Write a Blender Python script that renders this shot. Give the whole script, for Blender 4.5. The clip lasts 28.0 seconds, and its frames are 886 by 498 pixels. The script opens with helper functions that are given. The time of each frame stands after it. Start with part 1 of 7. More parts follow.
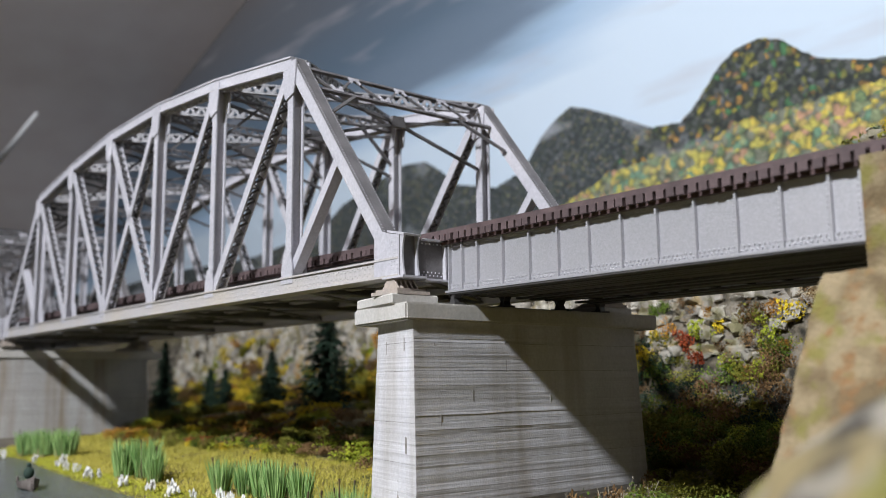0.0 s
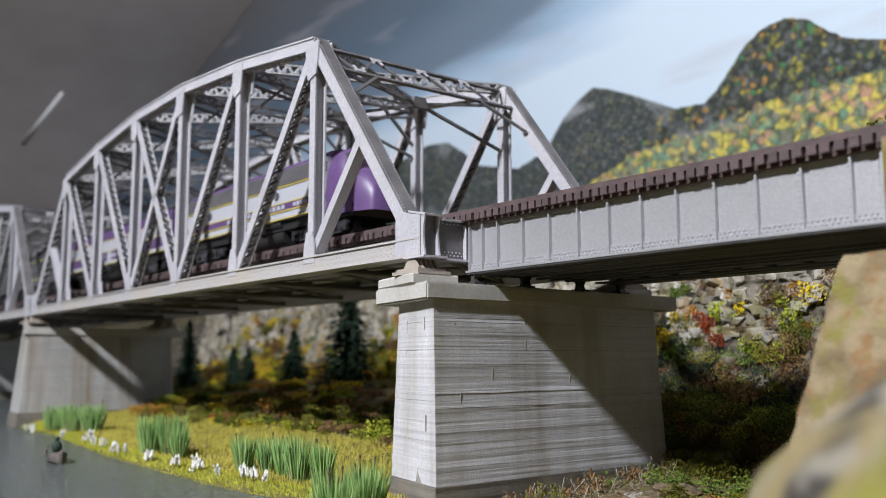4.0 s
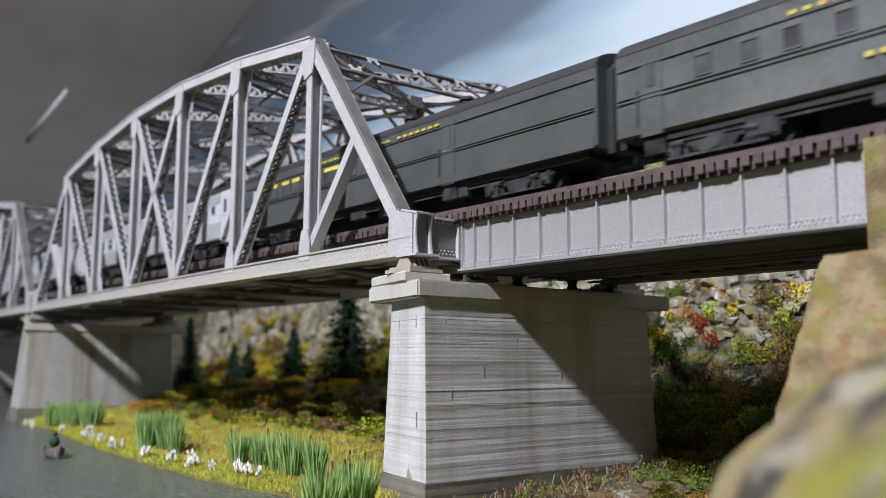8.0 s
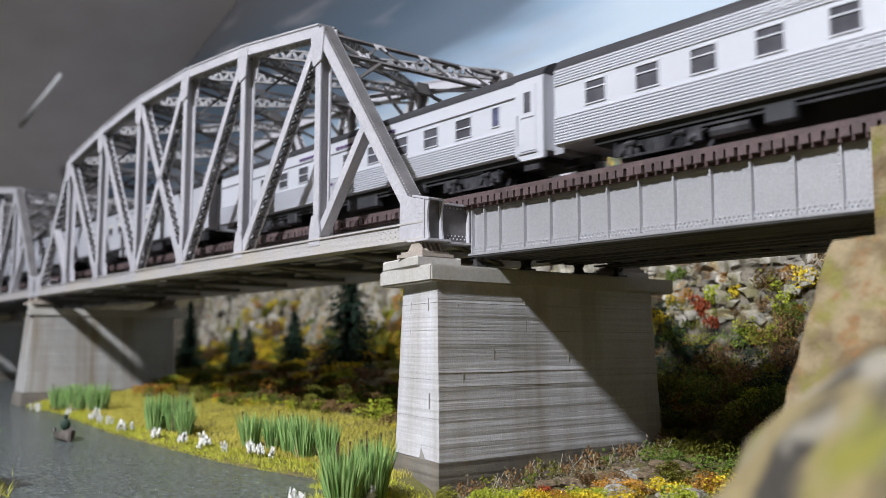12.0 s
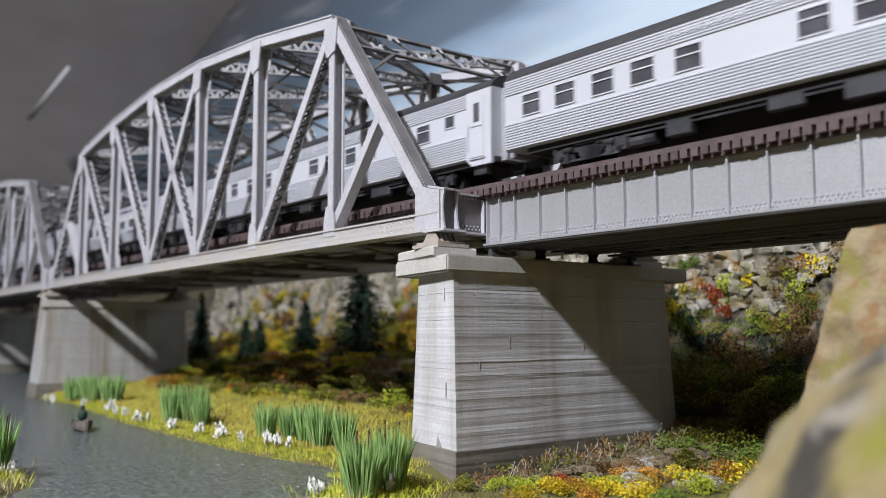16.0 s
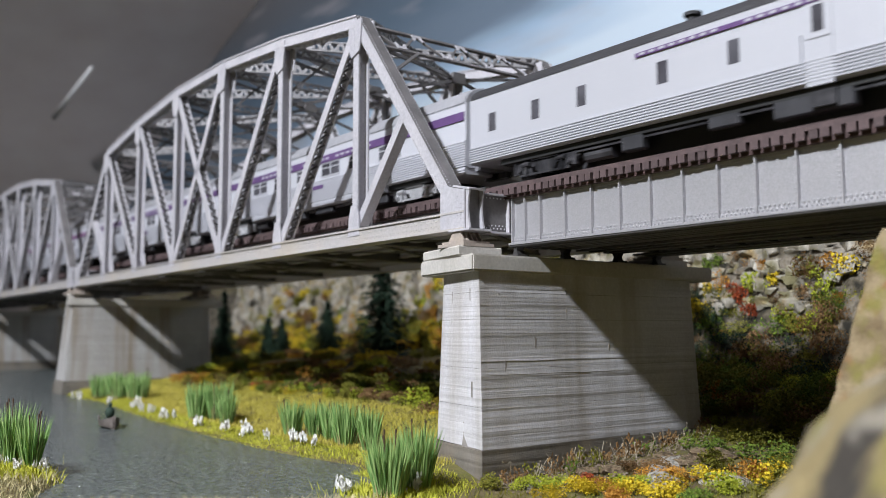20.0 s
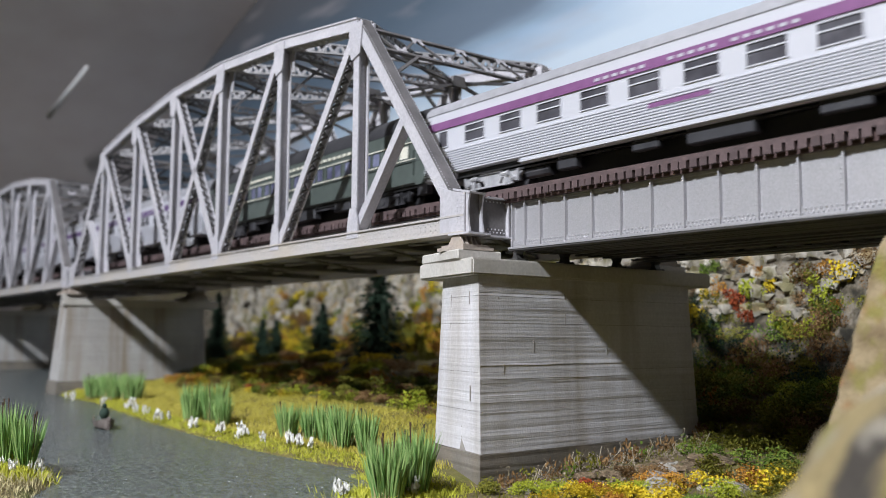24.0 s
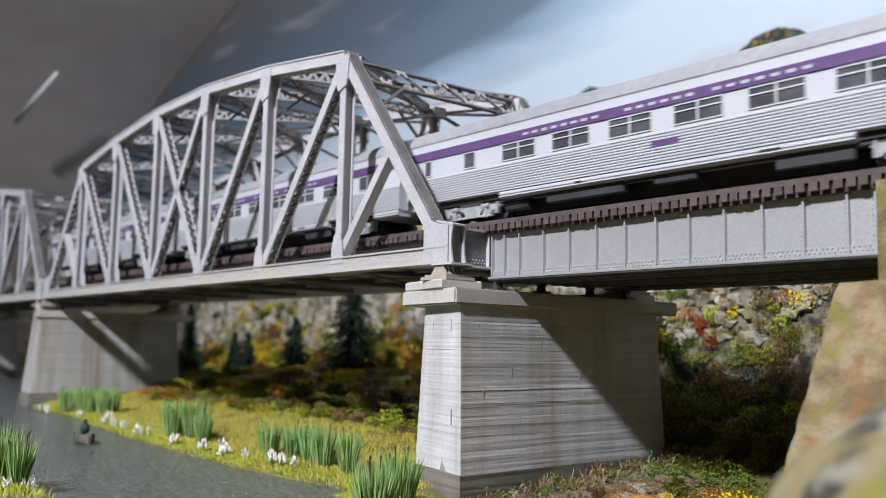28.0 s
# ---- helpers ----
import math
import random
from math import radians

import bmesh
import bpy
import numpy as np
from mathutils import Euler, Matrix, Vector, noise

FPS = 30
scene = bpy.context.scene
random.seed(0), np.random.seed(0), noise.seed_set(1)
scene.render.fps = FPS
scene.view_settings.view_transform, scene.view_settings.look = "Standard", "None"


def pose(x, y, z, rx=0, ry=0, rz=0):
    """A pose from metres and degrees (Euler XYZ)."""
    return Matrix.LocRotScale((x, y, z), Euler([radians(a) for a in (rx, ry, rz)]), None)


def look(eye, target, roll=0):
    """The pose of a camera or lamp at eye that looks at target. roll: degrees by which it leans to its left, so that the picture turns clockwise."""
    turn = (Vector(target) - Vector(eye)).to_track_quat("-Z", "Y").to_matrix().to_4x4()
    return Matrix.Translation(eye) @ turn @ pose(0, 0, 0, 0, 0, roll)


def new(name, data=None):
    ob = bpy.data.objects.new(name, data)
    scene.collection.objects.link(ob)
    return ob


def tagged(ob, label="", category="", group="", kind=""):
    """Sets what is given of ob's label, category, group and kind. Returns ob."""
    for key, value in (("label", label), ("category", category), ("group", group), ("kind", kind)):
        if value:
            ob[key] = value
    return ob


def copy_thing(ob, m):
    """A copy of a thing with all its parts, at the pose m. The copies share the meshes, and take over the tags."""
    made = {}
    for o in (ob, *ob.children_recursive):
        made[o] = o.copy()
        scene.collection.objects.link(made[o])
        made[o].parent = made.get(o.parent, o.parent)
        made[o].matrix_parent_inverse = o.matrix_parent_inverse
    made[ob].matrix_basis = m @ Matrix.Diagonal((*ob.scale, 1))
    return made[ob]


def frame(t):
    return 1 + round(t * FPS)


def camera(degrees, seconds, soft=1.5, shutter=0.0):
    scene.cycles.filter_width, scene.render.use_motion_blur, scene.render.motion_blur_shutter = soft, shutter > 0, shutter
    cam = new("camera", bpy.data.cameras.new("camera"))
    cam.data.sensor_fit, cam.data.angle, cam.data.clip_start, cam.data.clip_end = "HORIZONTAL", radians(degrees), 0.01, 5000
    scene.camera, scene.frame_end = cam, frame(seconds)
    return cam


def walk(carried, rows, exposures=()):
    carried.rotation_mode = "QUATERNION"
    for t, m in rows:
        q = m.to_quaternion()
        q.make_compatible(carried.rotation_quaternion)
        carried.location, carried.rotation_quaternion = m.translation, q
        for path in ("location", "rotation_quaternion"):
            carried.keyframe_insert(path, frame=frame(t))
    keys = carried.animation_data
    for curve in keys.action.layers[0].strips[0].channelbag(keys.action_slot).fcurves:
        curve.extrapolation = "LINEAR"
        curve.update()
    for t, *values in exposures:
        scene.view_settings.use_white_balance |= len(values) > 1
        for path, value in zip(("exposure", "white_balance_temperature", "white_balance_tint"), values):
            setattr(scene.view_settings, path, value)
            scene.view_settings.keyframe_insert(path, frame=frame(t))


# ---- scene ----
# A model railway in 1:87; x runs along the bridge, y away from the viewer, z up.
cam = camera(52.94, 28.0, 0.6, 0.27)
cam.data.dof.use_dof = True
cam.data.dof.focus_distance = 0.345
cam.data.dof.aperture_fstop = 14.0
PATH = [
    (0, 0.27343, -0.20569, -0.03907, 140.276, 8.272, -0.619),
    (0.5, 0.27434, -0.20786, -0.03850, 140.496, 8.258, -0.501),
    (1, 0.27683, -0.20892, -0.03708, 140.765, 8.030, -0.476),
    (1.5, 0.27598, -0.20767, -0.03873, 141.032, 7.685, -0.470),
    (2, 0.27635, -0.20612, -0.03960, 141.196, 7.664, -0.426),
    (2.5, 0.27634, -0.20631, -0.03924, 141.397, 7.552, -0.424),
    (3, 0.27584, -0.20598, -0.03921, 141.495, 7.392, -0.391),
    (3.5, 0.27527, -0.20670, -0.03975, 141.617, 7.183, -0.234),
    (5.5, 0.27756, -0.20693, -0.03957, 141.795, 6.948, 0.011),
    (6, 0.27806, -0.20539, -0.03995, 141.928, 7.017, 0.132),
    (6.5, 0.27878, -0.20465, -0.04036, 142.077, 7.023, 0.168),
    (7, 0.28033, -0.20450, -0.04008, 142.052, 7.056, 0.158),
    (7.5, 0.28036, -0.20444, -0.04039, 142.071, 7.102, 0.285),
    (8, 0.28054, -0.20495, -0.04043, 141.959, 7.012, 0.258),
    (8.5, 0.28059, -0.20525, -0.04080, 141.878, 6.957, 0.244),
    (9, 0.28100, -0.20741, -0.04106, 141.801, 6.833, 0.157),
    (9.5, 0.28236, -0.21005, -0.04108, 141.673, 6.712, 0.115),
    (10, 0.28196, -0.21160, -0.04124, 141.548, 6.522, 0.071),
    (10.5, 0.28189, -0.21321, -0.04107, 141.495, 6.376, 0.110),
    (11, 0.28127, -0.21354, -0.04064, 141.506, 6.171, 0.090),
    (11.5, 0.28120, -0.21461, -0.04072, 141.444, 6.045, 0.023),
    (12, 0.28132, -0.21485, -0.04070, 141.474, 5.962, 0.079),
    (12.5, 0.28115, -0.21533, -0.04092, 141.478, 5.921, 0.054),
    (14.5, 0.28109, -0.21730, -0.04055, 141.731, 5.552, -0.046),
    (15, 0.28106, -0.21756, -0.04090, 141.844, 5.524, -0.048),
    (15.5, 0.28076, -0.21763, -0.04113, 141.871, 5.409, -0.132),
    (16, 0.28055, -0.21864, -0.04097, 141.916, 5.350, -0.164),
    (16.5, 0.28114, -0.21910, -0.04073, 142.104, 5.224, -0.244),
    (17, 0.28069, -0.21945, -0.04041, 142.256, 5.173, -0.254),
    (17.5, 0.28040, -0.21982, -0.04028, 142.440, 5.166, -0.174),
    (18, 0.28031, -0.22045, -0.04017, 142.630, 5.144, -0.162),
    (18.5, 0.28065, -0.22084, -0.04070, 142.856, 5.148, -0.167),
    (19, 0.28019, -0.22096, -0.04037, 142.985, 5.147, -0.160),
    (19.5, 0.27974, -0.22129, -0.04064, 143.072, 5.217, -0.102),
    (20, 0.28007, -0.22144, -0.04024, 143.147, 5.182, -0.117),
    (20.5, 0.28016, -0.22178, -0.04030, 143.198, 5.185, -0.040),
    (21, 0.27958, -0.22207, -0.04058, 143.173, 5.239, 0.015),
    (21.5, 0.27933, -0.22206, -0.04022, 143.121, 5.238, 0.070),
    (23.5, 0.27856, -0.22263, -0.04013, 142.833, 5.392, 0.262),
    (24, 0.27823, -0.22301, -0.04018, 142.735, 5.399, 0.405),
    (24.5, 0.27849, -0.22411, -0.04032, 142.643, 5.414, 0.407),
    (25, 0.27901, -0.22524, -0.04057, 142.466, 5.523, 0.473),
    (25.5, 0.27888, -0.22506, -0.03971, 142.262, 5.568, 0.496),
    (26, 0.27863, -0.22562, -0.03954, 142.046, 5.589, 0.565),
    (26.5, 0.27942, -0.22595, -0.03977, 141.860, 5.673, 0.579),
    (27, 0.28051, -0.22949, -0.03920, 141.585, 5.807, 0.599),
    (27.5, 0.28136, -0.23445, -0.03664, 141.258, 5.900, 0.707),
    (28, 0.28766, -0.23980, -0.03347, 140.526, 6.007, 1.109),
]


def eye_pose(x, y, z, yaw, pitch, roll):
    return pose(x, y, z, 90 + pitch, 0, yaw - 90) @ pose(0, 0, 0, 0, 0, roll)


walk(cam, [(r[0], eye_pose(*r[1:])) for r in PATH], [(0.0, 0.0), (28.0, 0.0)])

# ---- light ----
world = bpy.data.worlds.new("room_light")
scene.world = world
world.use_nodes = True
world.node_tree.nodes["Background"].inputs[0].default_value = (0.80, 0.88, 1.0, 1)
world.node_tree.nodes["Background"].inputs[1].default_value = 0.006
lamp_data = bpy.data.lights.new("ceiling_lamp", "SPOT")
lamp_data.energy, lamp_data.shadow_soft_size, lamp_data.color = 160.0, 0.05, (0.93, 0.97, 1.04)
lamp_data.spot_size, lamp_data.spot_blend = radians(140), 0.4
lamp = new("ceiling_lamp", lamp_data)
lamp.matrix_world = look((0.27, -1.12, 0.96), (-0.6, 0.4, 0.25))

# ---- materials ----


def rgba(c):
    return (c[0], c[1], c[2], 1.0)


def mat(name, c1, c2=None, rough=0.6, metal=0.0, scale=200.0, bump=0.15, fine=6.0, spec=0.5, detail=5.0, lo=0.35, hi=0.65, emit=None, stretch=(1, 1, 1), rnd=0.0):
    """Two colours mixed by coarse noise, fine grain in colour and relief."""
    m = bpy.data.materials.new(name)
    m.use_nodes = True
    nt = m.node_tree
    bs = nt.nodes["Principled BSDF"]
    bs.inputs["Roughness"].default_value = rough
    bs.inputs["Metallic"].default_value = metal
    bs.inputs["Specular IOR Level"].default_value = spec
    if c2 is None:
        c2 = [v * 0.8 for v in c1]
    tc = nt.nodes.new("ShaderNodeTexCoord")
    mp = nt.nodes.new("ShaderNodeMapping")
    mp.inputs["Scale"].default_value = stretch
    nt.links.new(tc.outputs["Object"], mp.inputs["Vector"])
    n1 = nt.nodes.new("ShaderNodeTexNoise")
    n1.inputs["Scale"].default_value, n1.inputs["Detail"].default_value = scale, detail
    nt.links.new(mp.outputs["Vector"], n1.inputs["Vector"])
    ramp = nt.nodes.new("ShaderNodeValToRGB")
    ramp.color_ramp.elements[0].position, ramp.color_ramp.elements[1].position = lo, hi
    ramp.color_ramp.elements[0].color, ramp.color_ramp.elements[1].color = rgba(c1), rgba(c2)
    nt.links.new(n1.outputs["Fac"], ramp.inputs["Fac"])
    n2 = nt.nodes.new("ShaderNodeTexNoise")
    n2.inputs["Scale"].default_value, n2.inputs["Detail"].default_value = scale * fine, 4.0
    nt.links.new(mp.outputs["Vector"], n2.inputs["Vector"])
    mx = nt.nodes.new("ShaderNodeMixRGB")
    mx.blend_type = "OVERLAY"
    mx.inputs["Fac"].default_value = 0.25
    nt.links.new(ramp.outputs["Color"], mx.inputs["Color1"])
    nt.links.new(n2.outputs["Fac"], mx.inputs["Color2"])
    out = mx.outputs["Color"]
    if rnd:
        oi = nt.nodes.new("ShaderNodeObjectInfo")
        hsv = nt.nodes.new("ShaderNodeHueSaturation")
        mr = nt.nodes.new("ShaderNodeMapRange")
        mr.inputs["To Min"].default_value, mr.inputs["To Max"].default_value = 1 - rnd, 1 + rnd
        nt.links.new(oi.outputs["Random"], mr.inputs["Value"])
        nt.links.new(mr.outputs["Result"], hsv.inputs["Value"])
        nt.links.new(out, hsv.inputs["Color"])
        out = hsv.outputs["Color"]
    nt.links.new(out, bs.inputs["Base Color"])
    if bump:
        bp = nt.nodes.new("ShaderNodeBump")
        bp.inputs["Strength"].default_value, bp.inputs["Distance"].default_value = bump, 0.0006
        nt.links.new(n2.outputs["Fac"], bp.inputs["Height"])
        nt.links.new(bp.outputs["Normal"], bs.inputs["Normal"])
    if emit:
        bs.inputs["Emission Color"].default_value = rgba(emit[:3])
        bs.inputs["Emission Strength"].default_value = emit[3]
    return m


STEEL = mat("bridge_steel", (0.45, 0.44, 0.475), (0.51, 0.495, 0.525), 0.5, 0.1, 60, 0.25, 14)
CHORD = mat("dusty_steel", (0.43, 0.415, 0.425), (0.46, 0.415, 0.365), 0.6, 0.05, 16, 0.25, 50)
# darker copy of the bridge steel; shade of recesses and bracing is in its colour
SHADE_STEEL = mat("shade_steel", (0.095, 0.09, 0.092), (0.17, 0.16, 0.162), 0.6, 0.1, 60, 0.25, 14)
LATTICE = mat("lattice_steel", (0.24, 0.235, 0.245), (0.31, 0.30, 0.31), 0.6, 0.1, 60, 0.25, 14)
# near-black steel: the shade under the girders is put into this colour
GIRDER_SHADE = mat("girder_shade_steel", (0.045, 0.043, 0.042), (0.075, 0.07, 0.068), 0.5, 0.1, 60, 0.25, 14)
# bridge steel again, with the shade below the truss floor in its colour
FLOOR_SHADE = mat("floor_shade_steel", (0.12, 0.115, 0.11), (0.18, 0.17, 0.16), 0.55, 0.1, 60, 0.25, 14)
GIRDER = mat("girder_steel", (0.40, 0.395, 0.41), (0.47, 0.46, 0.485), 0.36, 0.4, 1500, 0.28, 2.2, lo=0.3, hi=0.7)
RUST = mat("bearing_rust", (0.40, 0.34, 0.29), (0.33, 0.29, 0.26), 0.7, 0.1, 150, 0.3)
TIE = mat("tie_wood", (0.100, 0.066, 0.066), (0.066, 0.044, 0.045), 0.7, 0, 120, 0.4, rnd=0.2)
TIMBER = mat("dark_red_timber", (0.060, 0.030, 0.028), (0.042, 0.022, 0.021), 0.7, 0, 120, 0.3)
RAIL = mat("rail_steel", (0.22, 0.16, 0.13), (0.15, 0.11, 0.09), 0.45, 0.6, 150, 0.2)


def concrete(name, c1, c2, stain, bump, lines):
    """Cast concrete: cloudy tone, stains that run down, thin board marks in relief."""
    m = mat(name, c1, c2, 0.82, 0, 30, 0.0, 25)
    nt = m.node_tree
    bs = nt.nodes["Principled BSDF"]
    src = bs.inputs["Base Color"].links[0].from_socket
    tc = nt.nodes.new("ShaderNodeTexCoord")

    def nz(sc, scale, det):
        mp = nt.nodes.new("ShaderNodeMapping")
        mp.inputs["Scale"].default_value = sc
        nt.links.new(tc.outputs["Object"], mp.inputs["Vector"])
        n = nt.nodes.new("ShaderNodeTexNoise")
        n.inputs["Scale"].default_value, n.inputs["Detail"].default_value = scale, det
        nt.links.new(mp.outputs["Vector"], n.inputs["Vector"])
        return n
    st = nz((1, 1, 0.07), 70, 5)
    rm = nt.nodes.new("ShaderNodeMapRange")
    rm.inputs["From Min"].default_value, rm.inputs["From Max"].default_value, rm.inputs["To Max"].default_value = 0.48, 0.72, stain
    nt.links.new(st.outputs["Fac"], rm.inputs["Value"])
    mx = nt.nodes.new("ShaderNodeMixRGB")
    mx.inputs["Color2"].default_value = (0.24, 0.19, 0.13, 1)
    nt.links.new(rm.outputs["Result"], mx.inputs["Fac"])
    nt.links.new(src, mx.inputs["Color1"])
    nt.links.new(mx.outputs["Color"], bs.inputs["Base Color"])
    bd = nz((0.018, 0.018, 1), 420, 3)
    gr = nz((1, 1, 1), 1500, 3)
    ad = nt.nodes.new("ShaderNodeMath")
    ad.operation = "MULTIPLY_ADD"
    ad.inputs[1].default_value = lines
    nt.links.new(bd.outputs["Fac"], ad.inputs[0])
    nt.links.new(gr.outputs["Fac"], ad.inputs[2])
    bp = nt.nodes.new("ShaderNodeBump")
    bp.inputs["Strength"].default_value, bp.inputs["Distance"].default_value = bump, 0.0005
    nt.links.new(ad.outputs[0], bp.inputs["Height"])
    nt.links.new(bp.outputs["Normal"], bs.inputs["Normal"])
    return m


CONCRETE = concrete("pier_concrete", (0.60, 0.59, 0.61), (0.50, 0.49, 0.50), 0.55, 0.24, 4.5)
# pier concrete with rust stains, darkened overall so its shade sits in the colour
SHADED_CONCRETE = concrete("shaded_stained_pier_concrete", (0.42, 0.41, 0.40), (0.34, 0.325, 0.31), 1.0, 0.35, 2.0)
CAPSTONE = concrete("cap_concrete", (0.52, 0.50, 0.465), (0.45, 0.43, 0.40), 0.25, 0.06, 0.5)
WETBASE = concrete("wet_concrete", (0.20, 0.18, 0.155), (0.085, 0.075, 0.06), 0.6, 0.55, 2.6)
JOINT = mat("joint_grime", (0.24, 0.22, 0.20), (0.34, 0.32, 0.29), 0.9, 0, 90, 0.3)
STREAK = mat("rust_streak", (0.44, 0.39, 0.32), (0.36, 0.29, 0.21), 0.85, 0, 90, 0.3)

# ---- builders ----


def part(name, bm, material, parent=None, label="", kind="", smooth=False):
    me = bpy.data.meshes.new(name)
    bmesh.ops.recalc_face_normals(bm, faces=bm.faces)
    bm.to_mesh(me)
    bm.free()
    if smooth:
        me.polygons.foreach_set("use_smooth", [True] * len(me.polygons))
    me.materials.append(material)
    ob = new(name, me)
    ob.parent = parent
    if label or kind:
        tagged(ob, label, kind=kind)
    return ob


def thing(name, label, category, group="", kind="", m=None):
    ob = new(name)
    ob.empty_display_size = 0.01
    if m is not None:
        ob.matrix_basis = m
    return tagged(ob, label, category, group, kind)


def bx(bm, x0, x1, y0, y1, z0, z1):
    v = [bm.verts.new(p) for p in ((x0, y0, z0), (x1, y0, z0), (x1, y1, z0), (x0, y1, z0), (x0, y0, z1), (x1, y0, z1), (x1, y1, z1), (x0, y1, z1))]
    for q in ((3, 2, 1, 0), (4, 5, 6, 7), (0, 1, 5, 4), (1, 2, 6, 5), (2, 3, 7, 6), (3, 0, 4, 7)):
        bm.faces.new([v[i] for i in q])
    return bm


def box(*a):
    return bx(bmesh.new(), *a)


def beam(bm, p, q, w, h, side=(0, 1, 0)):
    """A bar from p to q: w wide along side, h deep across it."""
    p, q, side = Vector(p), Vector(q), Vector(side)
    d = (q - p).normalized()
    s = (side - d * side.dot(d)).normalized()
    u = d.cross(s)
    v = [bm.verts.new(e + s * a * w / 2 + u * b * h / 2) for e in (p, q) for a, b in ((-1, -1), (1, -1), (1, 1), (-1, 1))]
    for f in ((0, 1, 2, 3), (7, 6, 5, 4), (0, 4, 5, 1), (1, 5, 6, 2), (2, 6, 7, 3), (3, 7, 4, 0)):
        bm.faces.new([v[i] for i in f])
    return bm


def prism(bm, pts, lo, hi, axis):
    """A polygon pushed from lo to hi along an axis (0 x, 1 y, 2 z); pts are the other two coordinates in order."""
    def put(a, b, c):
        return {0: (c, a, b), 1: (a, c, b), 2: (a, b, c)}[axis]
    A = [bm.verts.new(put(a, b, lo)) for a, b in pts]
    B = [bm.verts.new(put(a, b, hi)) for a, b in pts]
    n = len(pts)
    bm.faces.new(A)
    bm.faces.new(B[::-1])
    for i in range(n):
        bm.faces.new((A[i], B[i], B[(i + 1) % n], A[(i + 1) % n]))
    return bm


def cyl(bm, p, q, r, n=12, r2=None):
    p, q = Vector(p), Vector(q)
    d = (q - p).normalized()
    s = d.orthogonal().normalized()
    u = d.cross(s)
    r2 = r if r2 is None else r2
    A = [bm.verts.new(p + (s * math.cos(k * math.tau / n) + u * math.sin(k * math.tau / n)) * r) for k in range(n)]
    B = [bm.verts.new(q + (s * math.cos(k * math.tau / n) + u * math.sin(k * math.tau / n)) * r2) for k in range(n)]
    bm.faces.new(A[::-1])
    bm.faces.new(B)
    for i in range(n):
        bm.faces.new((A[i], A[(i + 1) % n], B[(i + 1) % n], B[i]))
    return bm


def dome(bm, c, n, r=0.00036):
    """A rivet head at c on a face with normal n."""
    n = Vector(n).normalized()
    s = n.orthogonal().normalized()
    u = n.cross(s)
    c = Vector(c)
    ring = [bm.verts.new(c + (s * math.cos(k * math.pi / 2) + u * math.sin(k * math.pi / 2)) * r) for k in range(4)]
    top = bm.verts.new(c + n * r * 0.9)
    for i in range(4):
        bm.faces.new((ring[i], ring[(i + 1) % 4], top))


# ---- truss spans ----
P = 0.081          # panel length
W = 0.1180         # truss spacing
ZT = (0.004, 0.1082, 0.1191, 0.1255, 0.1255, 0.1191, 0.1082, 0.004)   # chord axis at each panel point


def lacing(bm, p, q, w, n, y, t=0.0006):
    """Zigzag bars between the two flanges of a built-up member in the xz plane at y."""
    p, q = Vector(p), Vector(q)
    d = (q - p).normalized()
    s = Vector((0, 1, 0))
    for k in range(n):
        a, b = p + (q - p) * (k / n), p + (q - p) * ((k + 1) / n)
        sg = 1 if k % 2 else -1
        beam(bm, a + s * w / 2 * sg, b - s * w / 2 * sg, 0.0014, t, d.cross(s))


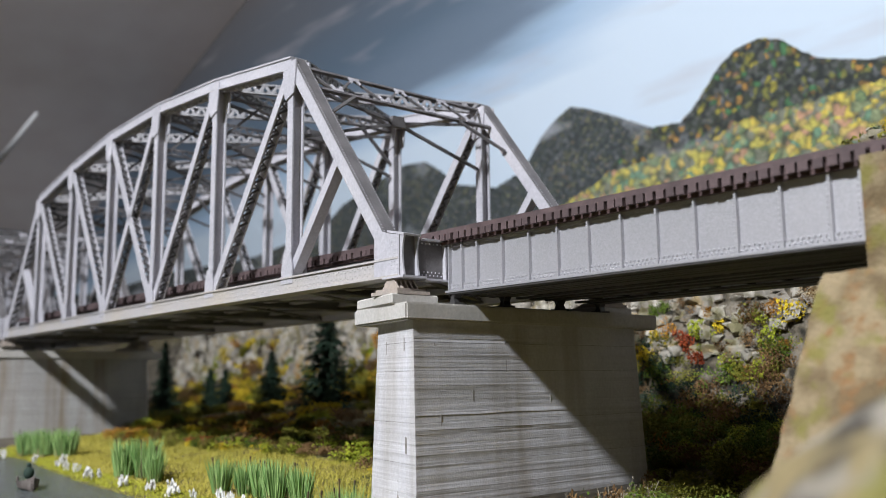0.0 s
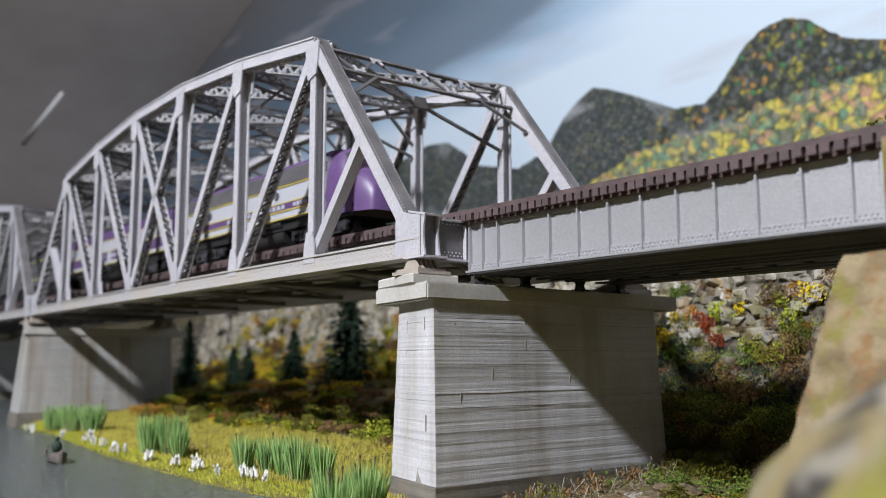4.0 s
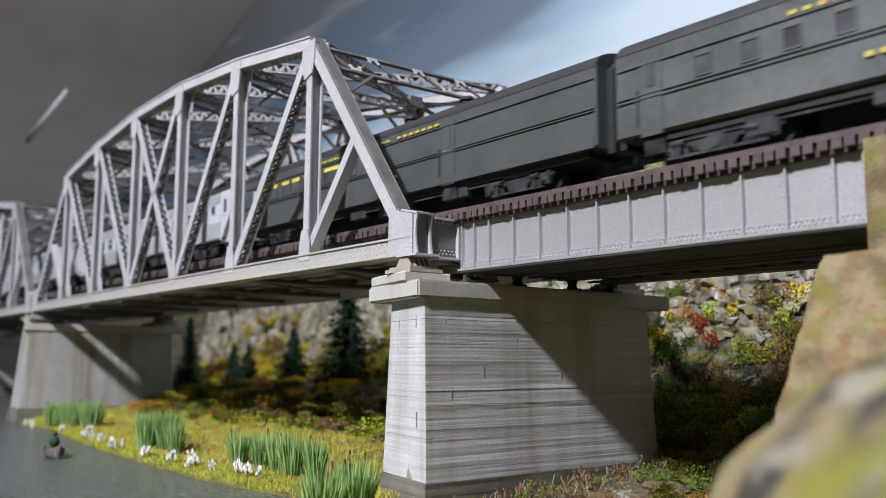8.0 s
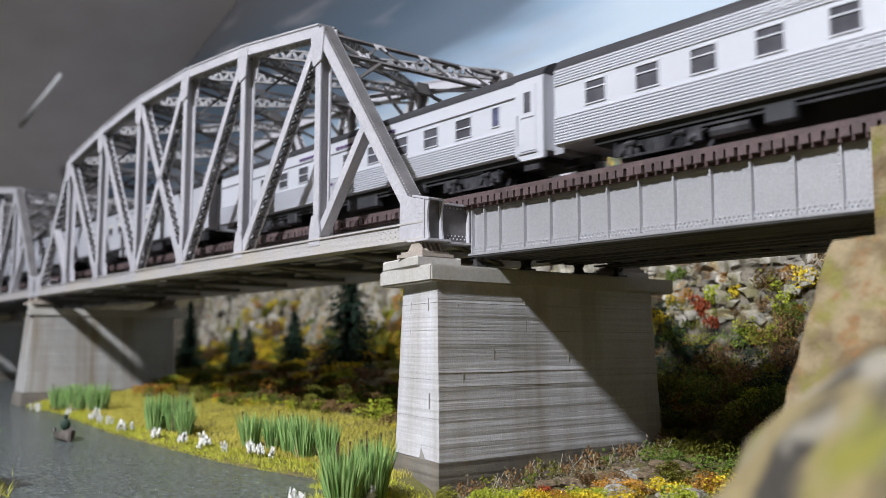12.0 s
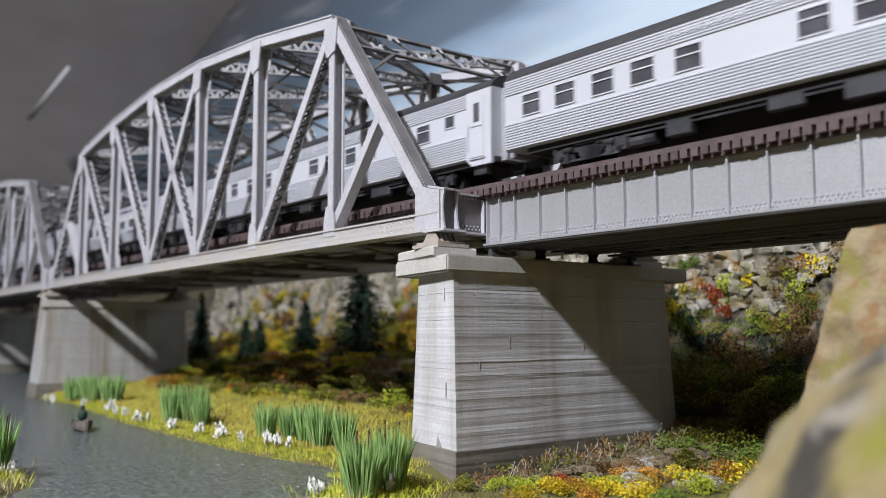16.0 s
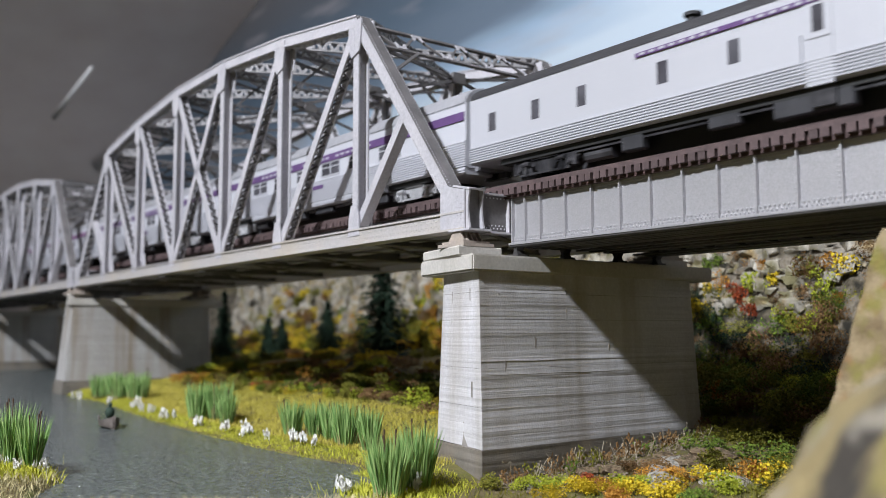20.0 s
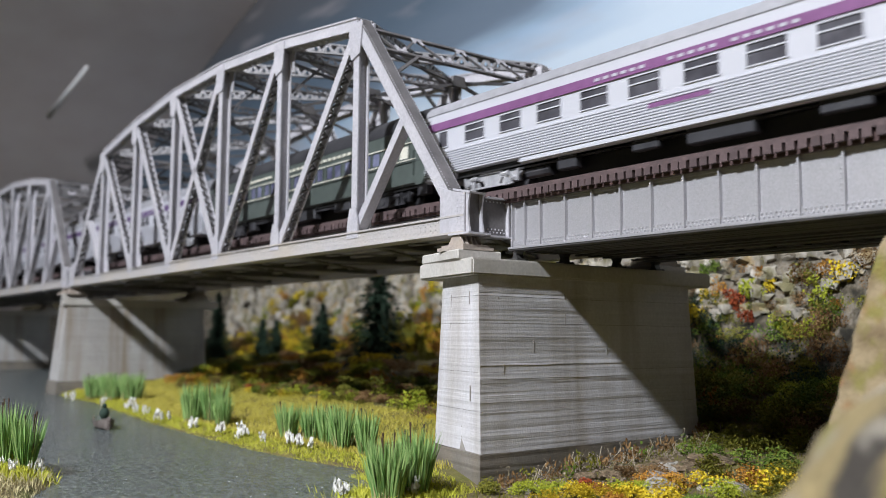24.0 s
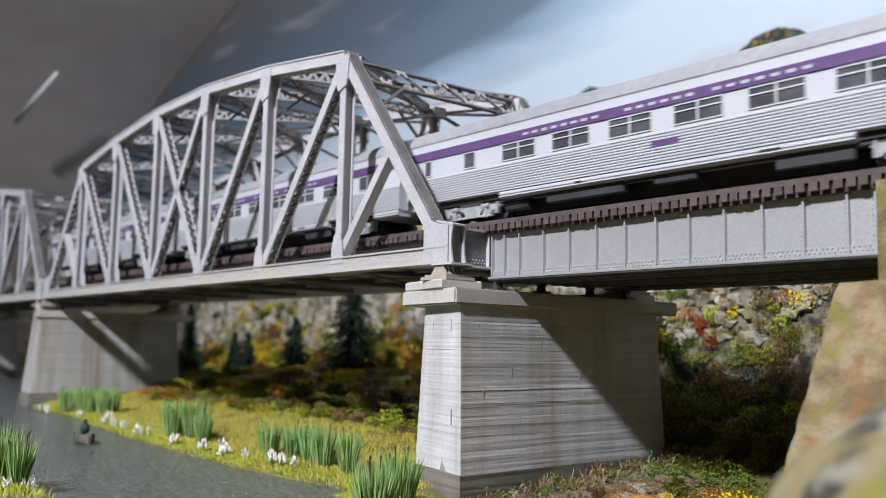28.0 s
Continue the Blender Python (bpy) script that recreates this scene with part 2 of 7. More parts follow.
def side_truss(br, y0, out):
    """One side of the bridge; out is -1 where its outer face looks to -y."""
    node = [Vector((-k * P, y0, ZT[k])) for k in range(8)]
    foot = [Vector((-k * P, y0, 0.004)) for k in range(8)]
    chord = part("bottom_chord", box(-7 * P - 0.0040, 0.0040, y0 - 0.0036, y0 + 0.0036, 0.0002, 0.0068), CHORD, br)
    part("cover_plate", box(-7 * P - 0.0040, 0.0040, y0 - 0.0044, y0 + 0.0044, 0.0064, 0.0072), CHORD, chord)
    part("cover_plate", box(-7 * P - 0.0040, 0.0040, y0 - 0.0044, y0 + 0.0044, -0.0004, 0.0004), CHORD, chord)
    rv = bmesh.new()
    for i in range(330):
        dome(rv, (0.004 - i * 0.00175, y0 + out * 0.0037, 0.0052 - (i % 2) * 0.0009), (0, out, 0), 0.00042)
        dome(rv, (0.004 - i * 0.00175, y0 + out * 0.0037, 0.0014 + (i % 2) * 0.0009), (0, out, 0), 0.00042)
    part("rivets", rv, CHORD, chord, kind="stuff")
    # top chord: two web plates under a cover plate, open and laced below
    for k in range(1, 6):
        p, q = node[k], node[k + 1]
        d = (q - p).normalized()
        nrm = Vector((-d.z, 0, d.x))
        nrm = nrm if nrm.z > 0 else -nrm
        bm = bmesh.new()
        for sy in (-1, 1):
            side = Vector((0, sy * 0.0027, 0))
            beam(bm, p + side, q + side, 0.0008, 0.0060)
            side = Vector((0, sy * 0.0033, 0)) - nrm * 0.0026
            beam(bm, p + side, q + side, 0.0014, 0.0006)
        lacing(bm, p - nrm * 0.0026, q - nrm * 0.0026, 0.0048, 24, y0)
        tc = part("top_chord", bm, STEEL, br)
        part("cover_plate", beam(bmesh.new(), p + nrm * 0.0033, q + nrm * 0.0033, 0.0074, 0.0008), STEEL, tc)
        # dark strip added inside the chord for the shade of its hollow
        part("soffit", beam(bmesh.new(), p - nrm * 0.0004, q - nrm * 0.0004, 0.0046, 0.0012), SHADE_STEEL, tc, "inside of the chord, recess shade put into its colour")
    for a, b in ((0, 1), (7, 6)):
        dirn = (node[b] - node[a]).normalized()
        up = Vector((-dirn.z, 0, dirn.x))
        up = up if up.z > 0 else -up
        bm = bmesh.new()
        for sy in (-1, 1):
            side = Vector((0, sy * 0.0026, 0))
            beam(bm, node[a] + side, node[b] + side, 0.0009, 0.0062)
        lacing(bm, node[a] - up * 0.0029, node[b] - up * 0.0029, 0.0046, 40, y0)
        post = part("end_post", bm, STEEL, br)
        part("cover_plate", beam(bmesh.new(), node[a] + up * 0.0034, node[b] + up * 0.0034, 0.0068, 0.0008), SHADE_STEEL, post, "darker steel cover plate")
        part("soffit", beam(bmesh.new(), node[a], node[b], 0.0043, 0.0012), SHADE_STEEL, post, "inside of the post, recess shade put into its colour")
        rv = bmesh.new()
        ln = (node[b] - node[a]).length
        for i in range(int(ln / 0.0017)):
            c = node[a] + dirn * (0.002 + i * 0.0017)
            for sgn in (-1, 1):
                dome(rv, c + up * 0.0038 + Vector((0, 0.0029 * sgn, 0)), up, 0.00036)
                dome(rv, c + up * 0.0023 * sgn + Vector((0, 0.00305 * out, 0)), (0, out, 0), 0.00042)
            if i < 15:
                for k in (-0.0009, 0.0009):
                    dome(rv, c + up * k + Vector((0, 0.00305 * out, 0)), (0, out, 0), 0.00042)
        part("rivets", rv, STEEL, post, kind="stuff")
        # strut from the middle of the end post to the first panel point
        mid = node[a].lerp(node[b], 0.5)
        bm = beam(bmesh.new(), mid, foot[b] + Vector((0, 0, 0.004)), 0.0050, 0.0042)
        part("sub_strut", bm, STEEL, br)
    for k in range(1, 7):
        bm = bmesh.new()
        h, w, t, c = 0.0031, 0.0024, 0.0008, 0.0004
        outline = [(-w, -h), (w, -h), (w, -h + t), (c, -h + t), (c, h - t), (w, h - t), (w, h), (-w, h), (-w, h - t), (-c, h - t), (-c, -h + t), (-w, -h + t)]
        prism(bm, [(-k * P + a, y0 + b) for a, b in outline], 0.004, ZT[k], 2)
        part("vertical_post", bm, STEEL, br)
    for a, b in ((1, 2), (2, 3), (3, 4), (4, 3), (5, 4), (6, 5)):
        p, q = node[a], foot[b]
        d = (q - p).normalized()
        nrm = Vector((-d.z, 0, d.x))
        bm = bmesh.new()
        for sy in (-1, 1):
            beam(bm, p + Vector((0, sy * 0.0024, 0)), q + Vector((0, sy * 0.0024, 0)), 0.0010, 0.0050)
        post = part("diagonal", bm, STEEL, br)
        bm = bmesh.new()
        lacing(bm, p + nrm * 0.0019, q + nrm * 0.0019, 0.0042, int((q - p).length / 0.0031), y0)
        lacing(bm, p - nrm * 0.0019, q - nrm * 0.0019, 0.0042, int((q - p).length / 0.0031), y0)
        part("lacing", bm, SHADE_STEEL, post)
    # gusset plates
    for k in range(1, 7):
        kx = -k * P
        lean = -1 if k in (1, 2, 3) else 1     # side on which the diagonal joins at the top
        for sy in (-1, 1):
            yy = y0 + sy * 0.0035
            w = 0.0052
            bm = prism(bmesh.new(), [(kx - w, 0.004), (kx + w, 0.004), (kx + w * 0.86, 0.0120), (kx + 0.0026, 0.0185), (kx - 0.0026, 0.0185), (kx - w * 0.86, 0.0120)], yy - 0.0004, yy + 0.0004, 1)
            part("gusset_plate", bm, STEEL, br)
            z = ZT[k]
            w = 0.0058
            pts = [(w, z + 0.0008), (w, z - 0.0040), (0.0040, z - 0.0150), (-0.0032, z - 0.0172), (-w, z - 0.0120), (-w, z + 0.0008)]
            bm = prism(bmesh.new(), [(kx - lean * px, pz) for px, pz in pts], yy - 0.0004, yy + 0.0004, 1)
            if sy == out:
                for i in range(6):
                    for j in range(3):
                        dome(bm, (kx + 0.0034 * (j - 1), yy + sy * 0.0004, z - 0.0044 - i * 0.0017), (0, sy, 0), 0.00038)
            part("gusset_plate", bm, STEEL, br)
    for x0, sg in ((0.0, 1), (-7 * P, -1)):
        for sy in (-1, 1):
            yy = y0 + sy * 0.0038
            bm = prism(bmesh.new(), [(x0 + sg * 0.0045, 0.0), (x0 + sg * 0.0045, 0.0155), (x0 - sg * 0.0030, 0.0170), (x0 - sg * 0.0115, 0.0195), (x0 - sg * 0.0118, 0.0)], yy - 0.0004, yy + 0.0004, 1)
            for i in range(10):
                for j in range(3):
                    if out == sy and 0.0012 * j < 0.0056 - i * 0.0003:
                        dome(bm, (x0 + sg * (0.0037 - j * 0.0018), yy + sy * 0.0004, 0.0012 + i * 0.0015), (0, sy, 0), 0.00042)
            part("gusset_plate", bm, STEEL, br)
            # curved bracket on the end of the truss
            bm = prism(bmesh.new(), [(x0 + sg * 0.0042, -0.0004), (x0 + sg * 0.0074, 0.0), (x0 + sg * 0.0066, 0.0035), (x0 + sg * 0.0062, 0.0078), (x0 + sg * 0.0065, 0.0118), (x0 + sg * 0.0074, 0.0150), (x0 + sg * 0.0042, 0.0160)], yy - sy * 0.0003 - 0.0004, yy - sy * 0.0003 + 0.0004, 1)
            part("end_bracket", bm, STEEL, br)
        part("end_diaphragm", box(*sorted((x0 + sg * 0.0042, x0 + sg * 0.0050)), y0 - 0.0040, y0 + 0.0040, -0.0002, 0.0155), SHADE_STEEL, br)
        part("bracket_cap", beam(bmesh.new(), (x0 + sg * 0.0078, y0, 0.0154), (x0 - sg * 0.0030, y0, 0.0178), 0.0086, 0.0008), STEEL, br)
        part("bed_plate", box(*sorted((x0 - sg * 0.004, x0 + sg * 0.0092)), y0 - 0.0058, y0 + 0.0058, -0.0012, -0.0004), STEEL, br)
    for x0 in (0.0, -7 * P):
        shoe = part("bearing_shoe", prism(bmesh.new(), [(x0 - 0.0016, -0.0052), (x0 + 0.0016, -0.0052), (x0 + 0.0016, -0.0013), (x0 - 0.0016, -0.0013)], y0 - 0.0046, y0 + 0.0046, 1), RUST, br, "weathered beige bearing shoe")
        for dy in (-0.0046, -0.0023, 0.0, 0.0023, 0.0046):
            part("shoe_rib", prism(bmesh.new(), [(x0 - 0.0052, -0.0052), (x0 + 0.0052, -0.0052), (x0 + 0.0022, -0.0013), (x0 - 0.0022, -0.0013)], y0 + dy - 0.00035, y0 + dy + 0.00035, 1), RUST, shoe)
        part("sole_plate", box(x0 - 0.0070, x0 + 0.0070, y0 - 0.0068, y0 + 0.0068, -0.0062, -0.0052), RUST, shoe)
        part("masonry_plate", box(x0 - 0.0085, x0 + 0.0085, y0 - 0.0078, y0 + 0.0078, -0.0075, -0.0062), RUST, shoe)


def laced_lateral(br, p, q, h=0.0050, w=0.0030):
    """A light box member: flanges above and below, zigzag lattice on both sides."""
    d = (q - p).normalized()
    side = d.cross(Vector((0, 0, 1))).normalized()
    up = side.cross(d)
    bm = bmesh.new()
    for sg in (-1, 1):
        beam(bm, p + up * h / 2 * sg, q + up * h / 2 * sg, w, 0.0008, side)
    n = int((q - p).length / 0.0034)
    for i in range(n):
        a, b = p + (q - p) * (i / n), p + (q - p) * ((i + 1) / n)
        for sg in (-1, 1):
            k = sg if i % 2 else -sg
            beam(bm, a + up * (h / 2 * k) + side * (sg * w * 0.36), b - up * (h / 2 * k) + side * (sg * w * 0.36), 0.0005, 0.0015, side)
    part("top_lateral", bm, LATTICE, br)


def truss_bridge():
    br = thing("truss_bridge", "grey steel arched through-truss model bridge on concrete piers", "bridge", "truss spans")
    side_truss(br, 0.0, -1)
    side_truss(br, W, 1)
    # floor
    for k in range(8):
        x = -k * P
        bm = box(x - 0.0016, x + 0.0016, 0.004, W - 0.004, 0.001, 0.0085)
        bx(bm, x - 0.0032, x + 0.0032, 0.004, W - 0.004, 0.0004, 0.0014)
        part("floor_beam", bm, FLOOR_SHADE, br)
    for y in (0.0195, 0.0295, 0.0455, 0.077, 0.093, 0.103):
        bm = box(-7 * P, 0.0, y - 0.0006, y + 0.0006, 0.0030, 0.0140)
        bx(bm, -7 * P, 0.0, y - 0.002, y + 0.002, 0.0130, 0.0142)
        bx(bm, -7 * P, 0.0, y - 0.002, y + 0.002, 0.0024, 0.0034)
        part("stringer", bm, STEEL, br)
    for k in range(7):
        x0, x1 = -k * P, -(k + 1) * P
        for a, b in ((0.004, W - 0.004), (W - 0.004, 0.004)):
            part("bottom_lateral", beam(bmesh.new(), (x0, a, 0.0016 + 0.0007 * (a > b)), (x1, b, 0.0016 + 0.0007 * (a > b)), 0.0030, 0.0008), FLOOR_SHADE, br)
    # light struts, and laced box laterals crossing between the top chords
    for k in range(2, 7):
        x, z = -k * P, ZT[k]
        bm = bmesh.new()
        for zz in (z - 0.0012, z - 0.0056):
            beam(bm, (x, 0.003, zz), (x, W - 0.003, zz), 0.0026, 0.0009, (1, 0, 0))
        n = 26
        for i in range(n):
            ya, yb = 0.004 + (W - 0.008) * i / n, 0.004 + (W - 0.008) * (i + 1) / n
            za, zb = (z - 0.0014, z - 0.0054) if i % 2 else (z - 0.0054, z - 0.0014)
            beam(bm, (x + 0.0010, ya, zb), (x + 0.0010, yb, za), 0.0005, 0.0010, (1, 0, 0))
        part("sway_strut", bm, SHADE_STEEL, br)
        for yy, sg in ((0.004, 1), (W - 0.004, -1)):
            part("knee_brace", beam(bmesh.new(), (x, yy, z - 0.026), (x, yy + sg * 0.022, z - 0.0056), 0.0022, 0.0012, (1, 0, 0)), SHADE_STEEL, br)
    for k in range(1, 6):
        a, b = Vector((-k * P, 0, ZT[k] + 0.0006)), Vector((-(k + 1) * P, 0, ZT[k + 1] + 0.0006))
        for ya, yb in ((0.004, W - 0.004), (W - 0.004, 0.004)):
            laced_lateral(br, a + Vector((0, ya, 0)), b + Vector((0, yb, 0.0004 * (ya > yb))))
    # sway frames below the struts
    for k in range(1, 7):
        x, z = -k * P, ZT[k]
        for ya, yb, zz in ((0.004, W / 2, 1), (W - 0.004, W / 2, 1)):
            part("sway_brace", beam(bmesh.new(), (x, ya, z - 0.034), (x, yb, z - 0.018), 0.0016, 0.0014, (1, 0, 0)), SHADE_STEEL, br)
            part("sway_brace", beam(bmesh.new(), (x + 0.0004, ya, z - 0.009), (x + 0.0004, yb, z - 0.018), 0.0016, 0.0014, (1, 0, 0)), SHADE_STEEL, br)
        part("sway_plate", prism(bmesh.new(), [(W / 2 - 0.005, z - 0.020), (W / 2 + 0.005, z - 0.020), (W / 2 + 0.0035, z - 0.0145), (W / 2 - 0.0035, z - 0.0145)], x - 0.001, x + 0.0016, 0), SHADE_STEEL, br)
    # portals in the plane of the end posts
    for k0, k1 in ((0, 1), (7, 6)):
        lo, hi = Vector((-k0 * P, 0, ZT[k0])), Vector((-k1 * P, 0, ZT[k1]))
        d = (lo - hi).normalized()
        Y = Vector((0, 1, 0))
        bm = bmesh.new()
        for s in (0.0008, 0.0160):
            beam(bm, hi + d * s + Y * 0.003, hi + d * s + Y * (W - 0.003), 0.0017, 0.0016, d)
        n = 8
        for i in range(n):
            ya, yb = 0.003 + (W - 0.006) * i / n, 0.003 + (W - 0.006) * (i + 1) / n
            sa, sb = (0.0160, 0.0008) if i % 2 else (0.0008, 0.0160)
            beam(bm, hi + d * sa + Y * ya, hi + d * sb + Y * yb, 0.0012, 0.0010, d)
        pb = part("portal_bracing", bm, SHADE_STEEL, br)
        up = Y.cross(d)
        up = up if up.z > 0 else -up
        for i in range(1, n):
            ya = 0.003 + (W - 0.006) * i / n
            c = hi + d * (0.0148 if i % 2 else 0.0022) + Y * ya + up * 0.0009
            t = -1 if i % 2 else 1
            bm = beam(bmesh.new(), c - Y * 0.0030, c + Y * 0.0030, 0.0020, 0.0005, d)
            for e in (-1, 1):
                beam(bm, c + Y * (0.0012 * e), c + Y * (0.0030 * e) + d * (0.0032 * t), 0.0016, 0.0005, Y)
            part("gusset_plate", bm, STEEL, pb)
        for yy, sg in ((0.004, 1), (W - 0.004, -1)):
            part("portal_knee", beam(bmesh.new(), hi + d * 0.036 + Y * yy, hi + d * 0.0165 + Y * (yy + sg * 0.022), 0.0014, 0.0014, d), SHADE_STEEL, br)
    # end floor beam beside the girder span
    for x0, sg in ((0.0, 1), (-7 * P, -1)):
        # beam face darkened in colour for the shade on this end
        fb = part("end_floor_beam", box(*sorted((x0 + sg * 0.0040, x0 + sg * 0.0052)), 0.0042, W - 0.0042, -0.0010, 0.0146), SHADE_STEEL, br)
        part("flange", box(*sorted((x0 + sg * 0.0020, x0 + sg * 0.0085)), 0.0060, W - 0.0060, -0.0018, -0.0010), STEEL, fb)
        part("flange", box(*sorted((x0 + sg * 0.0020, x0 + sg * 0.0072)), 0.0060, W - 0.0060, 0.0140, 0.0147), STEEL, fb)
        rv = bmesh.new()
        for i in range(58):
            for z in (0.0006, 0.0018, 0.0130):
                dome(rv, (x0 + sg * 0.0052, 0.0066 + i * 0.0019 + (0.0009 if z == 0.0018 else 0), z), (sg, 0, 0), 0.00045)
        part("rivets", rv, STEEL, fb, kind="stuff")
        for y in (0.0172, 0.0188, W - 0.0172, W - 0.0188):
            part("stiffener", box(*sorted((x0 + sg * 0.0052, x0 + sg * 0.0070)), y - 0.0003, y + 0.0003, -0.0010, 0.0140), STEEL, fb)
    return br


span = truss_bridge()
span_b = copy_thing(span, pose(-0.5855, 0, 0))
span_c = copy_thing(span, pose(-1.171, 0, 0))

# ---- plate girder span ----
GX0, GX1 = 0.0075, 0.172
GY0, GY1 = 0.019, 0.1045
GZ0, GZ1 = -0.0058, 0.0142


def girder_bridge():
    gb = thing("girder_bridge", "grey riveted steel plate girder span between pier and abutment", "bridge")
    for y, out in ((GY0, -1), (GY1, 1)):
        part("web_plate", box(GX0, GX1, y - 0.0006, y + 0.0006, GZ0, GZ1), GIRDER, gb)
        for z in (GZ0, GZ1):
            fl = part("flange", box(GX0, GX1, y - (0.0030 if z < 0 else 0.0014), y + (0.0030 if z < 0 else 0.0014), z - 0.0003, z + 0.0005), GIRDER, gb)
            if z < 0:
                part("cover_plate", box(GX0, GX1, y - 0.0027, y + 0.0027, z - 0.0010, z - 0.0003), GIRDER_SHADE, fl)
            part("flange_angle", box(GX0, GX1, y + min(0, out) * 0.0012 - 0.0001, y + max(0, out) * 0.0012 + 0.0001, z + (0.0007 if z < 0 else -0.0022), z + (0.0032 if z < 0 else -0.0007)), GIRDER, gb)
        xs = [0.0088, 0.0164, 0.0252] + [0.0252 + 0.01378 * k for k in range(1, 11)] + [0.1712]
        rv = bmesh.new()
        for x in xs:
            bm = box(x - 0.00034, x + 0.00034, y + min(0, out) * 0.0022, y + max(0, out) * 0.0022, GZ0 + 0.0006, GZ1 - 0.0006)
            bx(bm, x - 0.0018, x - 0.00034, y + min(0, out) * 0.00085, y + max(0, out) * 0.00085, GZ0 + 0.0032, GZ1 - 0.0022)
            part("stiffener", bm, GIRDER, gb)
            for i in range(9):
                dome(rv, (x - 0.0011, y + out * 0.00085, GZ0 + 0.0042 + i * 0.0015), (0, out, 0), 0.00050)
        n = int((GX1 - GX0) / 0.0016)
        for i in range(n):
            for z in (GZ0 + 0.0014, GZ0 + 0.0026):
                dome(rv, (GX0 + 0.0008 + i * 0.0016 + (0.0008 if z in (GZ0 + 0.0026, GZ1 - 0.0026) else 0), y + out * 0.0013, z), (0, out, 0), 0.00058)
        part("rivets", rv, GIRDER, gb, kind="stuff")
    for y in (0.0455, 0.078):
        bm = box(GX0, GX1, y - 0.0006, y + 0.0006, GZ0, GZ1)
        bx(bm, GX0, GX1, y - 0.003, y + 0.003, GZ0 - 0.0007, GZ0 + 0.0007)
        part("inner_girder", bm, GIRDER_SHADE, gb)
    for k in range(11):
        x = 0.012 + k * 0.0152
        part("cross_frame", box(x - 0.0006, x + 0.0006, GY0, GY1, GZ0 + 0.001, GZ1 - 0.004), GIRDER_SHADE, gb)
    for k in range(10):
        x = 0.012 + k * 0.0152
        part("bottom_lateral", beam(bmesh.new(), (x, GY0 if k % 2 else GY1, GZ0 + 0.006), (x + 0.0152, GY1 if k % 2 else GY0, GZ0 + 0.006), 0.0024, 0.0008), GIRDER_SHADE, gb)
    for x in (0.0105, 0.1685):
        for y in (GY0, 0.0455, 0.078, GY1) if x < 0.1 else (0.0455, 0.078):
            be = part("bearing", prism(bmesh.new(), [(x - 0.0016, -0.0100), (x + 0.0016, -0.0100), (x + 0.0008, -0.0082), (x + 0.0020, -0.0063), (x - 0.0020, -0.0063), (x - 0.0008, -0.0082)], y - 0.0018, y + 0.0018, 1), GIRDER_SHADE, gb)
            part("masonry_plate", box(x - 0.0028, x + 0.0028, y - 0.0030, y + 0.0030, -0.0116, -0.0100), GIRDER_SHADE, be)
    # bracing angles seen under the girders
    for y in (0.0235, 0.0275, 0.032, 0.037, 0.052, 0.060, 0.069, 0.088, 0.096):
        part("deck_angle", box(GX0 + 0.004, GX1 - 0.004, y - 0.0014, y + 0.0014, GZ0 - 0.0014, GZ0 - 0.0006), GIRDER_SHADE, gb)
    return gb


girder_bridge()

# ---- deck: ties, guard timbers and rails ----
deck = thing("bridge_deck", "dark brown timber ties with guard timbers and rails on the bridge", "track")
tie_mesh = bpy.data.meshes.new("tie")
tb = box(-0.00140, 0.00140, 0.0142, 0.0598, 0.0142, 0.0168)
tb.to_mesh(tie_mesh)
tb.free()
tie_mesh.materials.append(TIE)
STEP = 0.00383
x = 0.196
bm = bmesh.new()
while x > -1.8:
    if x > -0.62:
        t = new("tie", tie_mesh)
        t.parent = deck
        t.location = (x + random.uniform(-0.0002, 0.0002), random.uniform(-0.0004, 0.0003), 0)
    else:
        bx(bm, x - 0.00135, x + 0.00135, 0.0142, 0.0598, 0.0142, 0.0168)
    bx(bm, x - 0.00135, x + 0.00135, 0.0625, 0.1075, 0.0142, 0.0168)
    x -= STEP
part("distant_tie", bm, TIE, deck, kind="stuff")
for y in (0.0160, 0.0575, 0.0645, 0.105):
    part("guard_timber", box(-1.8, 0.2, y - 0.0016, y + 0.0016, 0.0168, 0.0186), TIE, deck)
for y in (0.0174, 0.0545, 0.0675, 0.101):
    part("ledger_timber", box(-1.8, 0.2, y - 0.0015, y + 0.0015, 0.0130, 0.0166), TIMBER, deck)
TRACKS = (0.0374, 0.0849)
for yc in TRACKS:
    for g in (-0.00865, 0.00865):
        bm = box(-6.0, 1.6, yc + g - 0.0004, yc + g + 0.0004, 0.0174, 0.0199)
        bx(bm, -6.0, 1.6, yc + g - 0.0011, yc + g + 0.0011, 0.0174, 0.0179)
        bx(bm, -6.0, 1.6, yc + g - 0.0006, yc + g + 0.0006, 0.0193, 0.0200)
        part("rail", bm, RAIL, deck)

# ---- piers ----


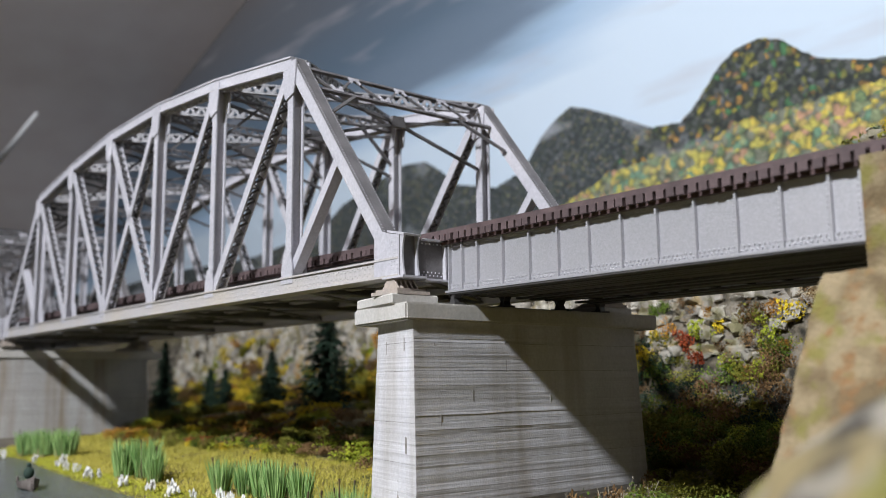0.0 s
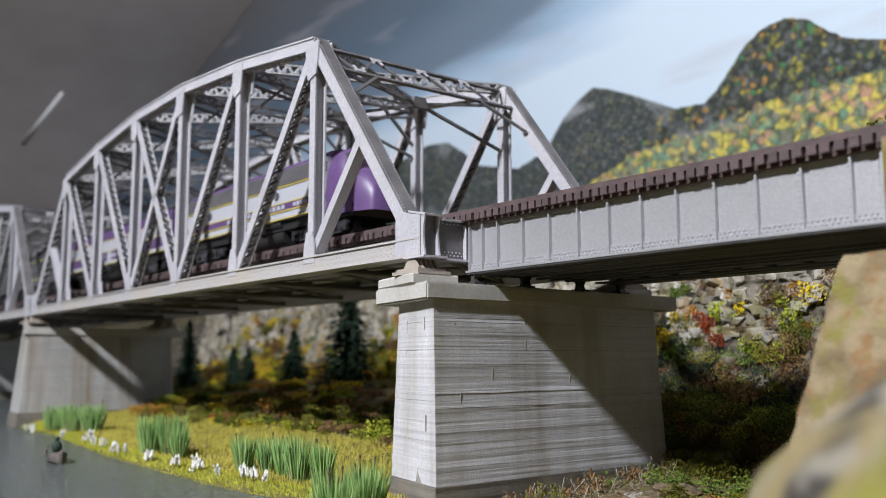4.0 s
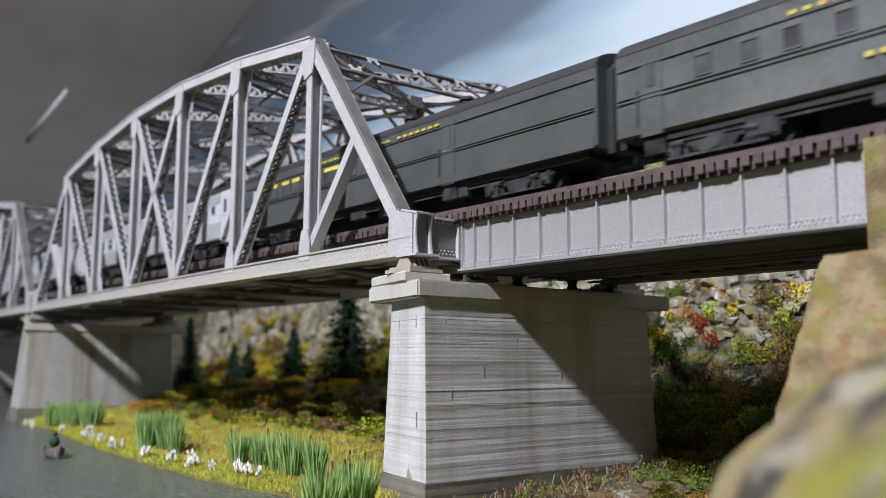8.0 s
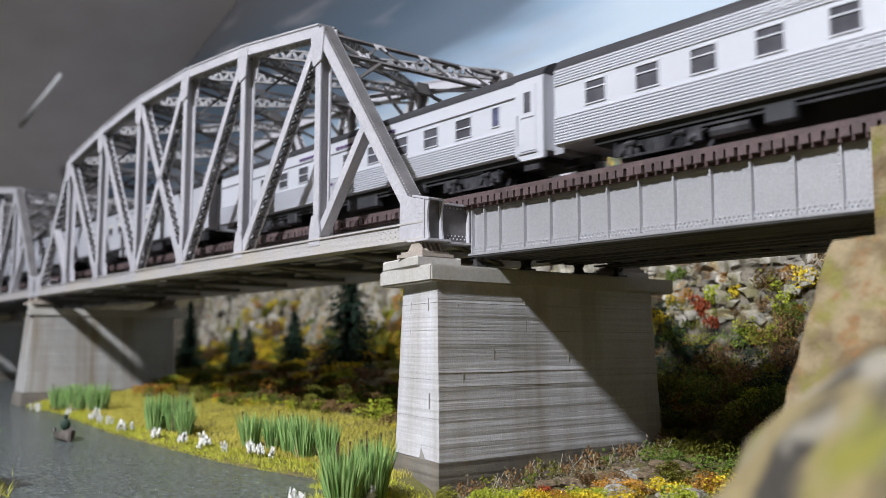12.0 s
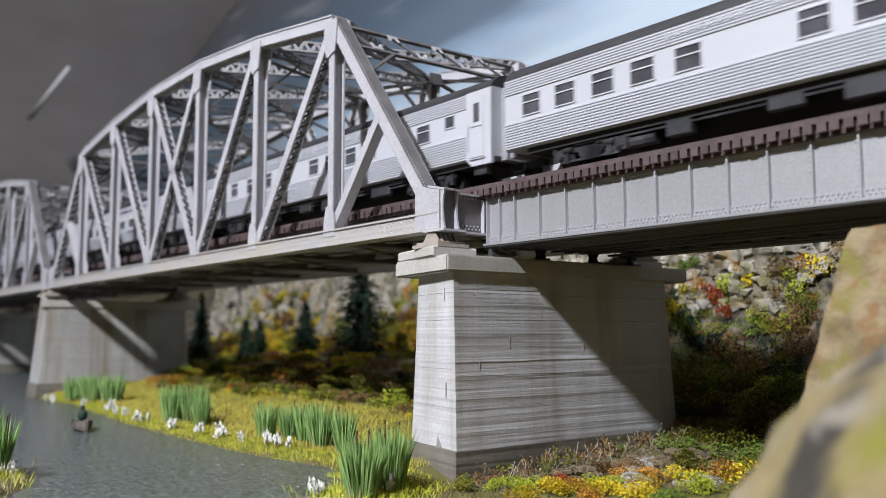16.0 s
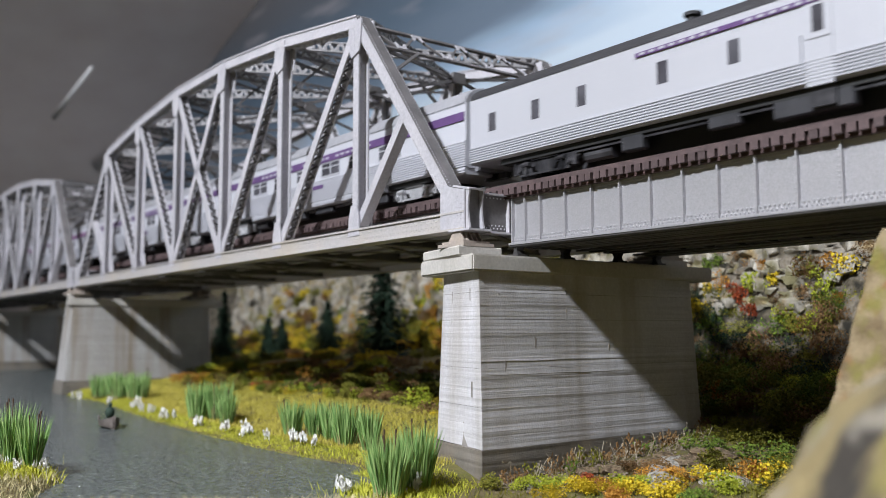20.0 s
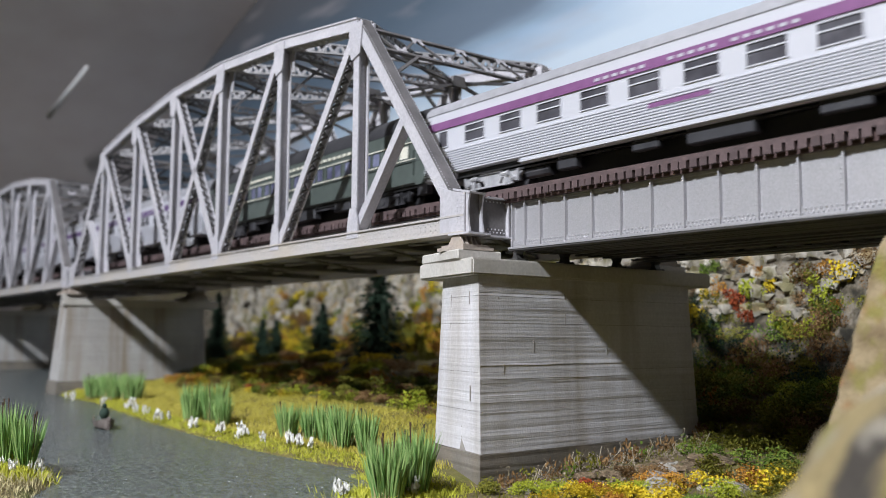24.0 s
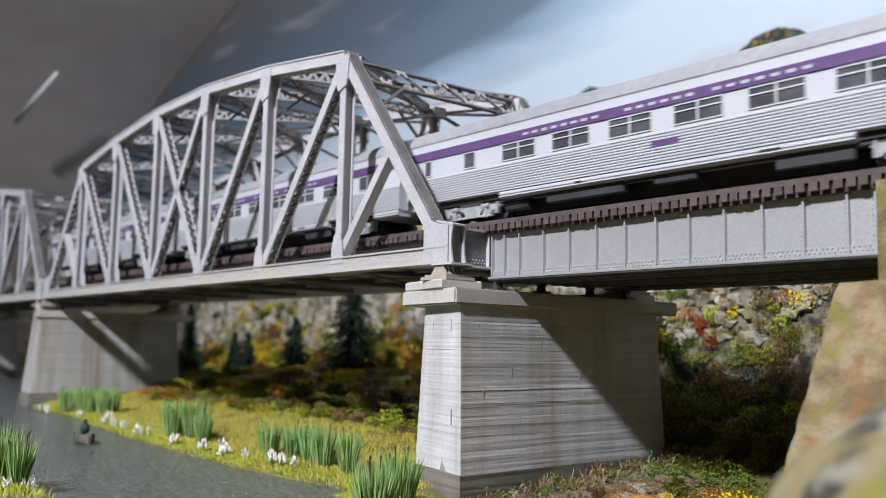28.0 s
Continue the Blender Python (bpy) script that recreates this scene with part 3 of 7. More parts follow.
def pier(corner=0.0, material=CONCRETE, foot=WETBASE, batter=0.4):
    pr = thing("bridge_pier", "pale grey board-marked concrete bridge pier with overhanging cap", "pier", "bridge piers")
    near, far = -0.0075, 0.1305
    top = [(0.0175, near), (0.0175, far - 0.012), (0.006, far - 0.006), (-0.0146, far - 0.009), (-0.0146, corner)]
    flare = 0.0028

    # stem in board courses whose edges wander a little along the faces
    def wavy(bm, z, off, seed):
        k = (-0.018 - z) / 0.067
        out = []
        for j, (a, b) in enumerate(top):
            a2, b2 = top[(j + 1) % 5]
            n = (26, 1, 1, 1, 6)[j]
            for i in range(n):
                x, y = a + (a2 - a) * i / n, b + (b2 - b) * i / n
                w = off + 0.00008 * noise.noise((x * 90, y * 90, seed)) + 0.00006 * noise.noise((x * 420, y * 420, seed * 1.7))
                dz = 0.00022 * noise.noise((x * 60, y * 60, seed * 3.1 + 9))
                sx, sy = (1 if x > 0 else -1), (1 if y > 0.06 else -1)
                fx = flare * k * (1 if x > 0 else -1.2)
                fy = flare * k * (1 if y > 0.06 else -batter)
                on_long = j == 0 and i > 0
                out.append(bm.verts.new((x + fx + (w if j in (0, 1) else -0.3 * w) * (sx if j != 4 else 0), y + fy + (0 if on_long else 0.5 * w * sy), z + dz)))
        return out
    zs, z = [-0.018], -0.018
    while z > -0.0815:
        z -= random.choice((0.0013, 0.0018, 0.0022, 0.0026, 0.0034))
        zs.append(z)
    zs[-1] = -0.0850
    for i in range(len(zs) - 1):
        bm = bmesh.new()
        joint = i in (4, 9, 17, 23)
        off = random.uniform(-0.00005, 0.00005) * (1.8 if i % 4 == 1 else 1)
        lean = random.choice((-1, 1, -1)) * random.uniform(0.00002, 0.00010)
        A, B = wavy(bm, zs[i] - (0.00016 if joint else 0.0), off - lean, i * 1.3), wavy(bm, zs[i + 1], off + lean, (i + 1) * 1.3)
        bm.faces.new(A)
        bm.faces.new(B[::-1])
        n = len(A)
        for j in range(n):
            bm.faces.new((A[j], B[j], B[(j + 1) % n], A[(j + 1) % n]))
        part("concrete_course", bm, material, pr)
    for y, z, h in ((0.020, -0.043, 0.0045), (0.038, -0.032, 0.007), (0.038, -0.024, 0.002), (0.062, -0.046, 0.003), (0.004, -0.052, 0.005), (0.002, -0.026, 0.001)):
        kx = 0.0175 + flare * (-0.018 - z) / 0.067
        part("form_mark", box(kx - 0.0004, kx + 0.00022, y - 0.0001, y + 0.0001, z - h, z), JOINT, pr)
    for x, z, h in ((-0.006, -0.025, 0.005), (-0.006, -0.036, 0.003), (0.010, -0.024, 0.005), (-0.005, -0.054, 0.005), (0.012, -0.060, 0.006)):
        ky = corner + (-0.0075 - corner) * (x + 0.0146) / 0.0321 - flare * batter * (-0.018 - z) / 0.067
        part("form_mark", box(x - 0.0001, x + 0.0001, ky - 0.00028, ky + 0.0004, z - h, z), JOINT, pr)
    bm = bmesh.new()
    k = 0.0005
    A = [bm.verts.new((a * 0.985, b + (k if b < 0.06 else -k), -0.017)) for a, b in top]
    B = [bm.verts.new((a * 0.985 + flare * (1 if a > 0 else -1.2), b + (k if b < 0.06 else -k) + flare * (1 if b > 0.06 else -batter), -0.086)) for a, b in top]
    for j in range(5):
        bm.faces.new((A[j], B[j], B[(j + 1) % 5], A[(j + 1) % 5]))
    bm.faces.new(A)
    bm.faces.new(B[::-1])
    part("core", bm, JOINT, pr)
    bm = bmesh.new()
    k = 1.0
    A = [bm.verts.new((a + (flare + 0.0004) * (1 if a > 0 else -1.2), b + (flare + 0.0004) * (1 if b > 0.06 else -batter - 0.1), -0.0852)) for a, b in top]
    B = [bm.verts.new((a + (flare + 0.0012) * (1 if a > 0 else -1.2), b + (flare + 0.0012) * (1 if b > 0.06 else -batter * 1.3 - 0.1), -0.1150)) for a, b in top]
    for j in range(5):
        bm.faces.new((A[j], B[j], B[(j + 1) % 5], A[(j + 1) % 5]))
    bm.faces.new(A)
    bm.faces.new(B[::-1])
    part("wet_base", bm, foot, pr, "dark water-stained concrete base")
    cap = [(0.0192, -0.0120), (0.0192, 0.1340), (-0.0286, 0.1390), (-0.0286, -0.0022)]
    bm = prism(bmesh.new(), cap, -0.0180, -0.0114, 2)
    bmesh.ops.bevel(bm, geom=list(bm.edges), offset=0.0007, segments=2, affect="EDGES")
    part("cap", bm, CAPSTONE, pr, "smooth pale concrete cap")
    for y0, y1 in ((-0.0105, 0.012), (W - 0.012, W + 0.0115)):
        bm = bmesh.new()
        prism(bm, [(0.0085, y0), (0.0085, y1), (-0.0270, y1), (-0.0270, y0 + (0.0085 if y0 < 0 else 0))], -0.0115, -0.0075, 2)
        bmesh.ops.bevel(bm, geom=list(bm.edges), offset=0.0005, segments=1, affect="EDGES")
        part("pedestal", bm, CAPSTONE, pr)
    return pr


pier_a = pier()
pier_b = tagged(pier(-0.0060, SHADED_CONCRETE, batter=2.0), "rust-streaked grey concrete bridge pier with overhanging cap")
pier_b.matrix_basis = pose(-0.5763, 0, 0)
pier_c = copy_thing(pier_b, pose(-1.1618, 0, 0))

# ---- backdrop and room ----


def painted_sky():
    m = bpy.data.materials.new("painted_sky")
    m.use_nodes = True
    nt = m.node_tree
    bs = nt.nodes["Principled BSDF"]
    bs.inputs["Roughness"].default_value = 0.85
    tc = nt.nodes.new("ShaderNodeTexCoord")
    # deep blue away to upper left, pale towards the hills
    dot = nt.nodes.new("ShaderNodeVectorMath")
    dot.operation = "DOT_PRODUCT"
    dot.inputs[1].default_value = (-0.08, 0.0, 1.0)
    nt.links.new(tc.outputs["Object"], dot.inputs[0])
    warp = nt.nodes.new("ShaderNodeTexNoise")
    warp.inputs["Scale"].default_value, warp.inputs["Detail"].default_value = 2.2, 6
    mpw = nt.nodes.new("ShaderNodeMapping")
    mpw.inputs["Rotation"].default_value = (0, radians(28), 0)
    mpw.inputs["Scale"].default_value = (0.8, 1, 5.0)
    nt.links.new(tc.outputs["Object"], mpw.inputs["Vector"])
    nt.links.new(mpw.outputs["Vector"], warp.inputs["Vector"])
    add = nt.nodes.new("ShaderNodeMath")
    add.operation = "MULTIPLY_ADD"
    add.inputs[1].default_value = 0.15
    nt.links.new(warp.outputs["Fac"], add.inputs[0])
    nt.links.new(dot.outputs["Value"], add.inputs[2])
    ramp = nt.nodes.new("ShaderNodeValToRGB")
    e = ramp.color_ramp.elements
    e[0].position, e[0].color = 0.47, (0.59, 0.69, 0.79, 1)
    e[1].position, e[1].color = 0.568, (0.15, 0.20, 0.265, 1)
    # the grey end puts the ceiling's shade into the colour to hide the seam
    for pos, col in ((0.522, (0.36, 0.49, 0.64)), (0.65, (0.10, 0.145, 0.20)), (0.80, (0.10, 0.12, 0.15)), (0.95, (0.125, 0.115, 0.115))):
        e.new(pos).color = rgba(col)
    nt.links.new(add.outputs["Value"], ramp.inputs["Fac"])
    cl = nt.nodes.new("ShaderNodeValToRGB")
    cl.color_ramp.elements[0].position, cl.color_ramp.elements[1].position = 0.56, 0.72
    cl.color_ramp.elements[0].color, cl.color_ramp.elements[1].color = (0, 0, 0, 1), (0.55, 0.55, 0.55, 1)
    cn = nt.nodes.new("ShaderNodeTexNoise")
    cn.inputs["Scale"].default_value, cn.inputs["Detail"].default_value = 3.5, 5
    nt.links.new(mpw.outputs["Vector"], cn.inputs["Vector"])
    nt.links.new(cn.outputs["Fac"], cl.inputs["Fac"])
    mx = nt.nodes.new("ShaderNodeMixRGB")
    mx.inputs["Color2"].default_value = (0.45, 0.41, 0.42, 1)
    nt.links.new(cl.outputs["Color"], mx.inputs["Fac"])
    nt.links.new(ramp.outputs["Color"], mx.inputs["Color1"])
    nt.links.new(mx.outputs["Color"], bs.inputs["Base Color"])
    return m


def painted_forest(name, stops, cell, haze=(0.5, 0.55, 0.6), haze_amount=0.5, dark=(0.012, 0.018, 0.014), gap=(0.18, 0.62)):
    """Tree crowns dabbed on: cells of mixed colour, dark between, mist in patches."""
    m = bpy.data.materials.new(name)
    m.use_nodes = True
    nt = m.node_tree
    bs = nt.nodes["Principled BSDF"]
    bs.inputs["Roughness"].default_value = 0.85
    tc = nt.nodes.new("ShaderNodeTexCoord")
    vo = nt.nodes.new("ShaderNodeTexVoronoi")
    vo.inputs["Scale"].default_value = cell
    wob = nt.nodes.new("ShaderNodeTexNoise")
    wob.inputs["Scale"].default_value, wob.inputs["Detail"].default_value = cell * 0.45, 3
    nt.links.new(tc.outputs["Object"], wob.inputs["Vector"])
    dab = nt.nodes.new("ShaderNodeVectorMath")
    dab.operation = "MULTIPLY_ADD"
    dab.inputs[1].default_value = (2.6 / cell, 2.6 / cell, 2.6 / cell)
    nt.links.new(wob.outputs["Color"], dab.inputs[0])
    nt.links.new(tc.outputs["Object"], dab.inputs[2])
    nt.links.new(dab.outputs["Vector"], vo.inputs["Vector"])
    sep = nt.nodes.new("ShaderNodeSeparateColor")
    nt.links.new(vo.outputs["Color"], sep.inputs["Color"])
    zone = nt.nodes.new("ShaderNodeTexNoise")
    zone.inputs["Scale"].default_value = 14
    nt.links.new(tc.outputs["Object"], zone.inputs["Vector"])
    ma = nt.nodes.new("ShaderNodeMath")
    ma.operation = "MULTIPLY_ADD"
    ma.inputs[1].default_value = 0.75
    nt.links.new(sep.outputs[0], ma.inputs[0])
    z2 = nt.nodes.new("ShaderNodeMath")
    z2.operation = "MULTIPLY"
    z2.inputs[1].default_value = 0.3
    nt.links.new(zone.outputs["Fac"], z2.inputs[0])
    nt.links.new(z2.outputs[0], ma.inputs[2])
    ramp = nt.nodes.new("ShaderNodeValToRGB")
    ramp.color_ramp.interpolation = "CONSTANT"
    for i, (pos, col) in enumerate(stops):
        el = ramp.color_ramp.elements[i] if i < 2 else ramp.color_ramp.elements.new(pos)
        el.position, el.color = pos, rgba(col)
    nt.links.new(ma.outputs[0], ramp.inputs["Fac"])
    edge = nt.nodes.new("ShaderNodeMapRange")
    edge.inputs["From Min"].default_value, edge.inputs["From Max"].default_value = gap
    edge.inputs["To Min"].default_value, edge.inputs["To Max"].default_value = 0.0, 1.0
    nt.links.new(vo.outputs["Distance"], edge.inputs["Value"])
    grain = nt.nodes.new("ShaderNodeTexNoise")
    grain.inputs["Scale"].default_value = cell * 4
    nt.links.new(tc.outputs["Object"], grain.inputs["Vector"])
    ov = nt.nodes.new("ShaderNodeMixRGB")
    ov.blend_type = "OVERLAY"
    ov.inputs["Fac"].default_value = 0.8
    nt.links.new(ramp.outputs["Color"], ov.inputs["Color1"])
    nt.links.new(grain.outputs["Fac"], ov.inputs["Color2"])
    mx = nt.nodes.new("ShaderNodeMixRGB")
    mx.inputs["Color2"].default_value = rgba(dark)
    nt.links.new(edge.outputs["Result"], mx.inputs["Fac"])
    nt.links.new(ov.outputs["Color"], mx.inputs["Color1"])
    mist = nt.nodes.new("ShaderNodeTexNoise")
    mist.inputs["Scale"].default_value, mist.inputs["Detail"].default_value = 9, 3
    mmp = nt.nodes.new("ShaderNodeMapping")
    mmp.inputs["Rotation"].default_value, mmp.inputs["Scale"].default_value = (0, radians(25), 0), (1, 1, 2.2)
    nt.links.new(tc.outputs["Object"], mmp.inputs["Vector"])
    nt.links.new(mmp.outputs["Vector"], mist.inputs["Vector"])
    mr = nt.nodes.new("ShaderNodeMapRange")
    mr.inputs["From Min"].default_value, mr.inputs["From Max"].default_value = 0.55, 0.75
    mr.inputs["To Max"].default_value = haze_amount
    nt.links.new(mist.outputs["Fac"], mr.inputs["Value"])
    hz = nt.nodes.new("ShaderNodeMixRGB")
    hz.inputs["Color2"].default_value = rgba(haze)
    nt.links.new(mr.outputs["Result"], hz.inputs["Fac"])
    nt.links.new(mx.outputs["Color"], hz.inputs["Color1"])
    nt.links.new(hz.outputs["Color"], bs.inputs["Base Color"])
    return m


SKY = painted_sky()
FOREST_FAR = painted_forest("painted_far_forest", [(0.0, (0.06, 0.075, 0.07)), (0.30, (0.15, 0.16, 0.16)), (0.42, (0.10, 0.12, 0.09)), (0.52, (0.22, 0.22, 0.11)), (0.62, (0.08, 0.10, 0.105)), (0.74, (0.19, 0.20, 0.21)), (0.86, (0.23, 0.18, 0.11))], 250, (0.44, 0.46, 0.50), 0.9, (0.035, 0.042, 0.044))
FOREST_HILL = painted_forest("painted_hill_forest", [(0.0, (0.05, 0.06, 0.04)), (0.28, (0.19, 0.19, 0.05)), (0.36, (0.09, 0.10, 0.09)), (0.50, (0.32, 0.28, 0.05)), (0.56, (0.15, 0.16, 0.17)), (0.63, (0.07, 0.19, 0.08)), (0.68, (0.40, 0.22, 0.06)), (0.74, (0.10, 0.105, 0.095)), (0.90, (0.24, 0.14, 0.09))], 150, (0.46, 0.47, 0.50), 0.8, (0.022, 0.028, 0.026), gap=(0.26, 0.78))
FOREST_GOLD = painted_forest("painted_golden_forest", [(0.0, (0.16, 0.23, 0.11)), (0.22, (0.50, 0.44, 0.10)), (0.36, (0.27, 0.32, 0.17)), (0.45, (0.62, 0.49, 0.09)), (0.54, (0.16, 0.29, 0.19)), (0.62, (0.50, 0.29, 0.18)), (0.70, (0.22, 0.23, 0.17)), (0.80, (0.54, 0.41, 0.13)), (0.90, (0.44, 0.17, 0.10))], 125, (0.45, 0.45, 0.42), 0.3, (0.06, 0.068, 0.05), (0.34, 0.90))
CEIL = mat("ceiling_paint", (0.74, 0.66, 0.66), (0.66, 0.595, 0.59), 0.7, 0, 1.5, 0.0)
back = part("backdrop", box(-5.0, 1.6, 0.62, 0.64, -0.2, 1.7), SKY)
tagged(back, "painted pale blue sky backdrop board behind the layout", "backdrop", kind="structure")


def hill(name, pts, y, base, material, label, rough):
    bm = bmesh.new()
    xs = [p[0] for p in pts]
    zs = [p[1] for p in pts]
    n = int((xs[-1] - xs[0]) / 0.0025)
    rows = []
    for i in range(n + 1):
        x = xs[0] + (xs[-1] - xs[0]) * i / n
        z = float(np.interp(x, xs, zs)) + rough * (noise.noise((x * 160, y * 10, 0)) + 0.6 * noise.noise((x * 420, y * 10, 3)))
        rows.append([bm.verts.new((x, yy, zz)) for yy in (y, y + 0.003) for zz in (base, z)])
    for a, b in zip(rows, rows[1:]):
        bm.faces.new((a[0], b[0], b[1], a[1]))
        bm.faces.new((a[2], a[3], b[3], b[2]))
        bm.faces.new((a[1], b[1], b[3], a[3]))
    tagged(part(name, bm, material), label, "backdrop", kind="structure")


hill("backdrop_far_hills", [(-4.6, 0.24), (-3.2, 0.26), (-2.2, 0.20), (-1.70, 0.21), (-1.30, 0.20), (-1.05, 0.22), (-0.98, 0.255), (-0.865, 0.28), (-0.805, 0.291), (-0.755, 0.286), (-0.722, 0.266), (-0.683, 0.238), (-0.60, 0.219), (-0.54, 0.235), (-0.3, 0.23), (1.5, 0.21)], 0.615, -0.2, FOREST_FAR, "painted misty blue-green far hills", 0.0015)
hill("backdrop_middle_hill", [(-0.62, 0.17), (-0.56, 0.215), (-0.534, 0.240), (-0.5075, 0.270), (-0.482, 0.2866), (-0.457, 0.2977), (-0.43, 0.289), (-0.395, 0.273), (-0.354, 0.253), (-0.323, 0.237), (-0.25, 0.20), (-0.1, 0.15)], 0.611, -0.2, FOREST_FAR, "painted dark wooded rounded hill", 0.0012)
hill("backdrop_big_hill", [(-0.40, 0.20), (-0.342, 0.242), (-0.292, 0.2386), (-0.277, 0.248), (-0.258, 0.268), (-0.24, 0.288), (-0.219, 0.301), (-0.1925, 0.305), (-0.168, 0.296), (-0.1456, 0.276), (-0.129, 0.265), (-0.083, 0.25), (0.1, 0.24), (1.5, 0.22)], 0.607, -0.2, FOREST_HILL, "painted steep autumn-wooded hill", 0.0015)
hill("backdrop_golden_trees", [(-4.6, 0.15), (-1.4, 0.145), (-0.9, 0.15), (-0.6, 0.145), (-0.50, 0.160), (-0.467, 0.1736), (-0.412, 0.189), (-0.394, 0.199), (-0.328, 0.2035), (-0.248, 0.2088), (-0.22, 0.221), (-0.176, 0.222), (-0.082, 0.226), (1.5, 0.23)], 0.603, -0.2, FOREST_GOLD, "painted golden and orange autumn trees", 0.004)
# sloping room ceiling; its far end is curved down to catch more light
bent_profile, z = [(1.9, 1.685), (-1.6, 0.687)], 0.687
for i in range(42):
    x = -1.6 - 0.05 * (i + 1)
    z -= 0.05 * float(np.interp(x + 0.025, (-2.6, -2.25, -2.05, -1.85, -1.65), (0.58, 0.50, 0.41, 0.33, 0.285)))
    bent_profile.append((x, z))
cb = prism(bmesh.new(), bent_profile + [(x, z + 0.06) for x, z in reversed(bent_profile)], -1.0, 0.619, 1)
tagged(part("ceiling", cb, CEIL), "plain grey-brown sloping room ceiling, end curved to catch light", "ceiling", kind="structure")

# pale bar added for the streak of glare on the ceiling
GLARE = mat("pale_glare", (0.92, 0.91, 0.92), (0.88, 0.87, 0.88), 0.4, 0, 20, 0.0)
tagged(part("ceiling_glare", cyl(bmesh.new(), (-2.0120, 0.3018, 0.4805), (-1.8040, 0.3324, 0.5628), 0.0066, 14, 0.0040), GLARE, smooth=True), "thin pale bar standing for glare on the sloping ceiling", "trim", kind="structure")

# ---- ground ----
WATER_Z = -0.097


def shore(x):
    return float(np.interp(x, (-2.5, -1.2, -0.60, -0.55, -0.46, -0.27, -0.19, -0.12, -0.076, -0.045, -0.02, 0.02, 0.06, 0.12, 0.5), (0.30, 0.22, 0.06, -0.012, -0.010, -0.028, -0.030, -0.031, -0.027, -0.022, -0.030, -0.050, -0.085, -0.12, -0.30)))


def near_shore(x):
    return float(np.interp(x, (-2.5, -0.6, -0.30, -0.17, -0.12, -0.085, -0.06, -0.03, 0.0, 0.018, 0.034, 0.5), (-0.45, -0.40, -0.25, -0.170, -0.135, -0.131, -0.144, -0.162, -0.165, -0.115, -0.06, 0.2)))


def cliff_y(x):
    return float(np.interp(x, (-3.0, -0.9, -0.5, -0.2, -0.06, 0.10, 0.3), (0.42, 0.37, 0.33, 0.26, 0.20, 0.17, 0.16)))


def cliff_top(x):
    return float(np.interp(x, (-3.0, -0.9, -0.5, -0.2, -0.02, 0.06, 0.13, 0.2), (0.05, 0.045, 0.04, 0.035, 0.035, 0.05, 0.10, 0.12)))


def ground_z(x, y):
    s, ns = shore(x), near_shore(x)
    n1 = noise.noise((x * 9, y * 9, 0.3))
    n2 = noise.noise((x * 40, y * 40, 1.3))
    if y < s:
        d = min(s - y, y - ns)
        if y < ns:
            return WATER_Z + 0.0012 + min(0.012, (ns - y) * 0.10) + 0.0012 * n2
        return WATER_Z + max(-0.012, -d * 0.5) + 0.0004 * n2
    d = y - s
    z = WATER_Z + 0.0010 + min(d, 0.012) * 0.22 + max(0.0, d - 0.03) * 0.13 + 0.0018 * n2 * min(1, d / 0.02)
    if x > 0.0 and y < 0.16:
        # lower, stony strip along the pier
        k = min(1.0, x / 0.02) * min(1.0, (0.16 - y) / 0.03)
        z = z * (1 - k) + k * max(WATER_Z + 0.0006, -0.0978 + 0.086 * y + 0.0014 * n2)
    if x > 0.06 and y > -0.05:
        # slope up to the foot of the abutment
        k = max(0.0, min(1.0, (x - 0.085) / 0.10))
        z += k * k * 0.025
    c = cliff_y(x) + 0.03 * n1
    if y > c:
        k = min(1.0, (y - c) / 0.05)
        st = k * k * (3 - 2 * k)
        rock = abs(noise.noise((x * 45, y * 30, 5))) * 0.026 + 0.016 * noise.noise((x * 110, y * 70, 2)) + 0.008 * noise.noise((x * 190, y * 150, 7)) - 0.012
        z = z * (1 - st) + (cliff_top(x) + 0.012 * n1) * st + rock * st * (1 if k < 1 else 0.5)
    return z


def axis(lo, hi, a, b, fine, coarse):
    """Steps that are fine between a and b."""
    out, v = [], lo
    while v < hi:
        out.append(v)
        v += fine if a <= v < b else coarse
    return out + [hi]


def ground_sheet():
    xs = axis(-5.0, 1.6, -0.85, 0.22, 0.0035, 0.06)
    ys = axis(-1.0, 0.60, -0.16, 0.40, 0.004, 0.04)
    verts = [(x, y, ground_z(x, y)) for y in ys for x in xs]
    n = len(xs)
    faces = [(j * n + i, j * n + i + 1, (j + 1) * n + i + 1, (j + 1) * n + i) for j in range(len(ys) - 1) for i in range(n - 1)]
    me = bpy.data.meshes.new("ground")
    me.from_pydata(verts, [], faces)
    me.polygons.foreach_set("use_smooth", [True] * len(me.polygons))
    return me


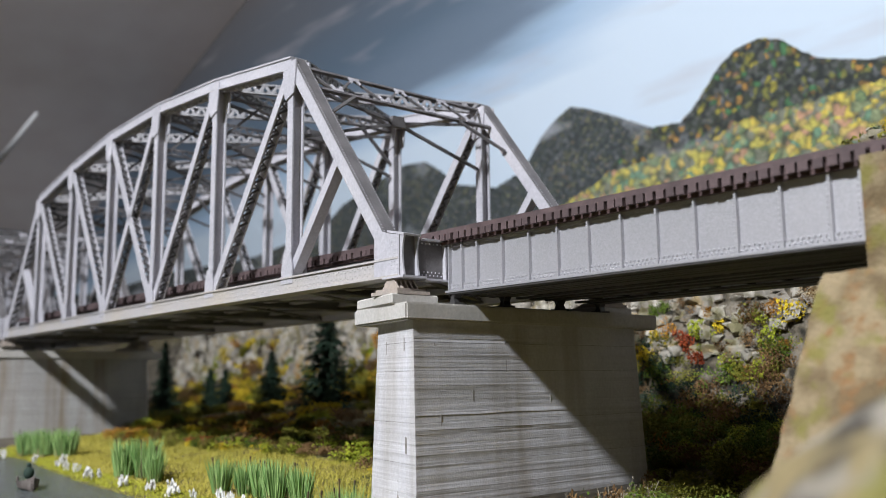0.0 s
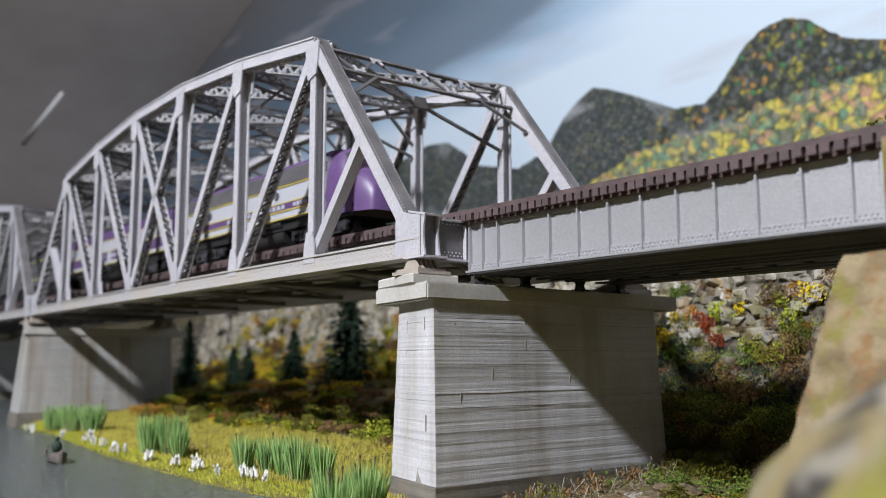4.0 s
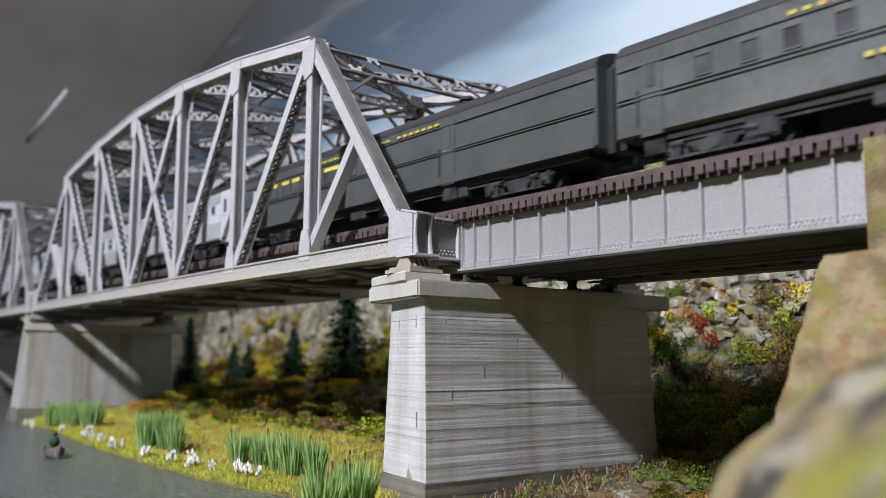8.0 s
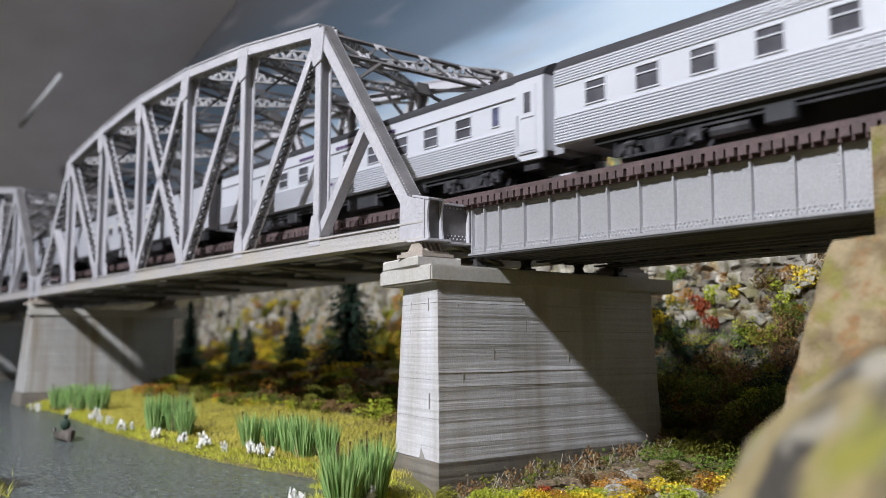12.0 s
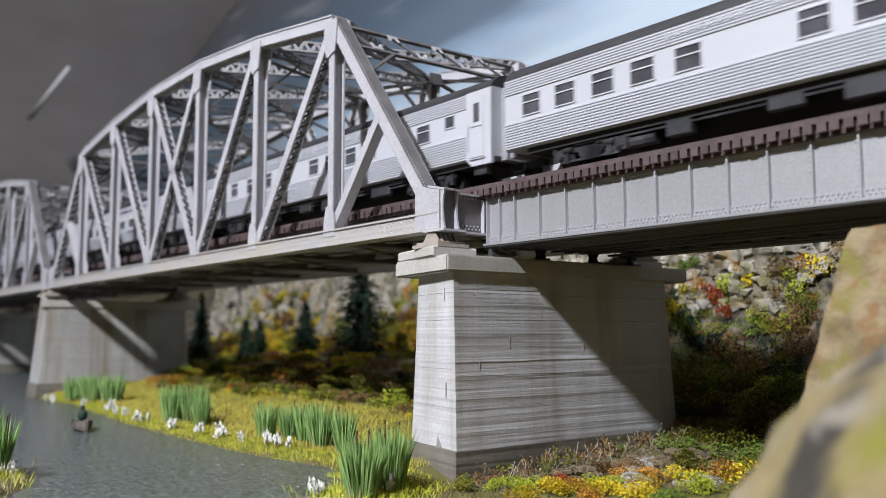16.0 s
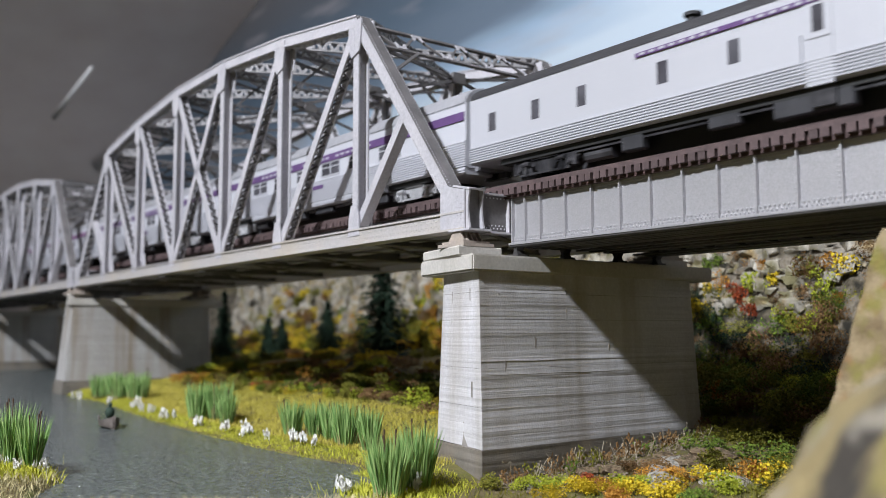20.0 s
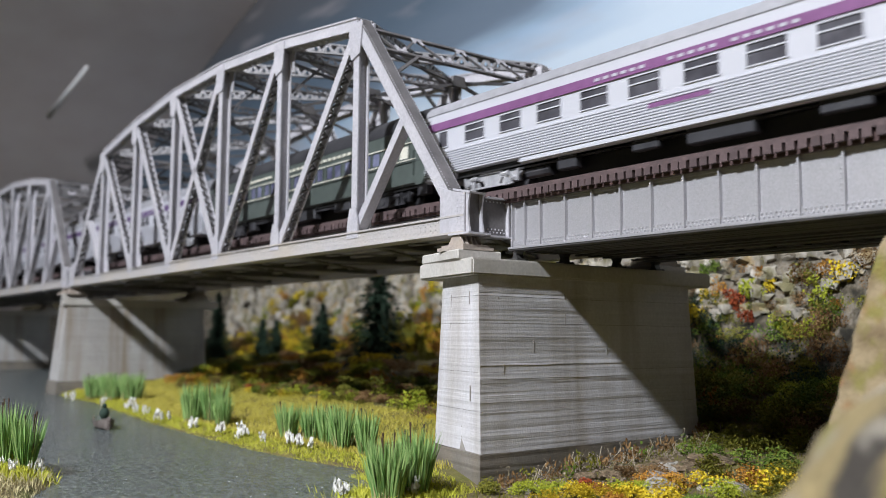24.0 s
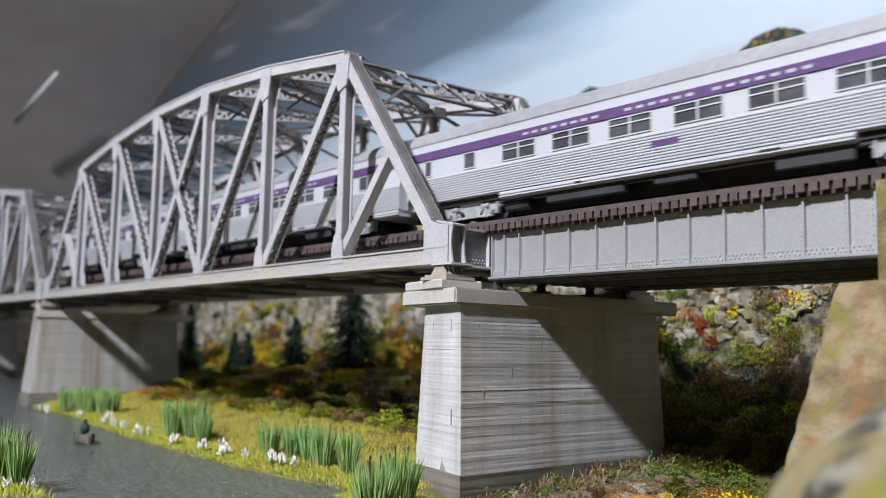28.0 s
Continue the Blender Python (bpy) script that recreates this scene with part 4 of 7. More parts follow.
def ground_material():
    m = bpy.data.materials.new("scenic_ground")
    m.use_nodes = True
    nt = m.node_tree
    bs = nt.nodes["Principled BSDF"]
    bs.inputs["Roughness"].default_value = 0.95
    tc = nt.nodes.new("ShaderNodeTexCoord")

    def nz(scale, detail=6):
        n = nt.nodes.new("ShaderNodeTexNoise")
        n.inputs["Scale"].default_value, n.inputs["Detail"].default_value = scale, detail
        nt.links.new(tc.outputs["Object"], n.inputs["Vector"])
        return n

    def rp(src, stops):
        r = nt.nodes.new("ShaderNodeValToRGB")
        for i, (p, c) in enumerate(stops):
            el = r.color_ramp.elements[i] if i < 2 else r.color_ramp.elements.new(p)
            el.position, el.color = p, rgba(c)
        nt.links.new(src, r.inputs["Fac"])
        return r
    turf = rp(nz(28).outputs["Fac"], [(0.30, (0.10, 0.10, 0.02)), (0.48, (0.13, 0.105, 0.035)), (0.58, (0.10, 0.075, 0.035)), (0.70, (0.09, 0.10, 0.022))])
    # steep ground is darkened in colour for the shade between the cliff rocks
    rock = rp(nz(95, 10).outputs["Fac"], [(0.38, (0.02, 0.018, 0.012)), (0.48, (0.09, 0.075, 0.05)), (0.58, (0.20, 0.175, 0.14)), (0.70, (0.12, 0.09, 0.035))])
    geo = nt.nodes.new("ShaderNodeNewGeometry")
    sp = nt.nodes.new("ShaderNodeSeparateXYZ")
    nt.links.new(geo.outputs["Normal"], sp.inputs["Vector"])
    steep = nt.nodes.new("ShaderNodeMapRange")
    steep.inputs["From Min"].default_value, steep.inputs["From Max"].default_value = 0.86, 0.70
    nt.links.new(sp.outputs["Z"], steep.inputs["Value"])
    mx = nt.nodes.new("ShaderNodeMixRGB")
    nt.links.new(steep.outputs["Result"], mx.inputs["Fac"])
    nt.links.new(turf.outputs["Color"], mx.inputs["Color1"])
    nt.links.new(rock.outputs["Color"], mx.inputs["Color2"])
    g = nz(700, 3)
    ov = nt.nodes.new("ShaderNodeMixRGB")
    ov.blend_type = "OVERLAY"
    ov.inputs["Fac"].default_value = 0.5
    nt.links.new(mx.outputs["Color"], ov.inputs["Color1"])
    nt.links.new(g.outputs["Fac"], ov.inputs["Color2"])
    nt.links.new(ov.outputs["Color"], bs.inputs["Base Color"])
    bp = nt.nodes.new("ShaderNodeBump")
    bp.inputs["Strength"].default_value, bp.inputs["Distance"].default_value = 0.8, 0.002
    bh = nz(160, 8)
    nt.links.new(bh.outputs["Fac"], bp.inputs["Height"])
    nt.links.new(bp.outputs["Normal"], bs.inputs["Normal"])
    return m


GROUND = ground_material()
gmesh = ground_sheet()
gmesh.materials.append(GROUND)
tagged(new("ground", gmesh), "scenic ground with yellow-green turf bank and a cliff darkened between rocks", "ground", kind="structure")
# the paler noise tone puts ripple highlights into the water's colour
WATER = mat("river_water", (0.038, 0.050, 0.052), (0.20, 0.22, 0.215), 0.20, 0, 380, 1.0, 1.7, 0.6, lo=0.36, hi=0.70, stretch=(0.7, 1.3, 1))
WATER.node_tree.nodes["Bump"].inputs["Distance"].default_value = 0.0022
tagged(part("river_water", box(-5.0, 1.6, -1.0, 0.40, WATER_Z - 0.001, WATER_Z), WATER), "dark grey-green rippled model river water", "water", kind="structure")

# ---- abutment ----


def patchy(name, c1, c2, patch, moss, s, lo=0.40, hi=0.64):
    """Weathered stone: two tones, rusty patches and moss."""
    m = mat(name, c1, c2, 0.92, 0, s, 1.0, 9, lo=lo, hi=hi)
    nt = m.node_tree
    bs = nt.nodes["Principled BSDF"]
    tc = nt.nodes.new("ShaderNodeTexCoord")
    for i, (col, k, lo, hi) in enumerate(((patch, 1.7, 0.54, 0.66), (moss, 1.1, 0.52, 0.64))):
        src = bs.inputs["Base Color"].links[0].from_socket
        mp = nt.nodes.new("ShaderNodeMapping")
        mp.inputs["Location"].default_value = (3.1 * i + 0.4, 7.7 * i, 1.9)
        nt.links.new(tc.outputs["Object"], mp.inputs["Vector"])
        n = nt.nodes.new("ShaderNodeTexNoise")
        n.inputs["Scale"].default_value, n.inputs["Detail"].default_value = s * k, 7
        nt.links.new(mp.outputs["Vector"], n.inputs["Vector"])
        r = nt.nodes.new("ShaderNodeMapRange")
        r.inputs["From Min"].default_value, r.inputs["From Max"].default_value, r.inputs["To Max"].default_value = lo, hi, 0.85
        nt.links.new(n.outputs["Fac"], r.inputs["Value"])
        mx = nt.nodes.new("ShaderNodeMixRGB")
        mx.inputs["Color2"].default_value = rgba(col)
        nt.links.new(r.outputs["Result"], mx.inputs["Fac"])
        nt.links.new(src, mx.inputs["Color1"])
        nt.links.new(mx.outputs["Color"], bs.inputs["Base Color"])
    return m


ABUT = patchy("abutment_concrete", (0.24, 0.185, 0.105), (0.13, 0.092, 0.045), (0.20, 0.10, 0.035), (0.16, 0.145, 0.03), 95, 0.44, 0.60)
ab = thing("bridge_abutment", "tan weathered concrete bridge abutment under the girder end", "abutment")
bm = bmesh.new()
A = [bm.verts.new(p) for p in ((0.166, 0.0045, -0.0145), (0.30, 0.0045, -0.0145), (0.30, 0.12, -0.0145), (0.166, 0.12, -0.0145))]
B = [bm.verts.new(p) for p in ((0.1635, -0.055, -0.115), (0.30, -0.055, -0.115), (0.30, 0.14, -0.115), (0.1635, 0.14, -0.115))]
bm.faces.new(A)
bm.faces.new(B[::-1])
for j in range(4):
    bm.faces.new((A[j], B[j], B[(j + 1) % 4], A[(j + 1) % 4]))
bmesh.ops.subdivide_edges(bm, edges=list(bm.edges), cuts=34, use_grid_fill=True)
for v in bm.verts:
    p = v.co * 1.0
    k = 0.0003 * noise.noise(p * 60) + 0.0004 * noise.noise(p * 170) + 0.0006 * noise.noise(p * 420)
    v.co += Vector((-0.8 * k, -k, 0.4 * k))
part("stem", bm, ABUT, ab)
part("backwall", box(0.1744, 0.30, 0.0105, 0.112, -0.0150, 0.0143), ABUT, ab)

# ---- plants, rocks and the boat ----


def leaf_mat(name, c1, c2, rough=0.85):
    """Foliage whose every leaf differs a little."""
    m = bpy.data.materials.new(name)
    m.use_nodes = True
    nt = m.node_tree
    bs = nt.nodes["Principled BSDF"]
    bs.inputs["Roughness"].default_value = rough
    bs.inputs["Specular IOR Level"].default_value = 0.2
    g = nt.nodes.new("ShaderNodeNewGeometry")
    r = nt.nodes.new("ShaderNodeValToRGB")
    r.color_ramp.elements[0].color, r.color_ramp.elements[1].color = rgba(c1), rgba(c2)
    nt.links.new(g.outputs["Random Per Island"], r.inputs["Fac"])
    nt.links.new(r.outputs["Color"], bs.inputs["Base Color"])
    return m


LEAF = {
    "olive": leaf_mat("olive_foliage", (0.10, 0.11, 0.015), (0.23, 0.21, 0.03)),
    "green": leaf_mat("green_foliage", (0.05, 0.09, 0.015), (0.16, 0.22, 0.03)),
    "lime": leaf_mat("lime_foliage", (0.20, 0.25, 0.02), (0.40, 0.42, 0.04)),
    "yellow": leaf_mat("yellow_foliage", (0.42, 0.30, 0.015), (0.72, 0.55, 0.04)),
    "orange": leaf_mat("orange_foliage", (0.34, 0.14, 0.02), (0.56, 0.30, 0.06)),
    "red": leaf_mat("red_foliage", (0.20, 0.035, 0.015), (0.42, 0.10, 0.035)),
    "brown": leaf_mat("brown_foliage", (0.14, 0.075, 0.03), (0.26, 0.16, 0.07)),
    "dark": leaf_mat("dark_foliage", (0.012, 0.028, 0.016), (0.032, 0.058, 0.036)),
}
REED = leaf_mat("reed_green", (0.13, 0.28, 0.075), (0.38, 0.52, 0.19), 0.6)
REED_BASE = leaf_mat("reed_straw", (0.40, 0.33, 0.14), (0.52, 0.45, 0.22))
GRASS = leaf_mat("bank_grass", (0.38, 0.34, 0.05), (0.60, 0.51, 0.11))
GRASS_LIME = leaf_mat("shore_grass", (0.38, 0.40, 0.035), (0.58, 0.56, 0.08))
STRAW = leaf_mat("dry_grass", (0.40, 0.34, 0.17), (0.55, 0.49, 0.28))
PETAL = leaf_mat("white_petals", (0.72, 0.70, 0.66), (0.88, 0.87, 0.84))
CATTAIL = mat("cattail_brown", (0.06, 0.035, 0.02), (0.09, 0.05, 0.03), 0.9)
BARK = mat("tree_bark", (0.07, 0.05, 0.035), (0.11, 0.08, 0.06), 0.9, 0, 300, 0.6)
ROCK = mat("grey_rock", (0.42, 0.39, 0.34), (0.09, 0.075, 0.055), 0.9, 0, 3.0, 1.0, 9, lo=0.44, hi=0.64)
MOSSY = patchy("mossy_rock", (0.23, 0.18, 0.085), (0.04, 0.034, 0.027), (0.26, 0.235, 0.19), (0.18, 0.175, 0.02), 3.4, 0.48, 0.60)


def tris_mesh(name, verts, faces, material):
    me = bpy.data.meshes.new(name)
    me.from_pydata(verts, [], faces)
    me.materials.append(material)
    return me


def clump_mesh(name, n, rx, ry, rz, size, material, seed):
    """A crown of small folded leaves in lobes, open between them."""
    rg = random.Random(seed)
    lobes = [(rg.gauss(0, 0.45) * rx, rg.gauss(0, 0.45) * ry, rg.uniform(0.25, 0.85) * rz, rg.uniform(0.35, 0.6)) for _ in range(7)]
    verts, faces = [], []
    for _ in range(n):
        lx, ly, lz, lr = rg.choice(lobes)
        d = Vector((rg.gauss(0, 1), rg.gauss(0, 1), rg.gauss(0, 1))).normalized()
        k = rg.uniform(0.6, 1.0) * lr
        c = Vector((lx + d.x * k * rx, ly + d.y * k * ry, max(0.02 * rz, lz + d.z * k * rz)))
        s = size * rg.uniform(0.6, 1.4)
        u = Vector((rg.gauss(0, 1), rg.gauss(0, 1), rg.gauss(0, 1))).normalized()
        w = u.orthogonal().normalized() * s
        u = u * s
        nrm = u.cross(w).normalized() * s * 0.4
        b = len(verts)
        verts += [c - u, c + w * 0.7 + nrm, c + u, c - w * 0.7 + nrm]
        faces += [(b, b + 1, b + 2), (b, b + 2, b + 3)]
    return tris_mesh(name, verts, faces, material)


SHRUBS = {}


def shrub(x, y, z, r, colour, h=0.8, leaf=0.0011, n=420, group="shrubs", name="shrub", words=""):
    v = random.randrange(3)
    key = (colour, v, n, round(leaf, 4))
    if key not in SHRUBS:
        SHRUBS[key] = clump_mesh("shrub", n, 1, 1, 1, leaf / 0.012, LEAF[colour], len(SHRUBS) + 11)
    ob = new(name, SHRUBS[key])
    ob.matrix_basis = Matrix.Translation((x, y, z - 0.0006)) @ Matrix.Rotation(random.uniform(0, 6.28), 4, "Z") @ Matrix.Diagonal((r, r * random.uniform(0.8, 1.2), r * h, 1))
    tagged(ob, words or {"olive": "olive green leafy model shrub on the ground", "green": "fresh green leafy model shrub on the bank", "lime": "bright lime green clump foliage on the ground", "yellow": "bright yellow autumn shrub on the slope", "orange": "orange autumn shrub on the slope", "red": "small red autumn shrub on rocks", "brown": "brown dry undergrowth shrub on the slope", "dark": "dark green leafy shrub in shade"}[colour], "shrub", group)
    return ob


def thicket(name, label, spots, leaf=0.0011, n=420):
    """Many small shrubs that nobody could count, joined; spots are (x, y, r, h, colour)."""
    names = sorted({sp[4] for sp in spots})
    me = bpy.data.meshes.new(name)
    V, F, M = [], [], []
    for x, y, r, h, c in spots:
        key = (c, random.randrange(3), n, round(leaf, 4))
        if key not in SHRUBS:
            SHRUBS[key] = clump_mesh("shrub", n, 1, 1, 1, leaf / 0.012, LEAF[c], len(SHRUBS) + 11)
        src = SHRUBS[key]
        co = np.empty(len(src.vertices) * 3)
        src.vertices.foreach_get("co", co)
        co = co.reshape(-1, 3)
        a = random.uniform(0, 6.28)
        cx, sx = math.cos(a), math.sin(a)
        z = ground_z(x, y) - 0.0006
        base = len(V)
        V += [(x + r * (cx * p[0] - sx * p[1]), y + r * (sx * p[0] + cx * p[1]), z + r * h * p[2]) for p in co]
        F += [tuple(base + i for i in p.vertices) for p in src.polygons]
        M += [names.index(c)] * len(src.polygons)
    me.from_pydata(V, [], F)
    for c in names:
        me.materials.append(LEAF[c])
    me.polygons.foreach_set("material_index", M)
    tagged(new(name, me), label, "undergrowth", kind="stuff")


def conifer(x, y, h, r, seed):
    rg = random.Random(seed)
    z = ground_z(x, y)
    tr = thing("conifer_tree", "dark green model spruce tree on the hillside", "tree", "conifers", m=pose(x, y, z - 0.001))
    part("trunk", cyl(bmesh.new(), (0, 0, 0), (0, 0, h * 0.97), r * 0.10, 8, r * 0.015), BARK, tr)
    verts, faces = [], []
    tiers = int(h / 0.0028)
    for i in range(tiers):
        k = i / tiers
        zz = h * (0.08 + 0.92 * k)
        rad = r * (1 - k) ** 0.85 * rg.uniform(0.8, 1.15) + 0.0012
        for j in range(max(8, int(44 * (1 - k)))):
            a = rg.uniform(0, 6.283)
            ln = rad * rg.uniform(0.5, 1.15)
            for q in range(9):
                t = (q + 0.5) / 9
                c = Vector((math.cos(a) * ln * t, math.sin(a) * ln * t, zz - 0.30 * ln * t + rg.uniform(-0.001, 0.001)))
                s = 0.0021 * rg.uniform(0.7, 1.3)
                u = Vector((math.cos(a + rg.uniform(-0.9, 0.9)), math.sin(a + rg.uniform(-0.9, 0.9)), -0.4)) * s
                w = Vector((-math.sin(a), math.cos(a), rg.uniform(-0.5, 0.5))) * s * 0.6
                b = len(verts)
                verts += [c - u, c + w, c + u, c - w]
                faces += [(b, b + 1, b + 2), (b, b + 2, b + 3)]
    ob = new("crown", tris_mesh("crown", verts, faces, LEAF["dark"]))
    ob.parent = tr


def blades(n, place, h, w, lean, rg, tip=1.0):
    """Thin tapering upright blades; place gives each one's foot."""
    verts, faces = [], []
    for _ in range(n):
        x, y, z = place(rg)
        a = rg.uniform(0, 6.283)
        hh = h * rg.uniform(0.6, 1.1)
        dx, dy = rg.gauss(0, lean) * hh, rg.gauss(0, lean) * hh
        wx, wy = math.cos(a) * w, math.sin(a) * w
        b = len(verts)
        verts += [(x - wx, y - wy, z), (x + wx, y + wy, z), (x + dx * 0.45 + wx * 0.8, y + dy * 0.45 + wy * 0.8, z + hh * 0.55), (x + dx * 0.45 - wx * 0.8, y + dy * 0.45 - wy * 0.8, z + hh * 0.55), (x + dx, y + dy, z + hh)]
        faces += [(b, b + 1, b + 2, b + 3), (b + 3, b + 2, b + 4)]
    return verts, faces


def reed_clump(x, y, h, r, n, seed, tails=3):
    rg = random.Random(seed)
    z = max(ground_z(x, y), WATER_Z) - 0.0006
    th = thing("reed_clump", "green model reed clump with brown cattails by the water", "reeds", "reeds", m=pose(x, y, z))

    def foot(g):
        a, k = g.uniform(0, 6.283), math.sqrt(g.random()) * r
        return (math.cos(a) * k * 0.8, math.sin(a) * k * 0.6, 0)
    verts, faces = [], []
    for _ in range(int(n * 2.2)):
        fx, fy, _z = foot(rg)
        hh = h * rg.uniform(0.6, 1.08)
        out = 0.30 + rg.gauss(0, 0.08)
        dx, dy = fx / r * out * hh + rg.gauss(0, 0.04) * hh, fy / r * out * hh + rg.gauss(0, 0.04) * hh
        a, w = rg.uniform(0, 6.283), 0.00024
        wx, wy = math.cos(a) * w, math.sin(a) * w
        b = len(verts)
        verts += [(fx - wx, fy - wy, hh * 0.12), (fx + wx, fy + wy, hh * 0.12), (fx + dx * 0.5 + wx, fy + dy * 0.5 + wy, hh * 0.6), (fx + dx * 0.5 - wx, fy + dy * 0.5 - wy, hh * 0.6), (fx + dx, fy + dy, hh)]
        faces += [(b, b + 1, b + 2, b + 3), (b + 3, b + 2, b + 4)]
    ob = tagged(new("foliage", tris_mesh("foliage", verts, faces, REED)), kind="stuff")
    ob.parent = th
    v, f = blades(int(n * 0.8), foot, h * 0.44, 0.0003, 0.12, rg)
    ob = tagged(new("straw_base", tris_mesh("straw_base", v, f, REED_BASE)), kind="stuff")
    ob.parent = th
    for _ in range(tails):
        fx, fy, _z = foot(rg)
        hh = h * rg.uniform(0.9, 1.08)
        bm = cyl(bmesh.new(), (fx, fy, 0), (fx * 1.5, fy * 1.5, hh), 0.00022, 5)
        cyl(bm, (fx * 1.5, fy * 1.5, hh), (fx * 1.55, fy * 1.55, hh + 0.0013), 0.00034, 7)
        part("cattail", bm, CATTAIL, th)


FLOWER_MESH = [clump_mesh("flower", 46, 1, 1, 1, 0.32, PETAL, 70 + i) for i in range(3)]


def flower(x, y, s=0.0022):
    z = max(ground_z(x, y), WATER_Z)
    th = thing("water_lily_flower", "white model flower cluster at the water's edge", "flower", "flowers", m=pose(x, y, z))
    ob = new("petals", random.choice(FLOWER_MESH))
    ob.parent = th
    ob.matrix_basis = Matrix.Translation((0, 0, s * 0.5)) @ Matrix.Rotation(random.uniform(0, 6.28), 4, "Z") @ Matrix.Diagonal((s * 0.85, s * 0.85, s * 2.0, 1))
    part("stem", cyl(bmesh.new(), (0, 0, -0.001), (0, 0, s), 0.0003, 5), LEAF["lime"], th)


def rock_mesh(name, seed, material, sub=3, rough=0.35):
    bm = bmesh.new()
    bmesh.ops.create_icosphere(bm, subdivisions=sub, radius=1.0)
    o = Vector((seed * 3.7, seed * 1.3, 0))
    for v in bm.verts:
        p = v.co.copy()
        d = 1 + rough * noise.noise(p * 1.3 + o) + rough * 0.5 * noise.noise(p * 3.1 + o) + rough * 0.25 * noise.noise(p * 7.0 + o)
        # broken, layered faces
        q = p * d
        q.z = q.z * 0.85 + 0.15 * round(q.z * 5) / 5
        v.co = q
    me = bpy.data.meshes.new(name)
    bm.to_mesh(me)
    bm.free()
    me.materials.append(material)
    return me


ROCKS = [rock_mesh("rock", i + 1, ROCK) for i in range(5)]


def rock(x, y, z, rx, ry, rz, turn=0.0, label="pale grey craggy model rock on the slope"):
    ob = new("rock", random.choice(ROCKS))
    ob.matrix_basis = Matrix.Translation((x, y, z)) @ Euler((random.uniform(-0.3, 0.3), random.uniform(-0.3, 0.3), turn)).to_matrix().to_4x4() @ Matrix.Diagonal((rx, ry, rz, 1))
    tagged(ob, label, "rock", "rocks")


EARTH = patchy("brown_earth", (0.24, 0.17, 0.10), (0.10, 0.065, 0.04), (0.33, 0.25, 0.16), (0.09, 0.08, 0.03), 2.6)
EARTHS = [rock_mesh("earth_mound", i + 21, EARTH, 3, 0.45) for i in range(3)]

# rocks of the cliff behind the girder span and along the hillside
CRAG = patchy("crag_rock", (0.43, 0.40, 0.34), (0.17, 0.15, 0.12), (0.33, 0.24, 0.11), (0.14, 0.125, 0.045), 55)


def crag_mesh(seed):
    """An angular broken block."""
    rg = random.Random(seed)
    bm = bmesh.new()
    for _ in range(15):
        p = Vector((rg.uniform(-1, 1), rg.uniform(-1, 1), rg.uniform(-1, 1)))
        k = rg.randrange(3)
        p[k] = math.copysign(rg.uniform(0.75, 1.0), p[k])
        bm.verts.new(p)
    bmesh.ops.convex_hull(bm, input=bm.verts)
    for v in [v for v in bm.verts if not v.link_faces]:
        bm.verts.remove(v)
    bm.verts.index_update()
    out = ([v.co.copy() for v in bm.verts], [[v.index for v in f.verts] for f in bm.faces])
    bm.free()
    return out


CRAGS = [crag_mesh(i + 40) for i in range(12)]


def crags(name, label, n, x0, x1, lo, hi, s0, s1, tall):
    """Broken rock that faces the cliff, joined."""
    V, F = [], []
    for _ in range(n):
        x = random.uniform(x0, x1)
        y = cliff_y(x) + random.uniform(lo, hi)
        s = random.uniform(s0, s1)
        m = Matrix.Translation((x, y, ground_z(x, y) + s * 0.1)) @ Euler((random.uniform(-0.3, 0.3), random.uniform(-0.3, 0.3), random.uniform(0, 6.28))).to_matrix().to_4x4() @ Matrix.Diagonal((s * random.uniform(0.8, 1.5), s, s * random.uniform(0.6, 1.1) * tall, 1))
        vs, fs = random.choice(CRAGS)
        b = len(V)
        V += [m @ v for v in vs]
        F += [[b + i for i in f] for f in fs]
    tagged(new(name, tris_mesh(name, V, F, CRAG)), label, "rocks", kind="stuff")


crags("cliff_rocks", "pale broken rock facing of the cliff", 1300, -0.17, 0.16, 0.022, 0.056, 0.0014, 0.0055, 0.8)
crags("far_cliff_rocks", "pale upright rock facing of the long cliff", 1500, -1.15, -0.15, 0.006, 0.06, 0.0025, 0.0075, 2.4)
for x, y, s in ((-1.39, 0.15, 0.02), (-1.33, 0.13, 0.015), (-1.25, 0.11, 0.018), (-1.21, 0.10, 0.014), (-1.45, 0.17, 0.02)):
    rock(x, y, WATER_Z + 0.004, s, s, s * 0.5, x * 9, "low grey rock at the far shore")
for x, y, s in ((0.060, 0.045, 0.005), (0.074, 0.030, 0.006), (0.052, 0.060, 0.006), (0.040, -0.004, 0.003), (0.088, 0.045, 0.006), (0.066, 0.060, 0.004)):
    rock(x, y, ground_z(x, y), s * 1.5, s, s * 0.5, x * 40, "low grey rock among the shrubs")
for x, y, sz in ((0.036, 0.030, 0.0040), (0.041, 0.038, 0.0055), (0.037, 0.050, 0.0045), (0.046, 0.055, 0.0060), (0.034, 0.016, 0.0030), (0.052, 0.066, 0.0060), (0.040, 0.070, 0.0050), (0.058, 0.078, 0.0070)):
    lump = new("earth_mound", EARTHS[int(y * 1000) % 3])
    lump.matrix_basis = Matrix.Translation((x, y, ground_z(x, y))) @ Matrix.Rotation(x * 50, 4, "Z") @ Matrix.Diagonal((sz * 1.3, sz, sz * 0.55, 1))
    tagged(lump, "low brown mound of earth and debris by the pier", "mound", "earth mounds")
